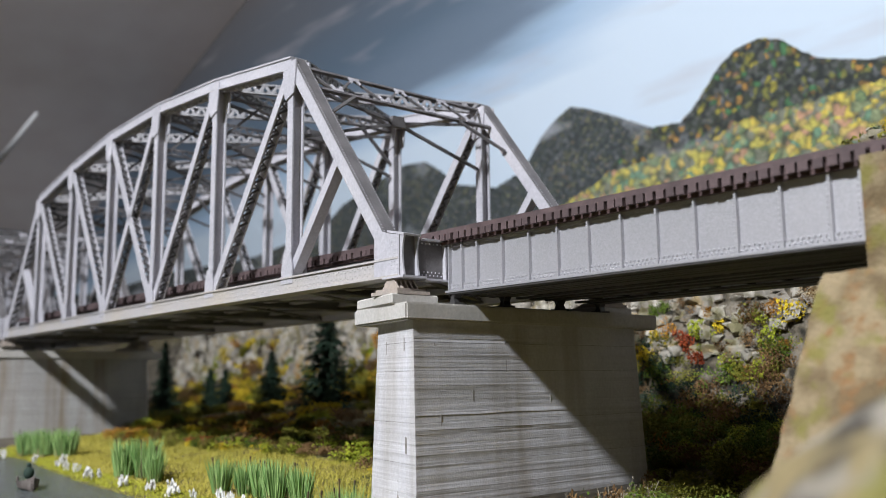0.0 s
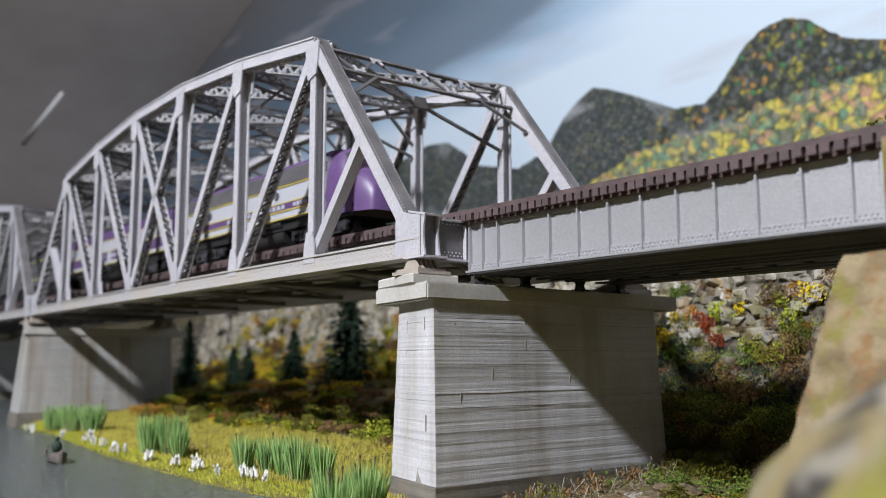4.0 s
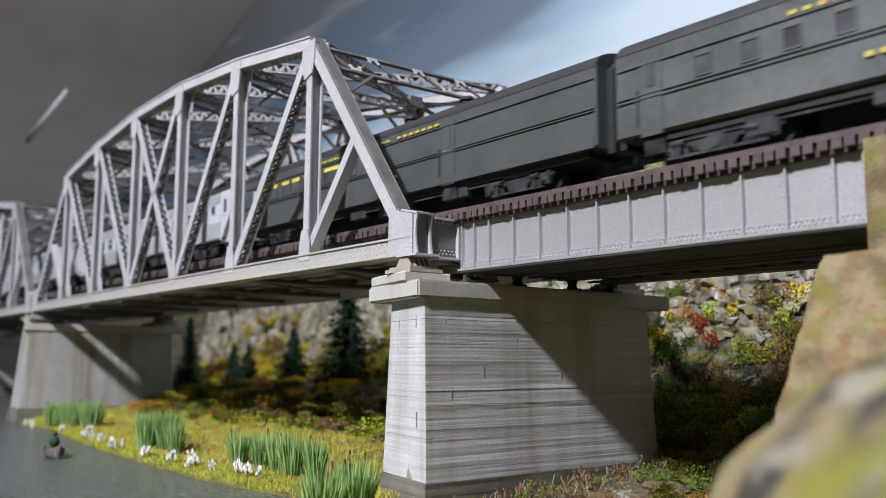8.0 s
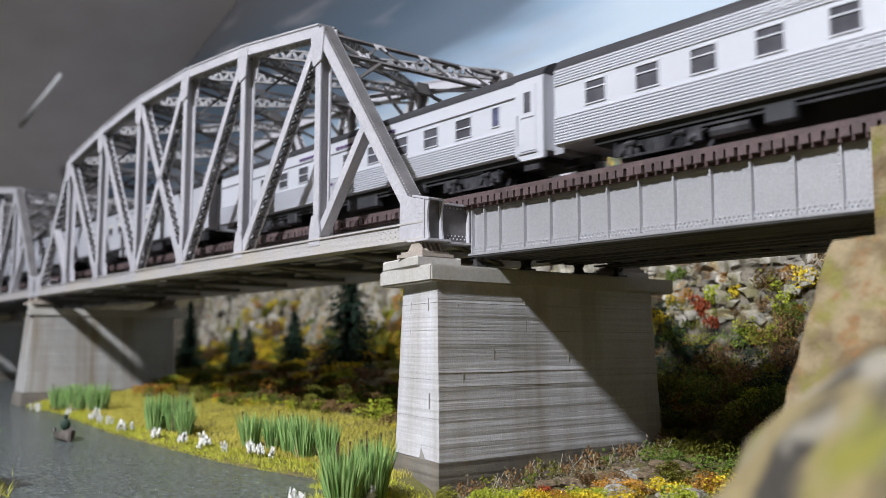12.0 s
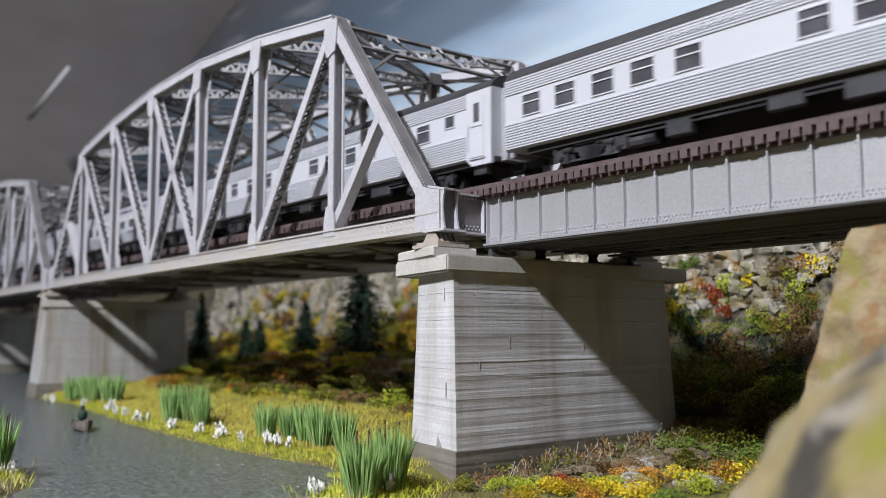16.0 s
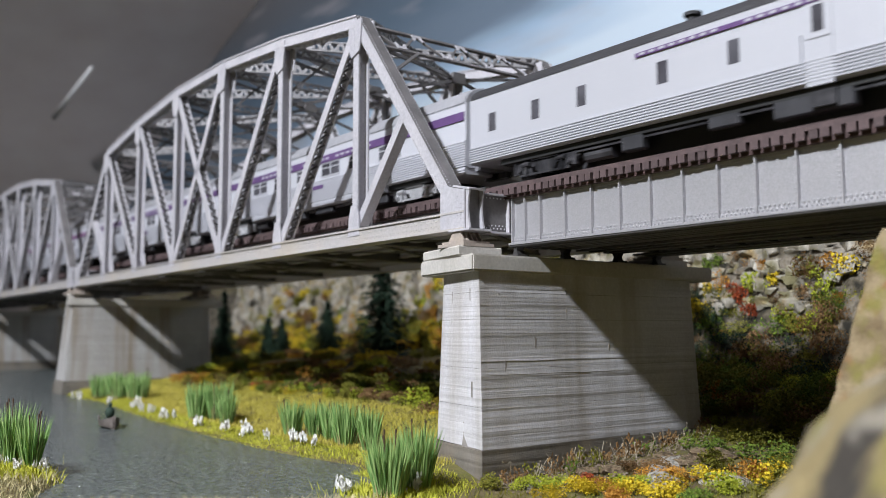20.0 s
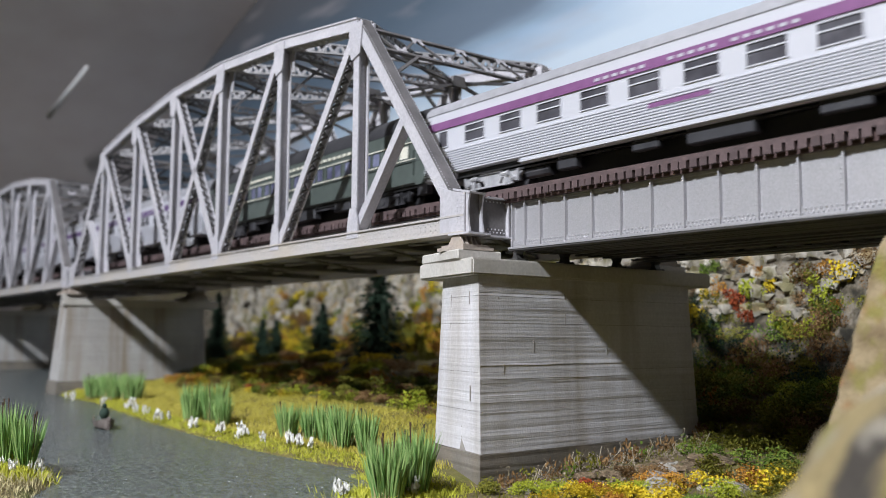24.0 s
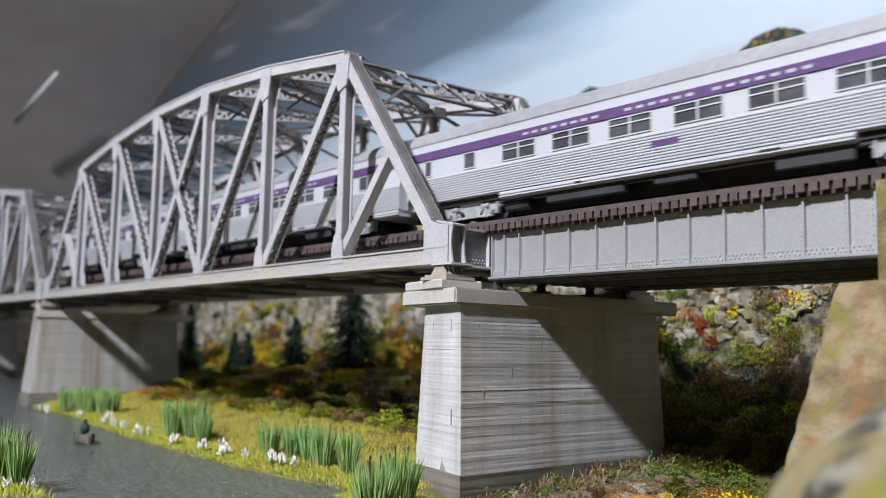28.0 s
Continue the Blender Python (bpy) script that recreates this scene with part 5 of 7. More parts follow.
PEBBLES = mat("stony_debris", (0.22, 0.18, 0.14), (0.12, 0.09, 0.07), 0.9, 0, 2.0, 0.6, rnd=0.3)
bm = bmesh.new()
for i in range(900):
    x, y = 0.0215 + abs(random.gauss(0, 0.018)), random.uniform(-0.015, 0.125)
    s = random.uniform(0.0003, 0.0011)
    c = Vector((x, y, ground_z(x, y) + s * 0.3))
    vs = [bm.verts.new(c + Vector((random.uniform(0.6, 1) * s * dx, random.uniform(0.6, 1) * s * dy, random.uniform(0.4, 0.8) * s * dz))) for dx, dy, dz in ((1, 0, 0), (0, 1, 0), (-1, 0, 0), (0, -1, 0), (0, 0, 1), (0, 0, -1))]
    for p, q in ((0, 1), (1, 2), (2, 3), (3, 0)):
        bm.faces.new((vs[p], vs[q], vs[4]))
        bm.faces.new((vs[q], vs[p], vs[5]))
tagged(part("debris", bm, PEBBLES), "brown stones and debris along the pier foot", "gravel", kind="stuff")
# mossy boulder in front of the abutment
boulder = new("boulder", rock_mesh("boulder", 9, MOSSY, 4, 0.13))
boulder.matrix_basis = Matrix.Translation((0.2656, -0.085, -0.0868)) @ Matrix.Diagonal((0.076, 0.048, 0.059, 1))
tagged(boulder, "large tan boulder with moss beside the abutment", "rock", "rocks")

for x, y, h, r, sd in ((-0.392, 0.215, 0.104, 0.036, 1), (-0.545, 0.245, 0.056, 0.021, 2), (-0.745, 0.215, 0.092, 0.022, 3), (-0.665, 0.235, 0.054, 0.017, 4), (-0.70, 0.27, 0.05, 0.016, 5)):
    conifer(x, y, h, r, sd)

# shrubs on the cliff by the girder span
for x, y, z, r, c in ((-0.036, 0.221, -0.017, 0.0068, "orange"), (-0.027, 0.217, -0.021, 0.0051, "red"), (-0.022, 0.215, -0.025, 0.0047, "red"), (-0.013, 0.213, -0.032, 0.0049, "red"), (-0.011, 0.216, -0.019, 0.0066, "lime"), (0.001, 0.213, -0.017, 0.0061, "yellow"), (0.020, 0.211, -0.014, 0.0070, "olive"), (0.041, 0.204, -0.013, 0.0078, "orange"), (0.052, 0.200, -0.013, 0.0063, "yellow"), (0.033, 0.206, -0.016, 0.0066, "olive"), (0.042, 0.201, -0.027, 0.0098, "lime"), (0.034, 0.202, -0.029, 0.0071, "olive"), (0.046, 0.197, -0.034, 0.0078, "green"), (-0.034, 0.218, -0.028, 0.0089, "olive"), (-0.041, 0.221, -0.021, 0.0060, "yellow"), (-0.051, 0.216, -0.033, 0.0068, "yellow"), (-0.045, 0.215, -0.036, 0.0068, "olive"), (-0.041, 0.212, -0.047, 0.0118, "dark"), (-0.055, 0.215, -0.041, 0.0070, "brown"), (-0.045, 0.225, -0.005, 0.0056, "green"), (0.020, 0.204, -0.041, 0.0082, "olive"), (0.032, 0.199, -0.042, 0.0080, "lime"), (0.012, 0.206, -0.037, 0.0055, "lime"), (0.007, 0.205, -0.047, 0.0083, "green"), (0.023, 0.200, -0.051, 0.0099, "olive"), (0.037, 0.196, -0.049, 0.0089, "brown"), (0.041, 0.197, -0.041, 0.0070, "olive"), (-0.040, 0.207, -0.060, 0.0117, "dark"), (-0.038, 0.202, -0.071, 0.0116, "olive"), (-0.029, 0.204, -0.065, 0.0097, "green"), (0.006, 0.200, -0.064, 0.0101, "olive"), (0.019, 0.199, -0.060, 0.0108, "dark"), (0.032, 0.194, -0.060, 0.0089, "olive"), (-0.007, 0.198, -0.072, 0.0102, "brown"), (0.010, 0.163, -0.075, 0.0086, "olive"), (0.027, 0.161, -0.074, 0.0084, "brown"), (0.009, 0.152, -0.078, 0.0076, "orange"), (0.027, 0.147, -0.081, 0.0074, "brown"), (0.005, 0.202, -0.058, 0.0092, "brown")):
    shrub(x, y, z, r * 1.15, c, 1.25, 0.0006 * 0.012 / r, 260)
CH = ["olive"] * 5 + ["green"] * 3 + ["brown"] * 3 + ["orange"] * 2 + ["yellow", "dark", "dark", "lime"]
for i in range(30):
    x = random.uniform(-0.12, 0.14)
    y = random.uniform(0.135, cliff_y(x) - 0.01)
    shrub(x, y, ground_z(x, y), random.uniform(0.007, 0.014), random.choice(["olive", "green", "olive", "lime", "olive", "brown"]), random.uniform(0.6, 1.0), 0.0007, 900)
# hillside behind the river bank, and the cliff above it
spots = []
for i in range(300):
    x = random.uniform(-1.0, -0.08)
    y = random.uniform(0.10, cliff_y(x) + 0.02)
    spots.append((x, y, random.uniform(0.007, 0.016), random.uniform(0.4, 0.8), random.choice(["olive", "olive", "olive", "yellow", "yellow", "orange", "brown", "lime", "green", "brown"])))
for i in range(620):
    x = random.uniform(-1.10, -0.08)
    y = cliff_y(x) + random.uniform(-0.03, 0.030)
    spots.append((x, y, random.uniform(0.005, 0.013), random.uniform(0.8, 1.6), random.choice(["olive", "olive", "olive", "yellow", "lime", "orange", "green", "brown", "yellow"])))
for i in range(130):
    x = random.uniform(-1.10, -0.10)
    y = cliff_y(x) + random.uniform(-0.035, 0.012)
    spots.append((x, y, random.uniform(0.009, 0.018), random.uniform(0.9, 1.5), random.choice(["yellow", "olive", "olive", "orange", "yellow", "brown"])))
thicket("hillside_undergrowth", "mixed autumn undergrowth on the hillside and cliff", spots)
spots = []
for i in range(150):
    x = random.uniform(-0.12, 0.15)
    y = random.uniform(0.13, cliff_y(x))
    spots.append((x, y, random.uniform(0.005, 0.011), random.uniform(0.5, 1.0), random.choice(["olive", "brown", "green", "olive", "lime", "olive"])))
for i in range(70):
    x = random.uniform(-0.12, 0.15)
    y = cliff_y(x) + random.uniform(0.0, 0.05)
    spots.append((x, y, random.uniform(0.003, 0.008), random.uniform(0.6, 1.2), random.choice(CH)))
for i in range(190):
    x = random.uniform(-0.13, 0.15)
    y = cliff_y(x) + random.uniform(-0.012, 0.026)
    spots.append((x, y, random.uniform(0.006, 0.011), random.uniform(0.7, 1.3), random.choice(["olive", "brown", "dark", "olive", "green", "dark", "brown"])))
thicket("cliff_undergrowth", "small olive and brown undergrowth among the cliff rocks", spots, 0.0007, 620)
spots = [(random.uniform(-0.52, 0.0), random.uniform(0.062, 0.125), random.uniform(0.004, 0.009), random.uniform(0.6, 1.1), random.choice(["olive", "olive", "olive", "green", "brown", "brown", "orange", "yellow", "lime"])) for i in range(190)]
thicket("bank_undergrowth", "olive and brown undergrowth behind the bank grass", spots, 0.0010, 260)
# row of undergrowth behind the grass
for i in range(44):
    x = -0.50 + i * 0.0108 + random.uniform(-0.004, 0.004)
    y = 0.082 + random.uniform(-0.012, 0.02)
    shrub(x, y, ground_z(x, y), random.uniform(0.006, 0.011), random.choice(["olive", "green", "brown", "orange", "olive", "lime", "red", "yellow"]), random.uniform(0.6, 0.95))
# golden trees on top of the cliff
for i in range(46):
    x = random.uniform(-1.1, -0.08)
    y = cliff_y(x) + random.uniform(0.05, 0.12)
    shrub(x, y, ground_z(x, y), random.uniform(0.014, 0.026), random.choice(["yellow", "lime", "olive", "green", "orange"]), random.uniform(0.8, 1.2), group="cliff-top trees", words="leafy autumn-coloured model bush on the cliff top")
for x, y, r, c in ((0.112, 0.19, 0.020, "olive"), (0.098, 0.205, 0.018, "olive"), (0.125, 0.20, 0.018, "yellow")):
    shrub(x, y, ground_z(x, y), r, c, 1.0)
# low bright cover in front of the pier
FG = ((0.034, -0.016, 0.006, "olive"), (0.040, -0.006, 0.006, "lime"), (0.046, 0.000, 0.006, "lime"), (0.055, 0.006, 0.006, "yellow"), (0.049, 0.018, 0.005, "red"), (0.063, 0.006, 0.007, "yellow"), (0.047, 0.041, 0.006, "brown"), (0.058, 0.026, 0.006, "lime"), (0.062, 0.036, 0.006, "orange"), (0.066, 0.026, 0.006, "lime"), (0.054, 0.050, 0.006, "brown"), (0.074, 0.036, 0.007, "orange"), (0.078, 0.027, 0.007, "yellow"), (0.082, 0.044, 0.007, "yellow"), (0.072, 0.016, 0.007, "yellow"), (0.086, 0.016, 0.007, "yellow"), (0.050, 0.086, 0.008, "green"), (0.062, 0.074, 0.008, "olive"), (0.072, 0.060, 0.007, "olive"), (0.040, 0.105, 0.009, "olive"), (0.088, 0.058, 0.008, "orange"), (0.095, 0.035, 0.008, "lime"), (0.098, 0.070, 0.010, "olive"), (0.080, 0.086, 0.010, "green"), (0.060, 0.100, 0.010, "olive"), (0.105, 0.050, 0.010, "yellow"), (0.118, 0.030, 0.010, "olive"), (0.100, 0.010, 0.008, "green"), (0.060, -0.012, 0.006, "yellow"), (0.075, 0.000, 0.007, "orange"), (0.056, 0.016, 0.005, "orange"), (0.066, 0.014, 0.006, "yellow"), (0.042, 0.010, 0.005, "lime"), (0.045, 0.122, 0.010, "olive"), (0.070, 0.118, 0.012, "olive"))
for x, y, r, c in FG:
    shrub(x, y, ground_z(x, y), r, c, 0.75, 0.0008, 760, "low ground cover")
# weeds along the foot of the pier
thicket("pier_weeds", "thin dry weeds along the foot of the pier", [(0.0245 + random.uniform(0, 0.005), -0.004 + i * 0.0052, random.uniform(0.002, 0.0042), random.uniform(1.2, 2.4), random.choice(["brown", "olive", "brown", "green"])) for i in range(24)], 0.0020, 50)
DRY = leaf_mat("dry_stalk", (0.22, 0.18, 0.11), (0.46, 0.40, 0.31))
rg = random.Random(77)
verts, faces = [], []
for _ in range(85):
    x, y = 0.0240 + abs(rg.gauss(0, 0.009)), rg.uniform(-0.004, 0.122)
    z, h, a = ground_z(x, y) - 0.0004, rg.uniform(0.003, 0.0085), rg.uniform(0, 6.283)
    dx, dy = rg.gauss(0, 0.55) * h, rg.gauss(0, 0.55) * h
    stalks = [((x, y, z), (x + dx, y + dy, z + h), 0.00011)]
    for _i in range(rg.randrange(2, 6)):
        k = rg.uniform(0.4, 1.0)
        p = (x + dx * k, y + dy * k, z + h * k)
        ln = h * rg.uniform(0.12, 0.30)
        stalks.append((p, (p[0] + rg.gauss(0, 0.7) * ln, p[1] + rg.gauss(0, 0.7) * ln, p[2] + ln * 0.7), 0.00008))
        e = stalks[-1][1]
        stalks.append((e, (e[0], e[1], e[2] + 0.0004), 0.00020))
    for p, q, w in stalks:
        wx, wy = math.cos(a) * w, math.sin(a) * w
        b = len(verts)
        verts += [(p[0] - wx, p[1] - wy, p[2]), (p[0] + wx, p[1] + wy, p[2]), (q[0] + wx, q[1] + wy, q[2]), (q[0] - wx, q[1] - wy, q[2])]
        faces.append((b, b + 1, b + 2, b + 3))
tagged(new("dry_weeds", tris_mesh("dry_weeds", verts, faces, DRY)), "thin pale dry weed stalks along the pier foot", "weeds", kind="stuff")
# reeds and flowers
for i, (x, y, h, r, n) in enumerate(((-0.474, -0.004, 0.020, 0.013, 200), (-0.440, 0.000, 0.021, 0.013, 200), (-0.410, 0.004, 0.022, 0.012, 180), (-0.243, -0.014, 0.023, 0.009, 200), (-0.222, -0.010, 0.024, 0.009, 200), (-0.205, -0.012, 0.019, 0.006, 120), (-0.129, -0.010, 0.0185, 0.006, 150), (-0.112, -0.006, 0.018, 0.006, 150), (-0.096, -0.006, 0.019, 0.006, 150), (-0.083, -0.006, 0.021, 0.007, 170), (-0.059, -0.008, 0.020, 0.005, 130), (0.026, -0.054, 0.021, 0.0075, 230), (0.022, -0.040, 0.023, 0.0070, 230), (0.016, -0.034, 0.019, 0.005, 130), (-0.110, -0.143, 0.026, 0.0065, 190), (-0.098, -0.139, 0.022, 0.005, 150))):
    reed_clump(x, y, h, r, n, 200 + i, 1 if i < 11 else 3)
for x, y in ((-0.501, -0.020), (-0.484, -0.019), (-0.422, -0.014), (-0.354, -0.018), (-0.364, -0.012), (-0.272, -0.026), (-0.265, -0.025), (-0.258, -0.023), (-0.214, -0.027), (-0.212, -0.025), (-0.173, -0.026), (-0.153, -0.026), (-0.157, -0.022), (-0.150, -0.024), (-0.128, -0.024), (-0.105, -0.022), (-0.097, -0.021), (-0.088, -0.020), (-0.090, -0.145), (-0.087, -0.137), (-0.102, -0.148), (0.008, -0.062), (0.010, -0.060), (0.028, -0.044), (-0.31, -0.020), (-0.328, -0.020)):
    flower(x, y, random.uniform(0.0018, 0.0027))


def bank_place(lo, hi, x0, x1):
    def f(g):
        x = g.uniform(x0, x1)
        y = shore(x) + lo + (hi - lo) * g.random()
        return (x, y, ground_z(x, y) - 0.0004)
    return f


def cover(name, label, n, place, h, w, lean, material, seed):
    v, f = blades(n, place, h, w, lean, random.Random(seed))
    tagged(new(name, tris_mesh(name, v, f, material)), label, "grass", kind="stuff")


cover("bank_grass", "yellow-green static grass on the river bank", 52000, bank_place(0.012, 0.10, -0.62, 0.0), 0.0034, 0.00014, 0.45, GRASS, 1)
cover("shore_grass", "lime green grass along the water's edge", 16000, bank_place(-0.001, 0.014, -0.56, 0.02), 0.0020, 0.00015, 0.6, GRASS_LIME, 2)


def near_place(g):
    x = g.uniform(-0.16, 0.16)
    y = g.uniform(-0.20, -0.03)
    while y > near_shore(x) + 0.002 or y < -0.19:
        x, y = g.uniform(-0.16, 0.14), g.uniform(-0.20, -0.03)
    return (x, y, ground_z(x, y) - 0.0004)


cover("near_grass", "dry straw-coloured grass on the near bank", 16000, near_place, 0.0034, 0.00018, 0.5, STRAW, 3)
cover("near_shore_grass", "bright grass tufts round the near reeds", 2600, lambda g: (lambda x, y: (x, y, max(ground_z(x, y), WATER_Z) - 0.0003))(g.gauss(-0.100, 0.010), g.gauss(-0.143, 0.005)), 0.0042, 0.00022, 0.5, GRASS_LIME, 4)
cover("reed_foot_grass", "bright grass tufts at the foot of the reeds", 2200, lambda g: (lambda x, y: (x, y, max(ground_z(x, y), WATER_Z) - 0.0003))(g.gauss(0.020, 0.009), g.gauss(-0.046, 0.008)), 0.0038, 0.0002, 0.5, GRASS_LIME, 5)
cover("right_grass", "short green and straw grass beside the pier", 4500, lambda g: (lambda x, y: (x, y, ground_z(x, y) - 0.0004))(g.uniform(0.026, 0.16), g.uniform(-0.05, 0.13)), 0.0026, 0.0002, 0.6, LEAF["olive"], 6)

cover("pier_foot_grass", "short yellow-green grass round the pier corner", 2000, lambda g: (lambda x, y: (x, y, max(ground_z(x, y), WATER_Z) - 0.0004))(g.uniform(-0.030, 0.030), g.uniform(-0.036, -0.014)), 0.0022, 0.00014, 0.5, GRASS_LIME, 7)

# flat white flecks added as sparkle of light on the water
GLINT = mat("water_glint", (0.62, 0.64, 0.62), (0.45, 0.47, 0.46), 0.4, 0, 200, 0.0)
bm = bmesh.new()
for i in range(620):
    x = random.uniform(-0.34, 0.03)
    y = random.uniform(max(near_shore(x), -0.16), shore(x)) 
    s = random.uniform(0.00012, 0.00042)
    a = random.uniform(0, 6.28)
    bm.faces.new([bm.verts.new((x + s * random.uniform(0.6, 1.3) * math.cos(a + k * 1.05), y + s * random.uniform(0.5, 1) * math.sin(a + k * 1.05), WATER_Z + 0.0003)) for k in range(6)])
tagged(part("water_glints", bm, GLINT), "tiny white flecks for glints of light on the river", "foam", kind="stuff")

# rowing boat with its fishing figure
BOATW = mat("boat_wood", (0.17, 0.145, 0.13), (0.09, 0.075, 0.065), 0.7, 0, 200, 0.3)
boat = thing("rowing_boat", "small brown wooden model rowing boat on the river", "boat", m=pose(-0.262, -0.0605, WATER_Z, 0, 0, -7) @ Matrix.Diagonal((0.74, 0.74, 0.74, 1)))
bm = bmesh.new()
rings = []
for i in range(9):
    k = i / 8
    wd = 0.0078 * (1 - (abs(k - 0.42) / 0.62) ** 2.4)
    sh = 0.0062 + 0.0030 * (2 * abs(k - 0.45)) ** 2
    x = -0.020 + 0.040 * k
    rings.append([bm.verts.new(p) for p in ((x, -wd, sh), (x, -wd * 0.86, 0.0015), (x, 0, -0.001), (x, wd * 0.86, 0.0015), (x, wd, sh), (x, wd * 0.86, sh), (x, wd * 0.7, 0.0022), (x, 0, 0.0008), (x, -wd * 0.7, 0.0022), (x, -wd * 0.86, sh))])
for a, b in zip(rings, rings[1:]):
    for j in range(10):
        bm.faces.new((a[j], a[(j + 1) % 10], b[(j + 1) % 10], b[j]))
bm.faces.new(rings[0])
bm.faces.new(rings[-1][::-1])
part("hull", bm, BOATW, boat)
for x in (-0.009, 0.005):
    part("thwart", box(x - 0.0018, x + 0.0018, -0.0064, 0.0064, 0.0042, 0.0050), BOATW, boat)
fig_mat = mat("figure_green", (0.016, 0.036, 0.024), (0.025, 0.05, 0.035), 0.8)
bm = bmesh.new()
bmesh.ops.create_icosphere(bm, subdivisions=2, radius=0.0026, matrix=Matrix.Translation((0, 0, 0.0036)) @ Matrix.Diagonal((0.85, 1.1, 1.35, 1)))
bmesh.ops.create_icosphere(bm, subdivisions=2, radius=0.0013, matrix=Matrix.Translation((0, 0, 0.0080)))
fg = part("figurine", bm, fig_mat, smooth=True)
fg.matrix_basis = pose(-0.262, -0.0605, WATER_Z + 0.0050) @ pose(0, 0, 0)
tagged(fg, "tiny dark green seated model figure in the boat", "figurine")

# ---- train ----
RAILZ = 0.0200
TRACK_Y = TRACKS[0]
SPEED = 0.2114
GRILLE = mat("stainless_grille", (0.36, 0.35, 0.37), (0.30, 0.29, 0.31), 0.35, 0.6, 60, 0.05)
SILVER = mat("silver_paint", (0.555, 0.56, 0.605), (0.535, 0.54, 0.585), 0.38, 0.15, 30, 0.0, 120)
WHITE = mat("pale_grey_paint", (0.465, 0.47, 0.51), (0.445, 0.45, 0.49), 0.45, 0.1, 30, 0.0, 120)
PURPLE = mat("purple_paint", (0.115, 0.062, 0.170), (0.10, 0.054, 0.15), 0.4, 0.0, 40, 0.02)
LILAC = mat("maroon_purple_paint", (0.20, 0.085, 0.20), (0.175, 0.075, 0.175), 0.4, 0.0, 40, 0.02)
BLACKP = mat("black_paint", (0.012, 0.012, 0.013), (0.02, 0.02, 0.02), 0.55, 0.0, 60, 0.1)
ROOFB = mat("dark_roof_paint", (0.020, 0.020, 0.024), (0.03, 0.03, 0.034), 0.6, 0.0, 60, 0.1)
# two black car paints lightened to grey: their glossy sheen is in the colour
DARKCAR = mat("black_car_paint", (0.082, 0.087, 0.089), (0.064, 0.068, 0.071), 0.28, 0.0, 40, 0.03)
SHEENCAR = mat("sheen_black_car_paint", (0.15, 0.155, 0.16), (0.085, 0.09, 0.093), 0.26, 0.1, 25, 0.05, 20)
GREENCAR = mat("dark_green_paint", (0.080, 0.096, 0.088), (0.064, 0.078, 0.071), 0.32, 0.0, 40, 0.03)
# reflections on the panes are put into this lighter, mottled grey
GLASS = mat("reflection_grey_window", (0.050, 0.048, 0.056), (0.10, 0.098, 0.112), 0.15, 0.0, 60, 0.0, spec=0.5)
GLASS_TAN = mat("tan_blind", (0.30, 0.25, 0.16), (0.20, 0.17, 0.12), 0.3, 0.0, 80, 0.0)
# faint emission added to make the yellow blinds brighter
GLASS_YEL = mat("glowing_yellow_blind", (0.55, 0.48, 0.08), (0.48, 0.40, 0.06), 0.4, 0.0, 80, 0.0, emit=(0.8, 0.65, 0.1, 0.25))
GLASS_BLUE = mat("pale_window", (0.17, 0.18, 0.27), (0.05, 0.05, 0.09), 0.2, 0.0, 80, 0.0)
GOLD = mat("gold_lettering", (0.50, 0.40, 0.08), (0.45, 0.36, 0.08), 0.5, 0.0, 60, 0.0)
CREAM = mat("cream_line", (0.62, 0.60, 0.52), (0.58, 0.56, 0.48), 0.5, 0.0, 60, 0.0)
# the lighter mottle puts highlights on the truck castings into the colour
TRUCKB = mat("dark_truck_metal", (0.020, 0.020, 0.023), (0.085, 0.083, 0.090), 0.36, 0.3, 120, 0.2)
TRUCKS = mat("silver_truck_metal", (0.55, 0.55, 0.57), (0.42, 0.42, 0.44), 0.42, 0.4, 120, 0.1)
BOXM = mat("underframe_grey", (0.05, 0.05, 0.056), (0.035, 0.035, 0.04), 0.5, 0.1, 120, 0.1)
DIAPH = mat("diaphragm_grey", (0.25, 0.25, 0.275), (0.32, 0.32, 0.345), 0.6, 0.0, 90, 0.1)
LAMPG = mat("headlamp_glow", (0.9, 0.75, 0.4), (0.9, 0.75, 0.4), 0.3, 0.0, 50, 0.0, emit=(1.0, 0.66, 0.22, 6.0))
ROOFS = mat("silver_roof_paint", (0.40, 0.40, 0.43), (0.35, 0.35, 0.38), 0.4, 0.15, 30, 0.02, 10)
HW = 0.0172


def side_profile(skirt, eave, flutes, rise=0.0085, n=10, hw=HW):
    """Half section of a car from skirt to roof crown; flutes are (z0, z1) bands of ribs."""
    pts = [(hw - 0.001, skirt), (hw, skirt + 0.0008)]
    for z0, z1 in flutes:
        k = max(1, int(round((z1 - z0) / 0.0011)))
        for i in range(k):
            a = z0 + (z1 - z0) * i / k
            b = z0 + (z1 - z0) * (i + 0.60) / k
            c = z0 + (z1 - z0) * (i + 0.70) / k
            pts += [(hw, a), (hw + 0.00050, a + 0.00008), (hw + 0.00050, b), (hw, c)]
        pts.append((hw, z1))
    pts.append((hw, eave))
    return pts


def roof_curve(eave, rise, n=10, hw=HW):
    out = []
    for i in range(n + 1):
        a = i / n * math.pi / 2
        out.append((hw * math.cos(a) ** 0.72, eave + rise * math.sin(a) ** 1.15))
    return out


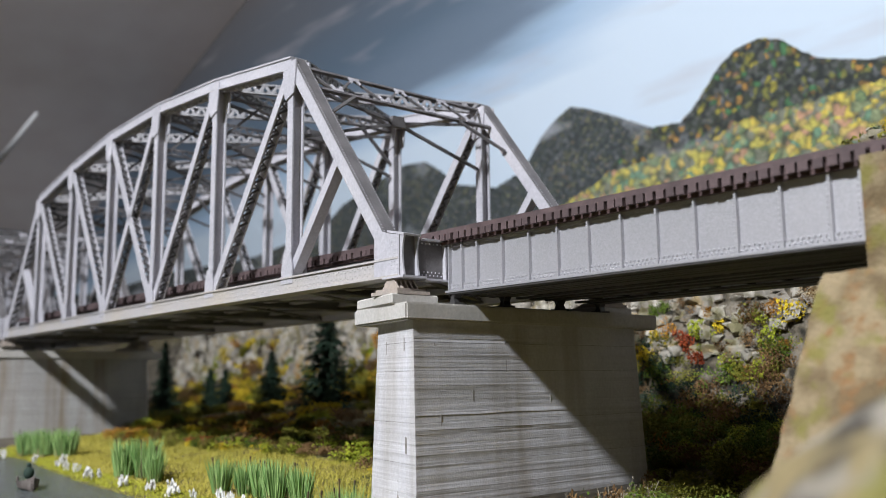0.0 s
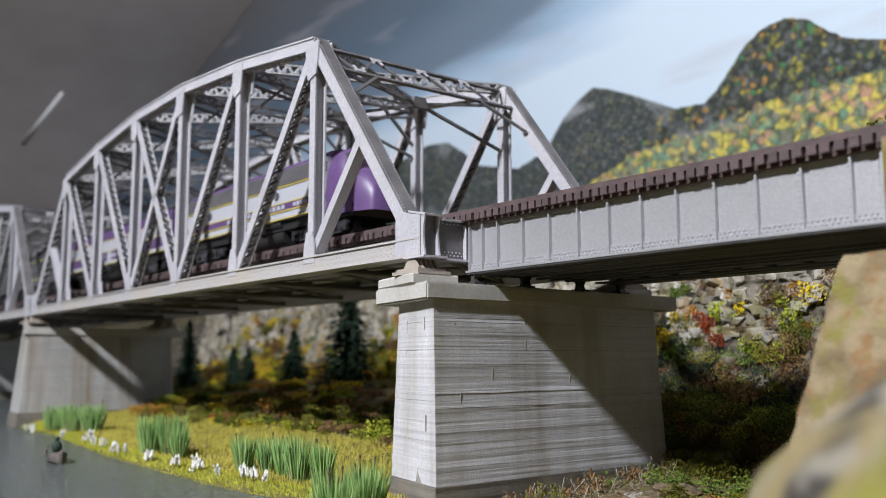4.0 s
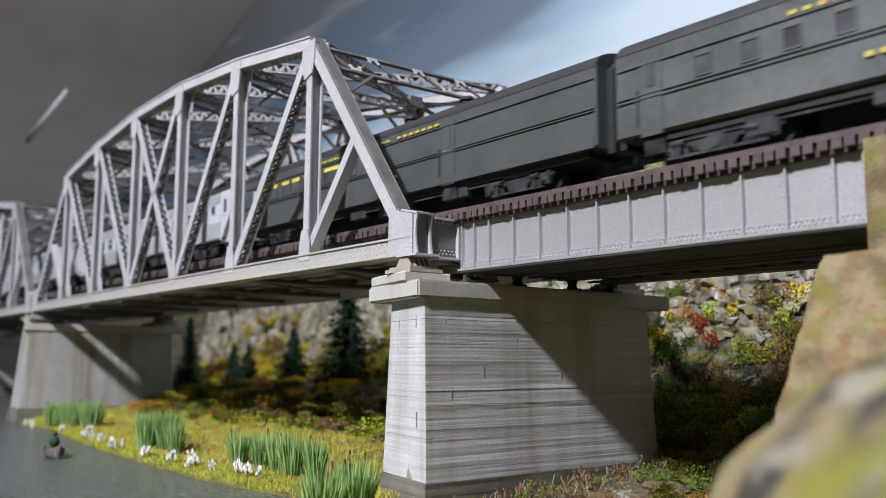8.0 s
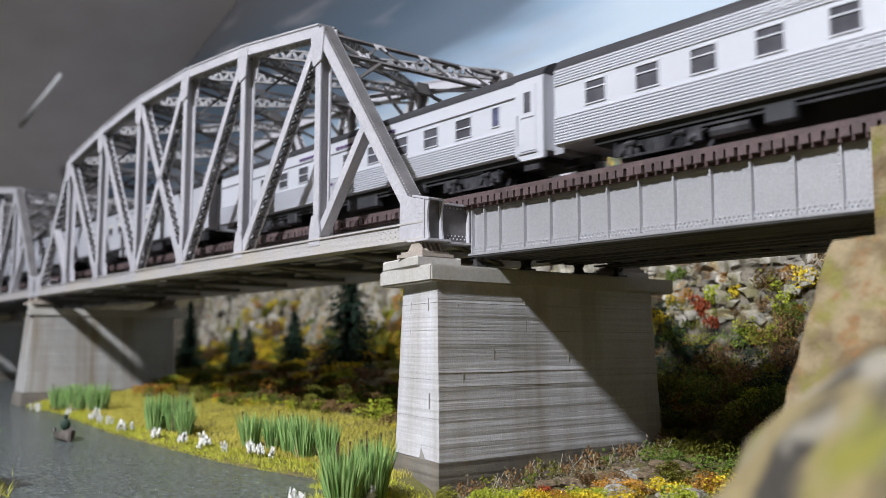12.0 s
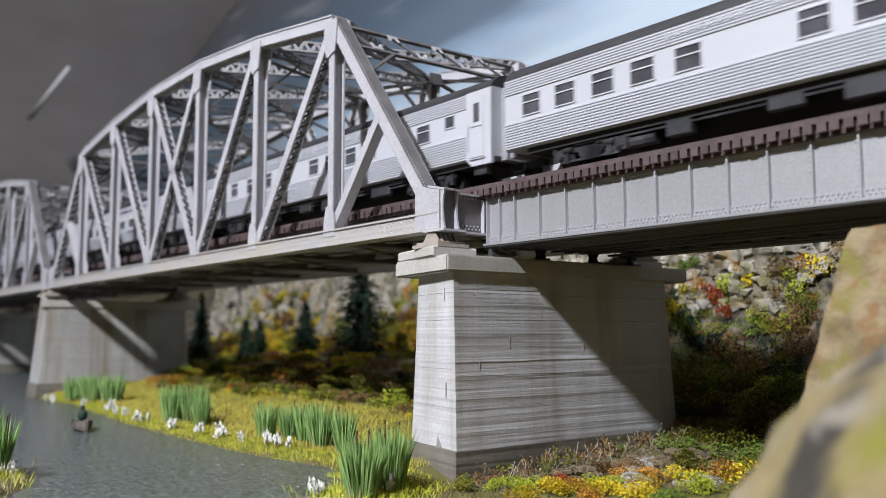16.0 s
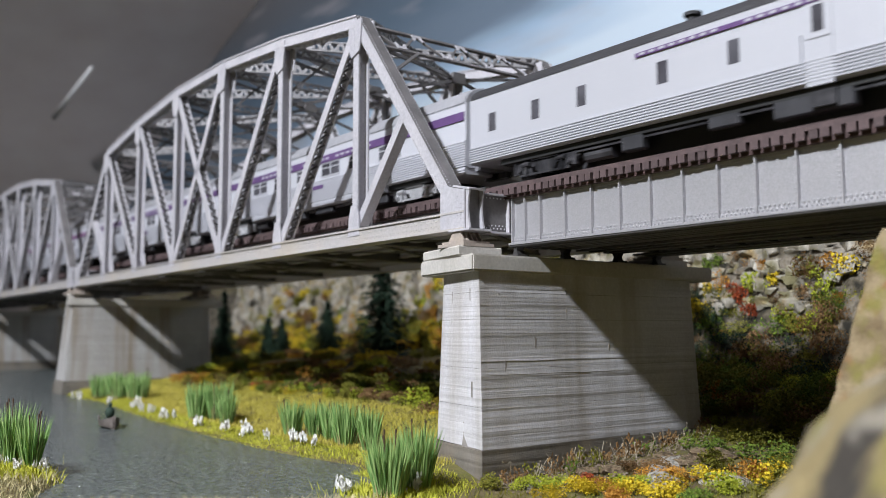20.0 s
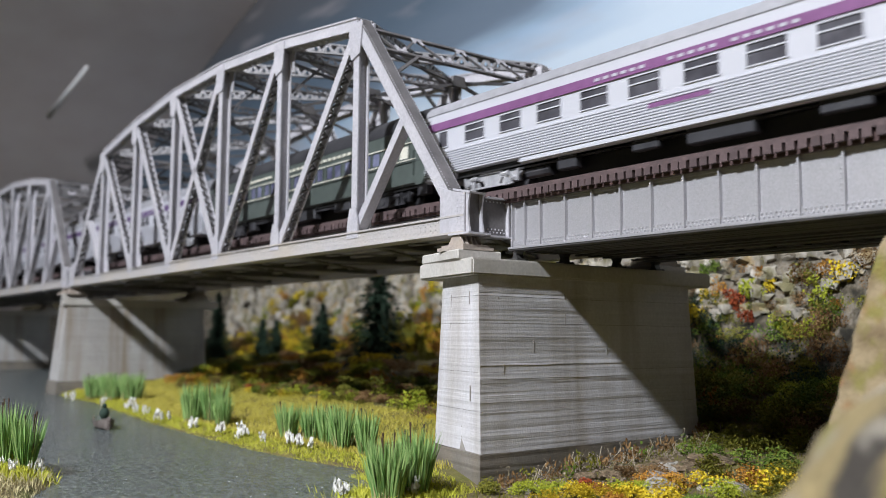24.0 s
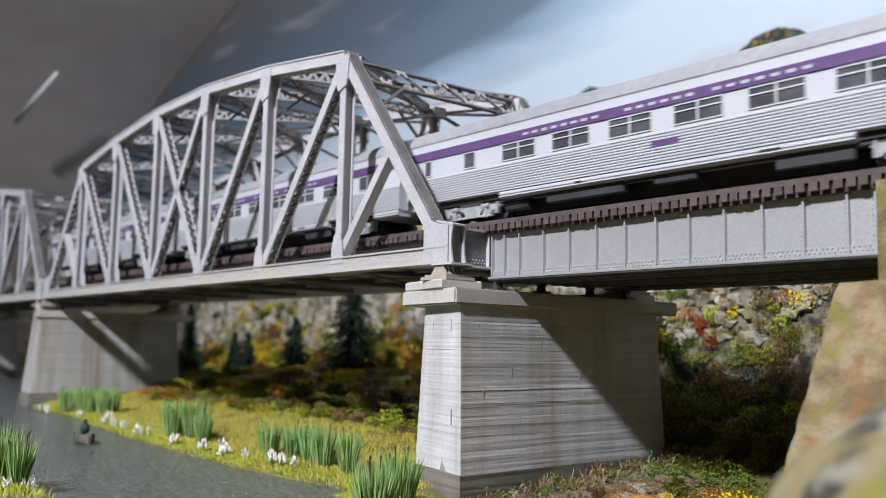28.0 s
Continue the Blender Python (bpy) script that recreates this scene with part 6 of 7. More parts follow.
def shell(x0, x1, half, closed_bottom=True):
    pts = [(y, z) for y, z in half] + [(-y, z) for y, z in reversed(half)]
    return prism(bmesh.new(), pts, x0, x1, 0)


def truck(parent, x, material, axles=2, wheelbase=0.0285, name="truck"):
    """A bogie with side frames, springs and wheels."""
    bm = bmesh.new()
    h = wheelbase / 2
    for sy in (-1, 1):
        y = sy * 0.0118
        ya, yb = min(y, y + sy * 0.0018), max(y, y + sy * 0.0018)
        prism(bm, [(x - h - 0.005, 0.0072), (x - h - 0.004, 0.0085), (x + h + 0.004, 0.0085), (x + h + 0.005, 0.0072), (x + h + 0.003, 0.0058), (x + h * 0.45, 0.0062), (x + h * 0.3, 0.0032), (x - h * 0.3, 0.0032), (x - h * 0.45, 0.0062), (x - h - 0.003, 0.0058)], ya, yb, 1)
        for ax in (-h, h) if axles == 2 else (-h, 0, h):
            bx(bm, x + ax - 0.0026, x + ax + 0.0026, ya - 0.0006, yb + 0.0006, 0.0036, 0.0078)
            cyl(bm, (x + ax, y + sy * 0.0006, 0.0052), (x + ax, y + sy * 0.0030, 0.0052), 0.0016, 8)
        for k in (-1, 0, 1):
            cyl(bm, (x + k * 0.0032, y + sy * 0.0012, 0.0030), (x + k * 0.0032, y + sy * 0.0012, 0.0075), 0.0011, 7)
        beam(bm, (x - h, y + sy * 0.0022, 0.0030), (x + h, y + sy * 0.0022, 0.0030), 0.0008, 0.0009)
        # brake cylinders, hangers, pedestal bolts and an upper equaliser
        for ax in (-h * 0.72, h * 0.72):
            cyl(bm, (x + ax - 0.0022, y + sy * 0.0030, 0.0072), (x + ax + 0.0022, y + sy * 0.0030, 0.0072), 0.0010, 8)
            bx(bm, x + ax - 0.0005, x + ax + 0.0005, *sorted((y + sy * 0.0018, y + sy * 0.0034)), 0.0022, 0.0064)
        for ax in (-h, h):
            for k in (-1, 1):
                bx(bm, x + ax + k * 0.0032 - 0.0004, x + ax + k * 0.0032 + 0.0004, *sorted((y + sy * 0.0016, y + sy * 0.0028)), 0.0034, 0.0086)
            cyl(bm, (x + ax, y + sy * 0.0028, 0.0052), (x + ax, y + sy * 0.0036, 0.0052), 0.0010, 8)
        prism(bm, [(x - h * 0.55, 0.0086), (x + h * 0.55, 0.0086), (x + h * 0.45, 0.0096), (x - h * 0.45, 0.0096)], *sorted((y + sy * 0.0010, y + sy * 0.0026)), 1)
        for ax in (-h * 0.55, h * 0.55):
            beam(bm, (x + ax, y + sy * 0.0020, 0.0028), (x + ax * 1.25, y + sy * 0.0020, 0.0082), 0.0009, 0.0012)
    bx(bm, x - 0.003, x + 0.003, -0.0118, 0.0118, 0.0050, 0.0085)
    tr = part(name, bm, material, parent)
    for ax in (-h, h) if axles == 2 else (-h, 0, h):
        wb = bmesh.new()
        for sy in (-1, 1):
            cyl(wb, (x + ax, sy * 0.0074, 0.0052), (x + ax, sy * 0.0098, 0.0052), 0.0052, 16)
            cyl(wb, (x + ax, sy * 0.0066, 0.0052), (x + ax, sy * 0.0075, 0.0052), 0.0060, 16)
        cyl(wb, (x + ax, -0.007, 0.0052), (x + ax, 0.007, 0.0052), 0.0012, 8)
        part("wheelset", wb, TRUCKB, tr)
    return tr


SIDES = (-1, 1)


def slab(x0, x1, sy, y_in, y_out, z0, z1):
    """A thin plate on the side sy, from depth y_in to y_out."""
    a, b = sorted((sy * y_in, sy * y_out))
    return box(x0, x1, a, b, z0, z1)


def pane(parent, x, z0, z1, w, material, frame_mat=None, hw=HW, sash=0.0, blind=None, mull=0):
    """A window on each side: glass behind a proud frame, a sash bar, and maybe a drawn blind."""
    for sy in SIDES:
        ob = part("window", slab(x - w / 2, x + w / 2, sy, hw - 0.0008, hw + 0.00012, z0, z1), material, parent)
        if frame_mat:
            bm = bmesh.new()
            f, lo, hi = 0.00045, hw - 0.0002, hw + 0.0005
            a, b = sorted((sy * lo, sy * hi))
            bx(bm, x - w / 2 - f, x - w / 2, a, b, z0 - f, z1 + f)
            bx(bm, x + w / 2, x + w / 2 + f, a, b, z0 - f, z1 + f)
            bx(bm, x - w / 2, x + w / 2, a, b, z0 - f, z0)
            bx(bm, x - w / 2, x + w / 2, a, b, z1, z1 + f)
            for i in range(mull):
                xm = x - w / 2 + w * (i + 1) / (mull + 1)
                bx(bm, xm - 0.0004, xm + 0.0004, a, b, z0, z1)
            if sash:
                zz = z0 + (z1 - z0) * sash
                bx(bm, x - w / 2, x + w / 2, a, b, zz - 0.00025, zz + 0.00025)
            part("frame", bm, frame_mat, ob)
        if blind:
            part("blind", slab(x - w / 2 + 0.0002, x + w / 2 - 0.0002, sy, hw, hw + 0.00024, z1 - (z1 - z0) * 0.26, z1), blind, ob)


def band(parent, name, x0, x1, z0, z1, material, out=0.00034, hw=HW):
    return [part(name, slab(x0, x1, sy, hw - 0.0005, hw + out, z0, z1), material, parent) for sy in SIDES]


def letters(parent, x0, x1, z0, z1, n, material, out=0.0008, hw=HW, gaps=()):
    """Lettering kept as plain bars, one row a side."""
    w = (x1 - x0) / n
    for sy in SIDES:
        bm = bmesh.new()
        for i in range(n):
            if i in gaps:
                continue
            a, b = sorted((sy * hw, sy * (hw + out)))
            bx(bm, x0 + i * w, x0 + i * w + w * 0.6, a, b, z0, z1)
        part("lettering", bm, material, parent, kind="stuff")


CAR_L = 0.2928


def underbody(car, L, material, big=()):
    part("floor_pan", box(-L / 2 + 0.018, L / 2 - 0.006, -0.0150, 0.0150, 0.0092, 0.0122), BLACKP, car)
    # black block added to close the bright gap under the car
    part("underfloor_block", box(-L / 2 + 0.066, L / 2 - 0.066, -0.0075, 0.0075, 0.0026, 0.0094), BLACKP, car)
    for x0, x1, z0, dep in big or ((-0.058, -0.048, 0.0040, 0.0042), (-0.020, -0.008, 0.0052, 0.003), (0.004, 0.030, 0.0038, 0.0045), (0.052, 0.068, 0.0050, 0.003)):
        for sy in SIDES:
            bm = slab(x0, x1, sy, 0.0150 - dep, 0.0150, z0, 0.0098)
            bmesh.ops.bevel(bm, geom=list(bm.edges), offset=0.0005, segments=1, affect="EDGES")
            part("equipment_box", bm, BOXM, car)
    for sy in SIDES:
        part("air_tank", cyl(bmesh.new(), (-0.078, sy * 0.011, 0.0062), (-0.064, sy * 0.011, 0.0062), 0.0026, 10), material, car)
    for sy in SIDES:
        part("pipe", beam(bmesh.new(), (-0.09, sy * 0.0138, 0.0082), (0.09, sy * 0.0138, 0.0082), 0.0008, 0.0008), material, car)


def end_wall(car, x, sg, eave, rise, material):
    """The painted end of a locomotive body."""
    half = side_profile(0.0154, eave, ()) + roof_curve(eave, rise)[1:]
    xa, xb = sorted((x, x + sg * 0.0005))
    part("end_wall", shell(xa, xb, [(y * 0.995, z) for y, z in half if z < eave + rise - 0.0002]), material, car)


def ends(car, L, eave, rear=0.0, front=0.0, material=DIAPH):
    for sg in (-1, 1):
        bm = bmesh.new()
        k = L / 2 - (rear if sg < 0 else -front)
        xa, xb = sorted((sg * k, sg * (k + 0.0030)))
        prism(bm, [(-0.0118, 0.0100), (0.0118, 0.0100), (0.0118, 0.0395), (0.0085, 0.0432), (-0.0085, 0.0432), (-0.0118, 0.0395)], xa, xb, 0)
        part("diaphragm", bm, material, car)
        xa, xb = sorted((sg * (k - 0.006), sg * (k + 0.0035)))
        part("coupler", box(xa, xb, -0.0016, 0.0016, 0.0072, 0.0098), TRUCKB, car)


def coach(label, body, roof, flutes=(), windows=(), win_z=(0.0245, 0.0324), win_mat=None, frames=None, L=CAR_L - 0.0065, skirt=0.0116, eave=0.0408, rise=0.0066, truck_mat=None, axles=2, doors=(), ribs=0, wheelbase=0.0285, lines=(), text=(), name="passenger_car", sash=0.0, blind=None, mull=0, low_skirt=0.0, vents=(), boxes=(), truck_in=0.0440, rear=0.0, front=0.0, bay=False):
    car = thing(name, label, "train car", "passenger cars")
    xf = L / 2 + front
    part("body", shell(-L / 2 + rear, xf, side_profile(skirt, eave, flutes)), body, car)
    rc = roof_curve(eave, rise)
    bm = prism(bmesh.new(), [(-HW - 0.0002, eave - 0.0004)] + [(-y, z) for y, z in rc] + [(y, z) for y, z in reversed(rc)][1:] + [(HW + 0.0002, eave - 0.0004)], -L / 2 + rear + 0.0004, xf - 0.0004, 0)
    bmesh.ops.remove_doubles(bm, verts=bm.verts, dist=1e-6)
    roof_ob = part("roof", bm, roof, car)
    if ribs:
        for i in range(1, ribs + 1):
            y, z = roof_curve(eave, rise, ribs + 2)[i]
            for sy in SIDES:
                part("roof_rib", box(-L / 2 + 0.001, L / 2 - 0.001, sy * y - 0.0004, sy * y + 0.0004, z - 0.0007, z + 0.0004), roof, roof_ob)
    for x in vents:
        bm = cyl(bmesh.new(), (x, -0.008, eave + rise * 0.8), (x, -0.008, eave + rise + 0.0012), 0.0022, 10)
        cyl(bm, (x, -0.008, eave + rise + 0.0010), (x, -0.008, eave + rise + 0.0022), 0.0032, 10)
        part("roof_vent", bm, ROOFB, roof_ob)
    for item in windows:
        x, w = item[0], item[1]
        mm = item[2] if len(item) > 2 and item[2] else (win_mat or GLASS)
        z0, z1 = item[3:5] if len(item) > 4 else win_z
        pane(car, x, z0, z1, w, mm, frames, HW, sash if w > 0.007 else 0, blind if w > 0.004 and mm is not WHITE else None, mull if w > 0.015 else 0)
    proud = 0.0006 if bay else 0.0
    for x in doors:
        for sy in SIDES:
            if bay:
                # smooth vestibule side that drops below the sill and carries the door
                a, b = sorted((sy * (HW - 0.001), sy * (HW + proud)))
                x0, low = x - 0.0072, 0.0086
                vs = part("vestibule_side", prism(bmesh.new(), [(x0, skirt), (x0 + 0.0035, low), (xf, low), (xf, eave - 0.0003), (x0, eave - 0.0003)], a, b, 1), body, car, "smooth vestibule side panel")
                part("sill_line", slab(x - 0.0050, x + 0.0050, sy, HW, HW + proud + 0.0006, skirt - 0.0004, skirt), DIAPH, vs)
            dr = part("door", slab(x - 0.0044, x + 0.0044, sy, HW - 0.001, HW + proud + 0.00035, skirt + 0.0006 if bay else skirt - 0.0006, eave - 0.003), body, car)
            part("door_window", slab(x - 0.0018, x + 0.0018, sy, HW, HW + proud + 0.0005, 0.0272, 0.0352), GLASS, dr)
            part("door_rail", slab(x - 0.0036, x + 0.0036, sy, HW, HW + proud + 0.0006, 0.0252, 0.0255), DIAPH, dr)
            part("handrail", slab(x - 0.0057, x - 0.0053, sy, HW, HW + proud + 0.0010, 0.0150, 0.0270), body, dr)
            part("step", slab(x - 0.0040, x + 0.0040, sy, HW - 0.004, HW - 0.0011, 0.0050, skirt - 0.0008), TRUCKB, dr)
    for nm, x0, x1, z0, z1, mm in lines:
        band(car, nm, x0, x1, z0, z1, mm, 0.00062)
    for x0, x1, z0, z1, n, mm in text:
        letters(car, x0, x1, z0, z1, n, mm, gaps=(n // 3, n // 3 + 1, n * 2 // 3))
    if low_skirt:
        a = L / 2 - truck_in - wheelbase / 2 - 0.0075
        prof = side_profile(low_skirt, skirt + 0.0002, ((low_skirt + 0.0006, skirt - 0.0002),))
        part("skirt", shell(-a, a, prof), body, car)
        for sg in (-1, 1):
            xa, xb = sorted((sg * (a + wheelbase + 0.0150), sg * (L / 2 - 0.0006)))
            if xb - xa > 0.004:
                part("skirt", shell(xa, xb, prof), body, car)
    ends(car, L, eave, rear, front, BLACKP if body in (DARKCAR, GREENCAR, SHEENCAR) else DIAPH)
    underbody(car, L, TRUCKB, boxes)
    for sg in (-1, 1):
        truck(car, sg * (L / 2 - truck_in) + (rear * 0.8 if sg < 0 else 0), truck_mat or TRUCKB, axles, wheelbase)
    return car


FL_LOW = (0.0120, 0.0229)
FL_TOP = (0.0342, 0.0404)


SLEEPER_A = ((-0.1185, 0.0094), (-0.1003, 0.0098), (-0.0815, 0.0100), (-0.0635, 0.0099), (-0.0445, 0.0100), (-0.0008, 0.0096), (0.0162, 0.0095), (0.0360, 0.0096), (0.0534, 0.0097), (0.0795, 0.0096), (0.0970, 0.0092), (0.1160, 0.0063, None, 0.0282, 0.0330))
SLEEPER_B = ((-0.1220, 0.0090), (-0.0990, 0.0092), (-0.0768, 0.0092), (-0.0536, 0.0090), (-0.0307, 0.0088), (0.0, 0.0096), (0.0175, 0.0097), (0.0373, 0.0097), (0.0552, 0.0098), (0.0815, 0.0097), (0.0992, 0.0095), (0.1184, 0.0063, None, 0.0282, 0.0330))


def silver_sleeper_a():
    return coach("silver fluted streamlined model sleeping car with dark roof", SILVER, ROOFB, (FL_LOW, FL_TOP), SLEEPER_A, frames=SILVER, doors=(0.1349,), text=[(-0.055, 0.05, 0.0368, 0.0382, 26, WHITE), (-0.016, 0.004, 0.0192, 0.0202, 8, WHITE)], sash=0.62, rear=0.0040, front=0.0012, bay=True)


def silver_sleeper_b():
    return coach("silver fluted streamlined model sleeping car with paired windows and dark roof", SILVER, ROOFB, (FL_LOW, FL_TOP), SLEEPER_B, frames=SILVER, doors=(0.1373,), text=[(-0.055, 0.09, 0.0368, 0.0382, 32, WHITE), (-0.030, 0.012, 0.0185, 0.0197, 10, WHITE)], sash=0.66, rear=0.0010, front=0.0030, bay=True)


def silver_sleeper_c():
    wins = [(w[0] - 0.0018, *w[1:]) for w in SLEEPER_A[:-1]] + [(0.1232, 0.0050, None, 0.0270, 0.0325)]
    return coach("silver fluted streamlined model sleeping car with long vestibule and dark roof", SILVER, ROOFB, (FL_LOW, FL_TOP), wins, frames=SILVER, doors=(0.1415,), text=[(-0.055, 0.05, 0.0368, 0.0382, 26, WHITE)], sash=0.62, rear=0.0075, front=0.0066, bay=True)


def silver_coach():
    return coach("silver model coach with fluted lower sides, plain letterboard and dark roof", SILVER, ROOFB, (FL_LOW,), [(0.0980 - 0.0223 * i, 0.0098) for i in range(10)] + [(0.1183, 0.0040, GLASS_BLUE, 0.0255, 0.0330)], frames=SILVER, doors=(0.1372,), text=[(-0.040, 0.050, 0.0362, 0.0374, 24, PURPLE), (-0.012, 0.012, 0.0185, 0.0197, 6, PURPLE)], lines=[("letterboard_rail", -0.138, 0.130, 0.0346, 0.0349, DIAPH)], sash=0.5, rear=0.0040, front=0.0023, bay=True)


def silver_smooth():
    car = coach("smooth pale silver model passenger car with part-drawn blinds", WHITE, ROOFB, (), [(-0.1103, 0.0048), (-0.0914, 0.0093), (-0.0701, 0.0112), (-0.0476, 0.0112), (-0.0247, 0.0112), (-0.0032, 0.0090), (0.0113, 0.0090), (0.0330, 0.0105), (0.0560, 0.0105), (0.0790, 0.0105), (0.1010, 0.0093)], frames=WHITE, doors=(0.130,), blind=CREAM, text=[(-0.035, 0.045, 0.0366, 0.0376, 22, DIAPH)], boxes=((0.025, 0.060, 0.0045, 0.004), (-0.058, -0.048, 0.0040, 0.0042)), rear=0.0068)
    for sy in SIDES:
        gb = part("generator_box", slab(-0.0275, -0.0065, sy, 0.0110, 0.0164, 0.0056, 0.0112), WHITE, car, "pale generator box")
        part("louvre", slab(-0.0260, -0.0080, sy, 0.0164, 0.0166, 0.0062, 0.0066), DIAPH, gb)
    return car


def purple_coach():
    return coach("silver fluted model coach with purple letterboard stripe", SILVER, ROOFS, ((0.0120, 0.0240),), [(-0.1270, 0.0042), (-0.0973, 0.0068)] + [(-0.0660 + 0.0296 * i, 0.0193) for i in range(6)] + [(0.1112, 0.0068)], win_z=(0.0252, 0.0318), frames=SILVER, truck_mat=TRUCKS, ribs=11, rise=0.0082, lines=[("skirt_vent", 0.046, 0.0535, 0.0098, 0.0107, BLACKP), ("skirt_vent", -0.034, -0.0305, 0.0098, 0.0107, BLACKP), ("letterboard", -0.142, 0.142, 0.0328, 0.0367, PURPLE), ("nameplate", 0.0032, 0.0150, 0.0186, 0.0207, PURPLE)], text=[(-0.063, 0.067, 0.0341, 0.0352, 24, WHITE)], doors=(), sash=0.66, mull=1, low_skirt=0.0086, boxes=((-0.052, -0.012, 0.0042, 0.004), (0.002, 0.020, 0.0050, 0.003), (0.050, 0.076, 0.0036, 0.002)))


def tan_window_coach():
    return coach("pale silver model coach with cream blinds and purple lettering", WHITE, ROOFB, ((0.0122, 0.0214),), [(-0.0990, 0.0130)] + [(-0.0784 + 0.0210 * i, 0.0130) for i in range(7)] + [(0.0857, 0.0128), (0.1053, 0.0128)], win_z=(0.0234, 0.0321), frames=SILVER, blind=CREAM, lines=[("letterboard", -0.048, 0.0646, 0.0362, 0.0378, PURPLE), ("nameplate", -0.0035, 0.0201, 0.0187, 0.0203, PURPLE)], text=[(-0.046, 0.062, 0.0366, 0.0374, 26, WHITE)])


def white_baggage():
    car = coach("pale silver model baggage-dormitory car with narrow windows", WHITE, ROOFB, ((0.0122, 0.0195),), [(-0.1280, 0.0045), (-0.1010, 0.0045), (-0.0753, 0.0045), (-0.0365, 0.0045), (-0.0078, 0.0042), (0.1255, 0.0045)], frames=None, lines=[("letterboard", -0.048, 0.0674, 0.0362, 0.0378, PURPLE)], text=[(-0.046, 0.066, 0.0366, 0.0374, 26, WHITE)], doors=(0.0213,), vents=(-0.030, 0.018, 0.075))
    return car


def lounge_car():
    return coach("silver fluted model lounge car with maroon-purple stripe", SILVER, ROOFS, ((0.0120, 0.0229),), [(-0.1290, 0.0060), (-0.1065, 0.0130), (-0.0831, 0.0128), (-0.0600, 0.0132), (-0.0358, 0.0137), (-0.0119, 0.0139), (0.0124, 0.0139), (0.0367, 0.0139), (0.0605, 0.0138), (0.0845, 0.0132), (0.1262, 0.0056, None, 0.0250, 0.0330)], win_z=(0.0246, 0.0316), frames=SILVER, truck_mat=TRUCKS, ribs=11, lines=[("letterboard", -0.142, 0.1315, 0.0328, 0.0364, LILAC), ("nameplate", -0.010, 0.016, 0.0188, 0.0204, LILAC)], text=[(-0.035, 0.05, 0.0340, 0.0351, 20, WHITE)], doors=(0.1402,), sash=0.62, low_skirt=0.0092, front=0.0055, bay=True)


def green_heavyweight():
    pairs = [-0.0796 + 0.0192 * i for i in range(10)]
    return coach("dark green model heavyweight coach with cream lines and clerestory-height roof", GREENCAR, ROOFB, (), [(x + d, 0.0062) for x in pairs for d in (-0.0042, 0.0042)] + [(-0.0980, 0.0075, CREAM, 0.0238, 0.0300), (0.1221, 0.0075, CREAM, 0.0238, 0.0300)], win_z=(0.0238, 0.0304), win_mat=GLASS_BLUE, axles=3, wheelbase=0.040, skirt=0.0106, eave=0.0384, rise=0.0112, lines=[("upper_line", -0.106, 0.132, 0.0309, 0.0314, CREAM), ("lower_line", -0.106, 0.132, 0.0226, 0.0231, CREAM), ("belt_rail", -0.115, 0.142, 0.0216, 0.0221, GREENCAR)], text=[(-0.06, 0.075, 0.0338, 0.0352, 26, CREAM), (-0.006, 0.006, 0.0165, 0.0180, 4, CREAM)], frames=GREENCAR, doors=(0.1360, -0.1105), rear=0.0262)


def dark_baggage():
    return coach("glossy black model baggage-mail car with gilt lettering", SHEENCAR, ROOFB, (), [(-0.0700, 0.0052), (-0.0539, 0.0052), (-0.0404, 0.0050), (-0.0248, 0.0054), (-0.0104, 0.0052)], L=0.2095, win_z=(0.0265, 0.0325), doors=(-0.090, 0.0722), text=[(-0.041, 0.047, 0.0358, 0.0370, 20, GOLD), (-0.020, 0.012, 0.0180, 0.0194, 8, GOLD), (0.090, 0.096, 0.0222, 0.0234, 2, GOLD)], name="baggage_car", lines=[("belt_rail", -0.104, 0.104, 0.0236, 0.0241, SHEENCAR), ("belt_rail", -0.104, 0.104, 0.0250, 0.0255, SHEENCAR), ("letterboard_rail", -0.104, 0.104, 0.0350, 0.0355, SHEENCAR)], frames=SHEENCAR, axles=3, wheelbase=0.036, vents=(-0.04, 0.0, 0.03), truck_in=0.036)


def dark_combine():
    return coach("glossy black model combine car with yellow window blinds", DARKCAR, ROOFB, (), [(-0.1180, 0.0075, WHITE, 0.0265, 0.0345), (-0.1100, 0.0090), (-0.0960, 0.0090), (-0.0824, 0.0086), (-0.0713, 0.0090), (-0.0544, 0.0170), (-0.0335, 0.0170), (-0.0168, 0.0099)], win_z=(0.0270, 0.0345), win_mat=GLASS, blind=GLASS_YEL, doors=(0.0590,), text=[(-0.055, 0.055, 0.0372, 0.0383, 24, GOLD), (0.010, 0.024, 0.0200, 0.0210, 4, GOLD)], L=CAR_L - 0.010, name="combine_car", lines=[("belt_rail", -0.140, 0.140, 0.0254, 0.0258, DARKCAR), ("belt_rail", -0.140, 0.140, 0.0244, 0.0248, DARKCAR), ("upper_rail", -0.140, 0.140, 0.0360, 0.0364, DARKCAR), ("side_sill", -0.140, 0.140, 0.0116, 0.0152, DARKCAR)], frames=DARKCAR, vents=(0.02, 0.06), rear=0.0077)


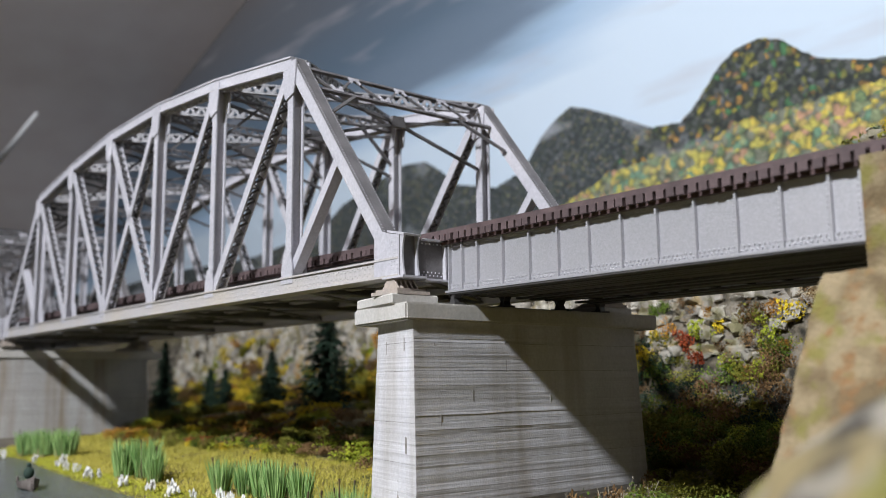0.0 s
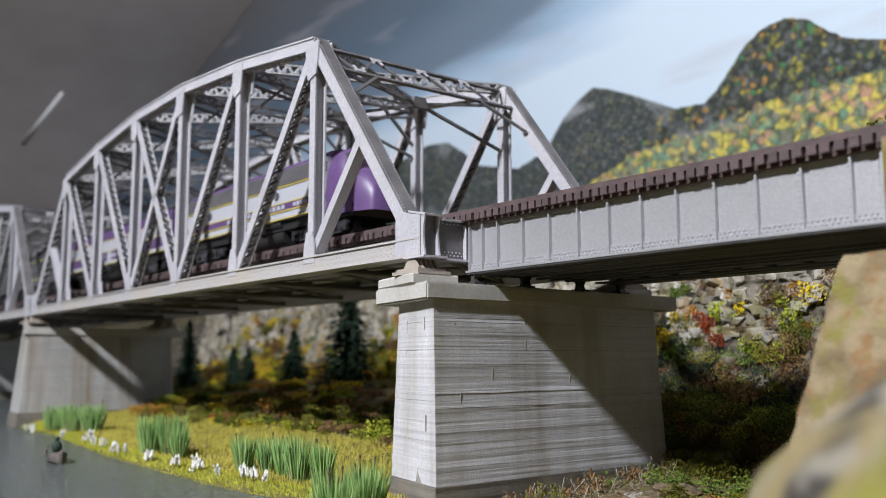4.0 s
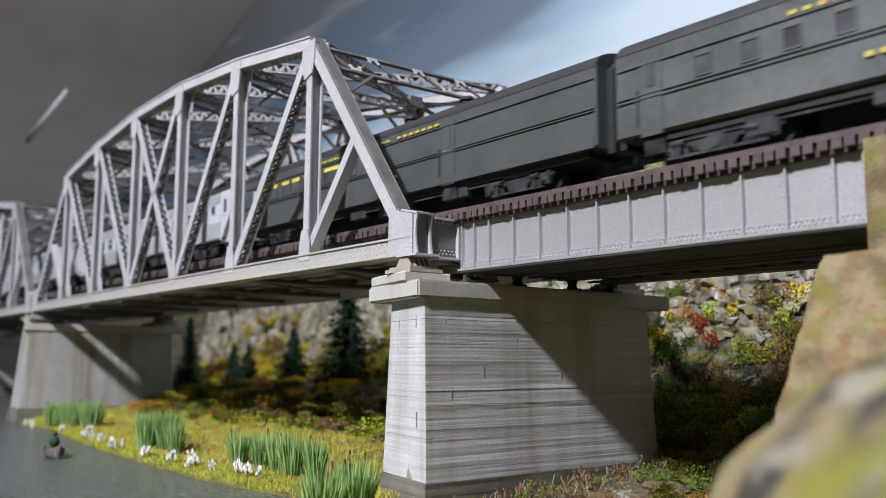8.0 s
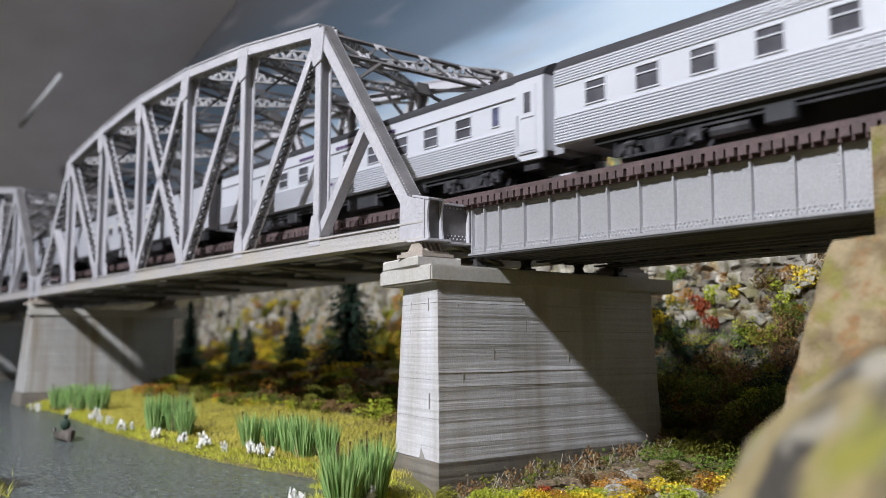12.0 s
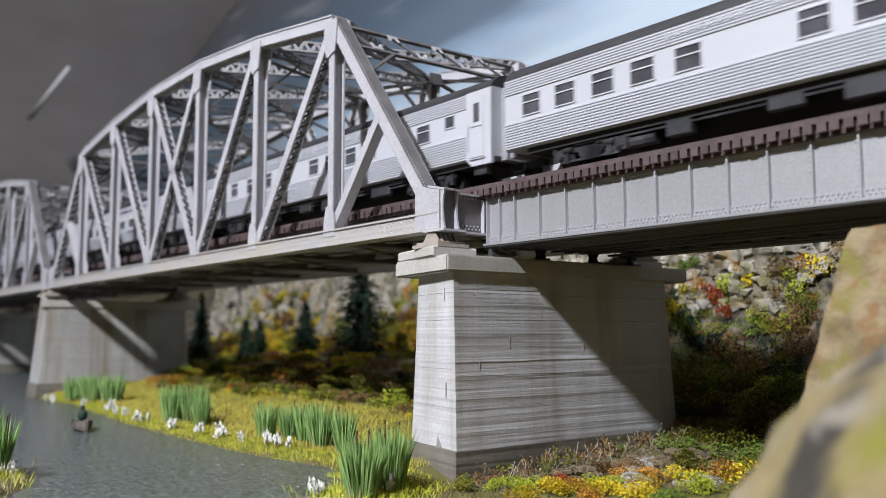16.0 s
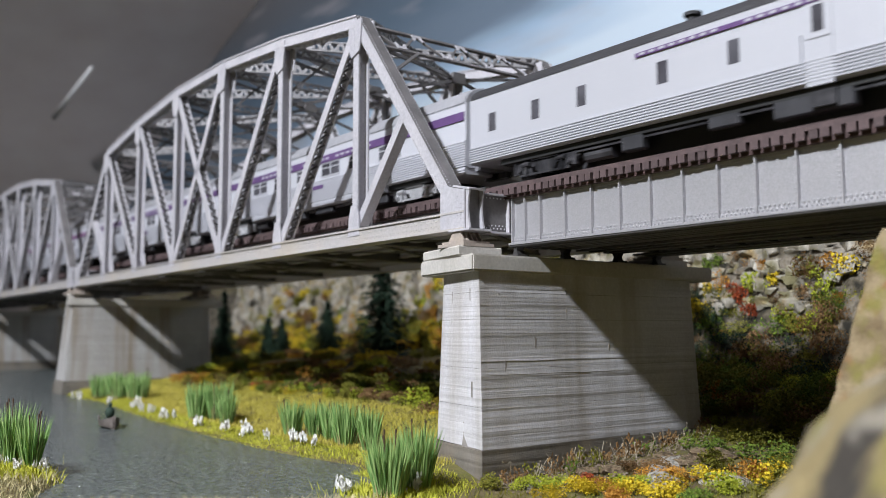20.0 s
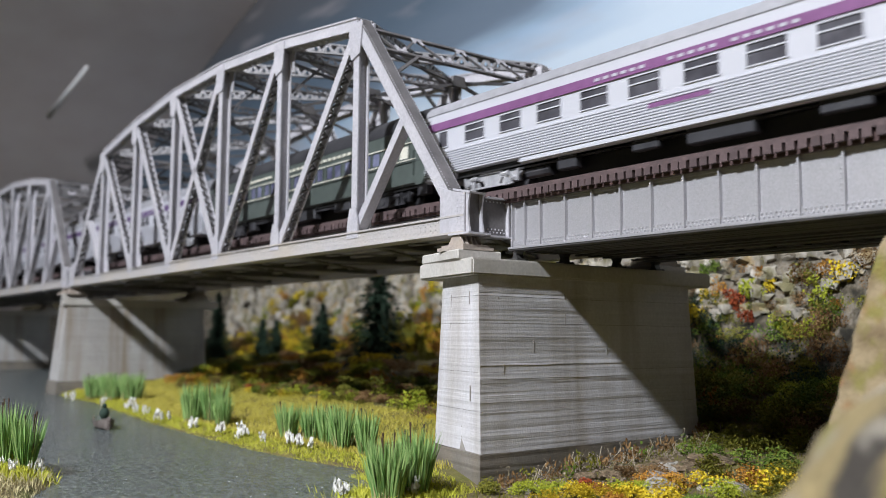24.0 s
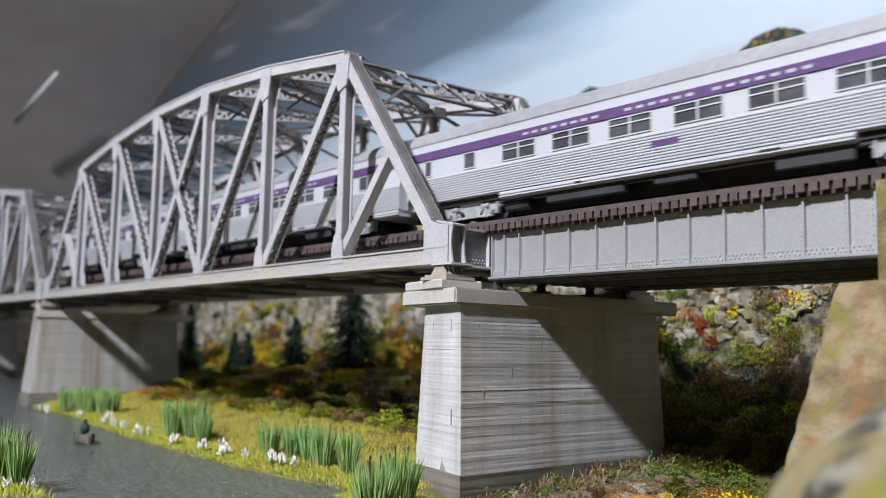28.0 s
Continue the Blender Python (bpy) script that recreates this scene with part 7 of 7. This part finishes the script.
def diesel(nose):
    L = 0.232
    car = thing("diesel_locomotive", "purple and silver streamlined model diesel locomotive" + (" with rounded nose" if nose else " booster unit"), "locomotive", "locomotives")
    base, eave = 0.0154, 0.0425
    xf = L / 2 - (0.034 if nose else 0)
    xr = -L / 2 + (0.0105 if nose else 0)
    part("body", shell(xr, xf, side_profile(base, eave, ())), WHITE, car)
    rc = roof_curve(eave, 0.0050)
    roof_ob = part("roof", prism(bmesh.new(), [(-HW - 0.0002, eave - 0.0004)] + [(-y, z) for y, z in rc] + [(y, z) for y, z in reversed(rc)][1:] + [(HW + 0.0002, eave - 0.0004)], xr + 0.0003, xf, 0), PURPLE if nose else ROOFB, car)
    if nose:
        for sy in SIDES:
            gr = part("side_grille", slab(xr + 0.004, xf - 0.010, sy, HW - 0.0005, HW + 0.0003, 0.0340, 0.0424), GRILLE, car)
            for i in range(6):
                part("louvre", slab(xr + 0.004, xf - 0.010, sy, HW, HW + 0.0007, 0.0344 + i * 0.0014, 0.0350 + i * 0.0014), GRILLE, gr)
        band(car, "grille_line", xr, xf, 0.0331, 0.0338, GOLD, 0.0005)
        band(car, "upper_yellow_line", xr, xf, 0.0240, 0.0246, GOLD, 0.0005)
        band(car, "purple_band", xr, xf, 0.0203, 0.0240, PURPLE, 0.0003)
        band(car, "lower_yellow_line", xr, xf, 0.0196, 0.0203, GOLD, 0.0005)
        letters(car, -0.031, 0.006, 0.0210, 0.0232, 8, WHITE)
        letters(car, 0.017, 0.042, 0.0210, 0.0232, 5, WHITE)
        letters(car, 0.050, 0.066, 0.0210, 0.0232, 4, WHITE)
    else:
        band(car, "upper_purple_band", xr, xf, 0.0355, 0.0424, PURPLE, 0.0003)
        band(car, "upper_yellow_line", xr, xf, 0.0349, 0.0355, GOLD, 0.0005)
        band(car, "middle_yellow_line", xr, xf, 0.0256, 0.0262, GOLD, 0.0005)
        band(car, "purple_band", xr, xf, 0.0187, 0.0256, PURPLE, 0.0003)
        letters(car, -0.060, -0.023, 0.0203, 0.0232, 8, WHITE)
        letters(car, -0.013, 0.013, 0.0203, 0.0232, 5, WHITE)
        letters(car, 0.020, 0.038, 0.0203, 0.0232, 4, WHITE)
    band(car, "sill_yellow_line", xr, xf, 0.0154, 0.0161, GOLD, 0.0005)
    for sy in SIDES:
        dr = part("door", slab(-0.017, -0.008, sy, HW, HW + 0.0004, 0.0165, 0.0330) if not nose else slab(0.008, 0.016, sy, HW, HW + 0.0004, 0.0165, 0.0326), WHITE, car)
        part("step", slab(-0.016, -0.009, sy, HW - 0.002, HW, 0.0100, 0.0156) if not nose else slab(0.009, 0.015, sy, HW - 0.002, HW, 0.0100, 0.0156), BLACKP, dr)
    if nose:
        for x in (-0.0575, -0.0083, 0.0305):
            for sy in SIDES:
                part("porthole", cyl(bmesh.new(), (x, sy * (HW - 0.001), 0.0290), (x, sy * (HW + 0.0005), 0.0290), 0.0025, 16), GLASS, car)
    else:
        for x in (-0.0849, -0.0521, -0.0453, 0.0187, 0.0261, 0.080):
            for sy in SIDES:
                part("window", slab(x - 0.0019, x + 0.0019, sy, HW - 0.0005, HW + 0.0004, 0.0275, 0.0338), GLASS, car)
    if nose:
        bm = bmesh.new()
        secs = []
        for i in range(13):
            k = i / 12
            x = xf + 0.034 * k
            top = 0.0475 - 0.0020 * k if k < 0.25 else 0.0470 - 0.0115 * min(1, (k - 0.25) / 0.22) - 0.013 * max(0, (k - 0.5) / 0.5) ** 2.2
            wd = HW * (1 - 0.42 * k ** 2.6)
            secs.append([bm.verts.new((x, wd * math.copysign(abs(math.cos(a)) ** 0.55, math.cos(a)), 0.0115 + (top - 0.0115) * abs(math.sin(a)) ** 0.65)) for a in [j * math.pi / 18 for j in range(19)]])
        for a, b in zip(secs, secs[1:]):
            for j in range(18):
                bm.faces.new((a[j], a[j + 1], b[j + 1], b[j]))
        bm.faces.new(secs[-1])
        part("nose", bm, PURPLE, car, "rounded purple nose", smooth=True)
        part("headlamp", cyl(bmesh.new(), (L / 2 - 0.014, 0, 0.0345), (L / 2 - 0.0066, 0, 0.0345), 0.0019, 14), LAMPG, car, "glowing amber headlamp")
        part("headlamp", cyl(bmesh.new(), (L / 2 - 0.010, 0, 0.0270), (L / 2 - 0.0022, 0, 0.0270), 0.0019, 14), LAMPG, car, "glowing amber headlamp")
        for sy in SIDES:
            part("windscreen", box(xf + 0.0085, xf + 0.0125, *sorted((sy * 0.0022, sy * 0.0115)), 0.0385, 0.0430), GLASS, car)
            part("cab_window", slab(xf - 0.008, xf + 0.000, sy, HW - 0.001, HW + 0.0005, 0.0345, 0.0400), GLASS, car)
    end_wall(car, xr, -1, eave, 0.0048, PURPLE)
    if not nose:
        end_wall(car, xf, 1, eave, 0.0048, PURPLE)
    for x in (xr - 0.0030,) if nose else (xr - 0.0030, xf):
        part("diaphragm", prism(bmesh.new(), [(-0.0042, 0.0125), (0.0042, 0.0125), (0.0042, 0.0345), (0.0030, 0.0358), (-0.0030, 0.0358), (-0.0042, 0.0345)], x, x + 0.0030, 0), BLACKP, car)
        part("coupler", box(x - 0.003, x + 0.006, -0.0016, 0.0016, 0.0072, 0.0098), TRUCKB, car)
    for sy in SIDES:
        part("fuel_tank", cyl(bmesh.new(), (-0.034, sy * 0.0095, 0.0078), (0.034, sy * 0.0095, 0.0078), 0.0052, 16), BLACKP, car)
        part("air_pipe", cyl(bmesh.new(), (-0.034, sy * 0.0150, 0.0135), (0.034, sy * 0.0150, 0.0135), 0.0018, 10), BLACKP, car)
    part("floor_pan", box(xr + 0.006, L / 2 - 0.012, -0.0150, 0.0150, 0.0100, 0.0156), BLACKP, car)
    for sg in (-1, 1):
        truck(car, sg * 0.070, TRUCKB, 3, 0.046)
    return car


# front of each car passes x = 0 at these times
CONSIST = [
    (diesel, (True,), 4.338), (diesel, (False,), 5.458), (dark_baggage, (), 6.584), (dark_combine, (), 7.605),
    (silver_sleeper_a, (), 8.99), (silver_sleeper_b, (), 10.384), (silver_coach, (), 11.771), (silver_smooth, (), 13.19),
    (silver_sleeper_c, (), 14.585), (silver_sleeper_b, (), 15.957), (tan_window_coach, (), 17.350), (white_baggage, (), 18.735),
    (purple_coach, (), 20.103), (purple_coach, (), 21.488), (lounge_car, (), 22.893), (green_heavyweight, (), 24.23),
    (purple_coach, (), 25.510), (purple_coach, (), 26.895), (purple_coach, (), 28.280), (purple_coach, (), 29.665),
]


def train():
    cars, made = [], {}
    for fn, args, t0 in CONSIST:
        key = (fn, args)
        if key in made:
            car = copy_thing(made[key], pose(0, 0, 0))
        else:
            car = made[key] = fn(*args)
        half = {diesel: 0.118, dark_baggage: 0.1075}.get(fn, CAR_L / 2)
        cars.append((car, -SPEED * t0 - half))
    return cars


CARS = train()


def motions():
    for car, x0 in CARS:
        walk(car, [(t, pose(x0 + SPEED * t, TRACK_Y, RAILZ)) for t in (0.0, 7.0, 14.0, 21.0, 28.0)])


motions()
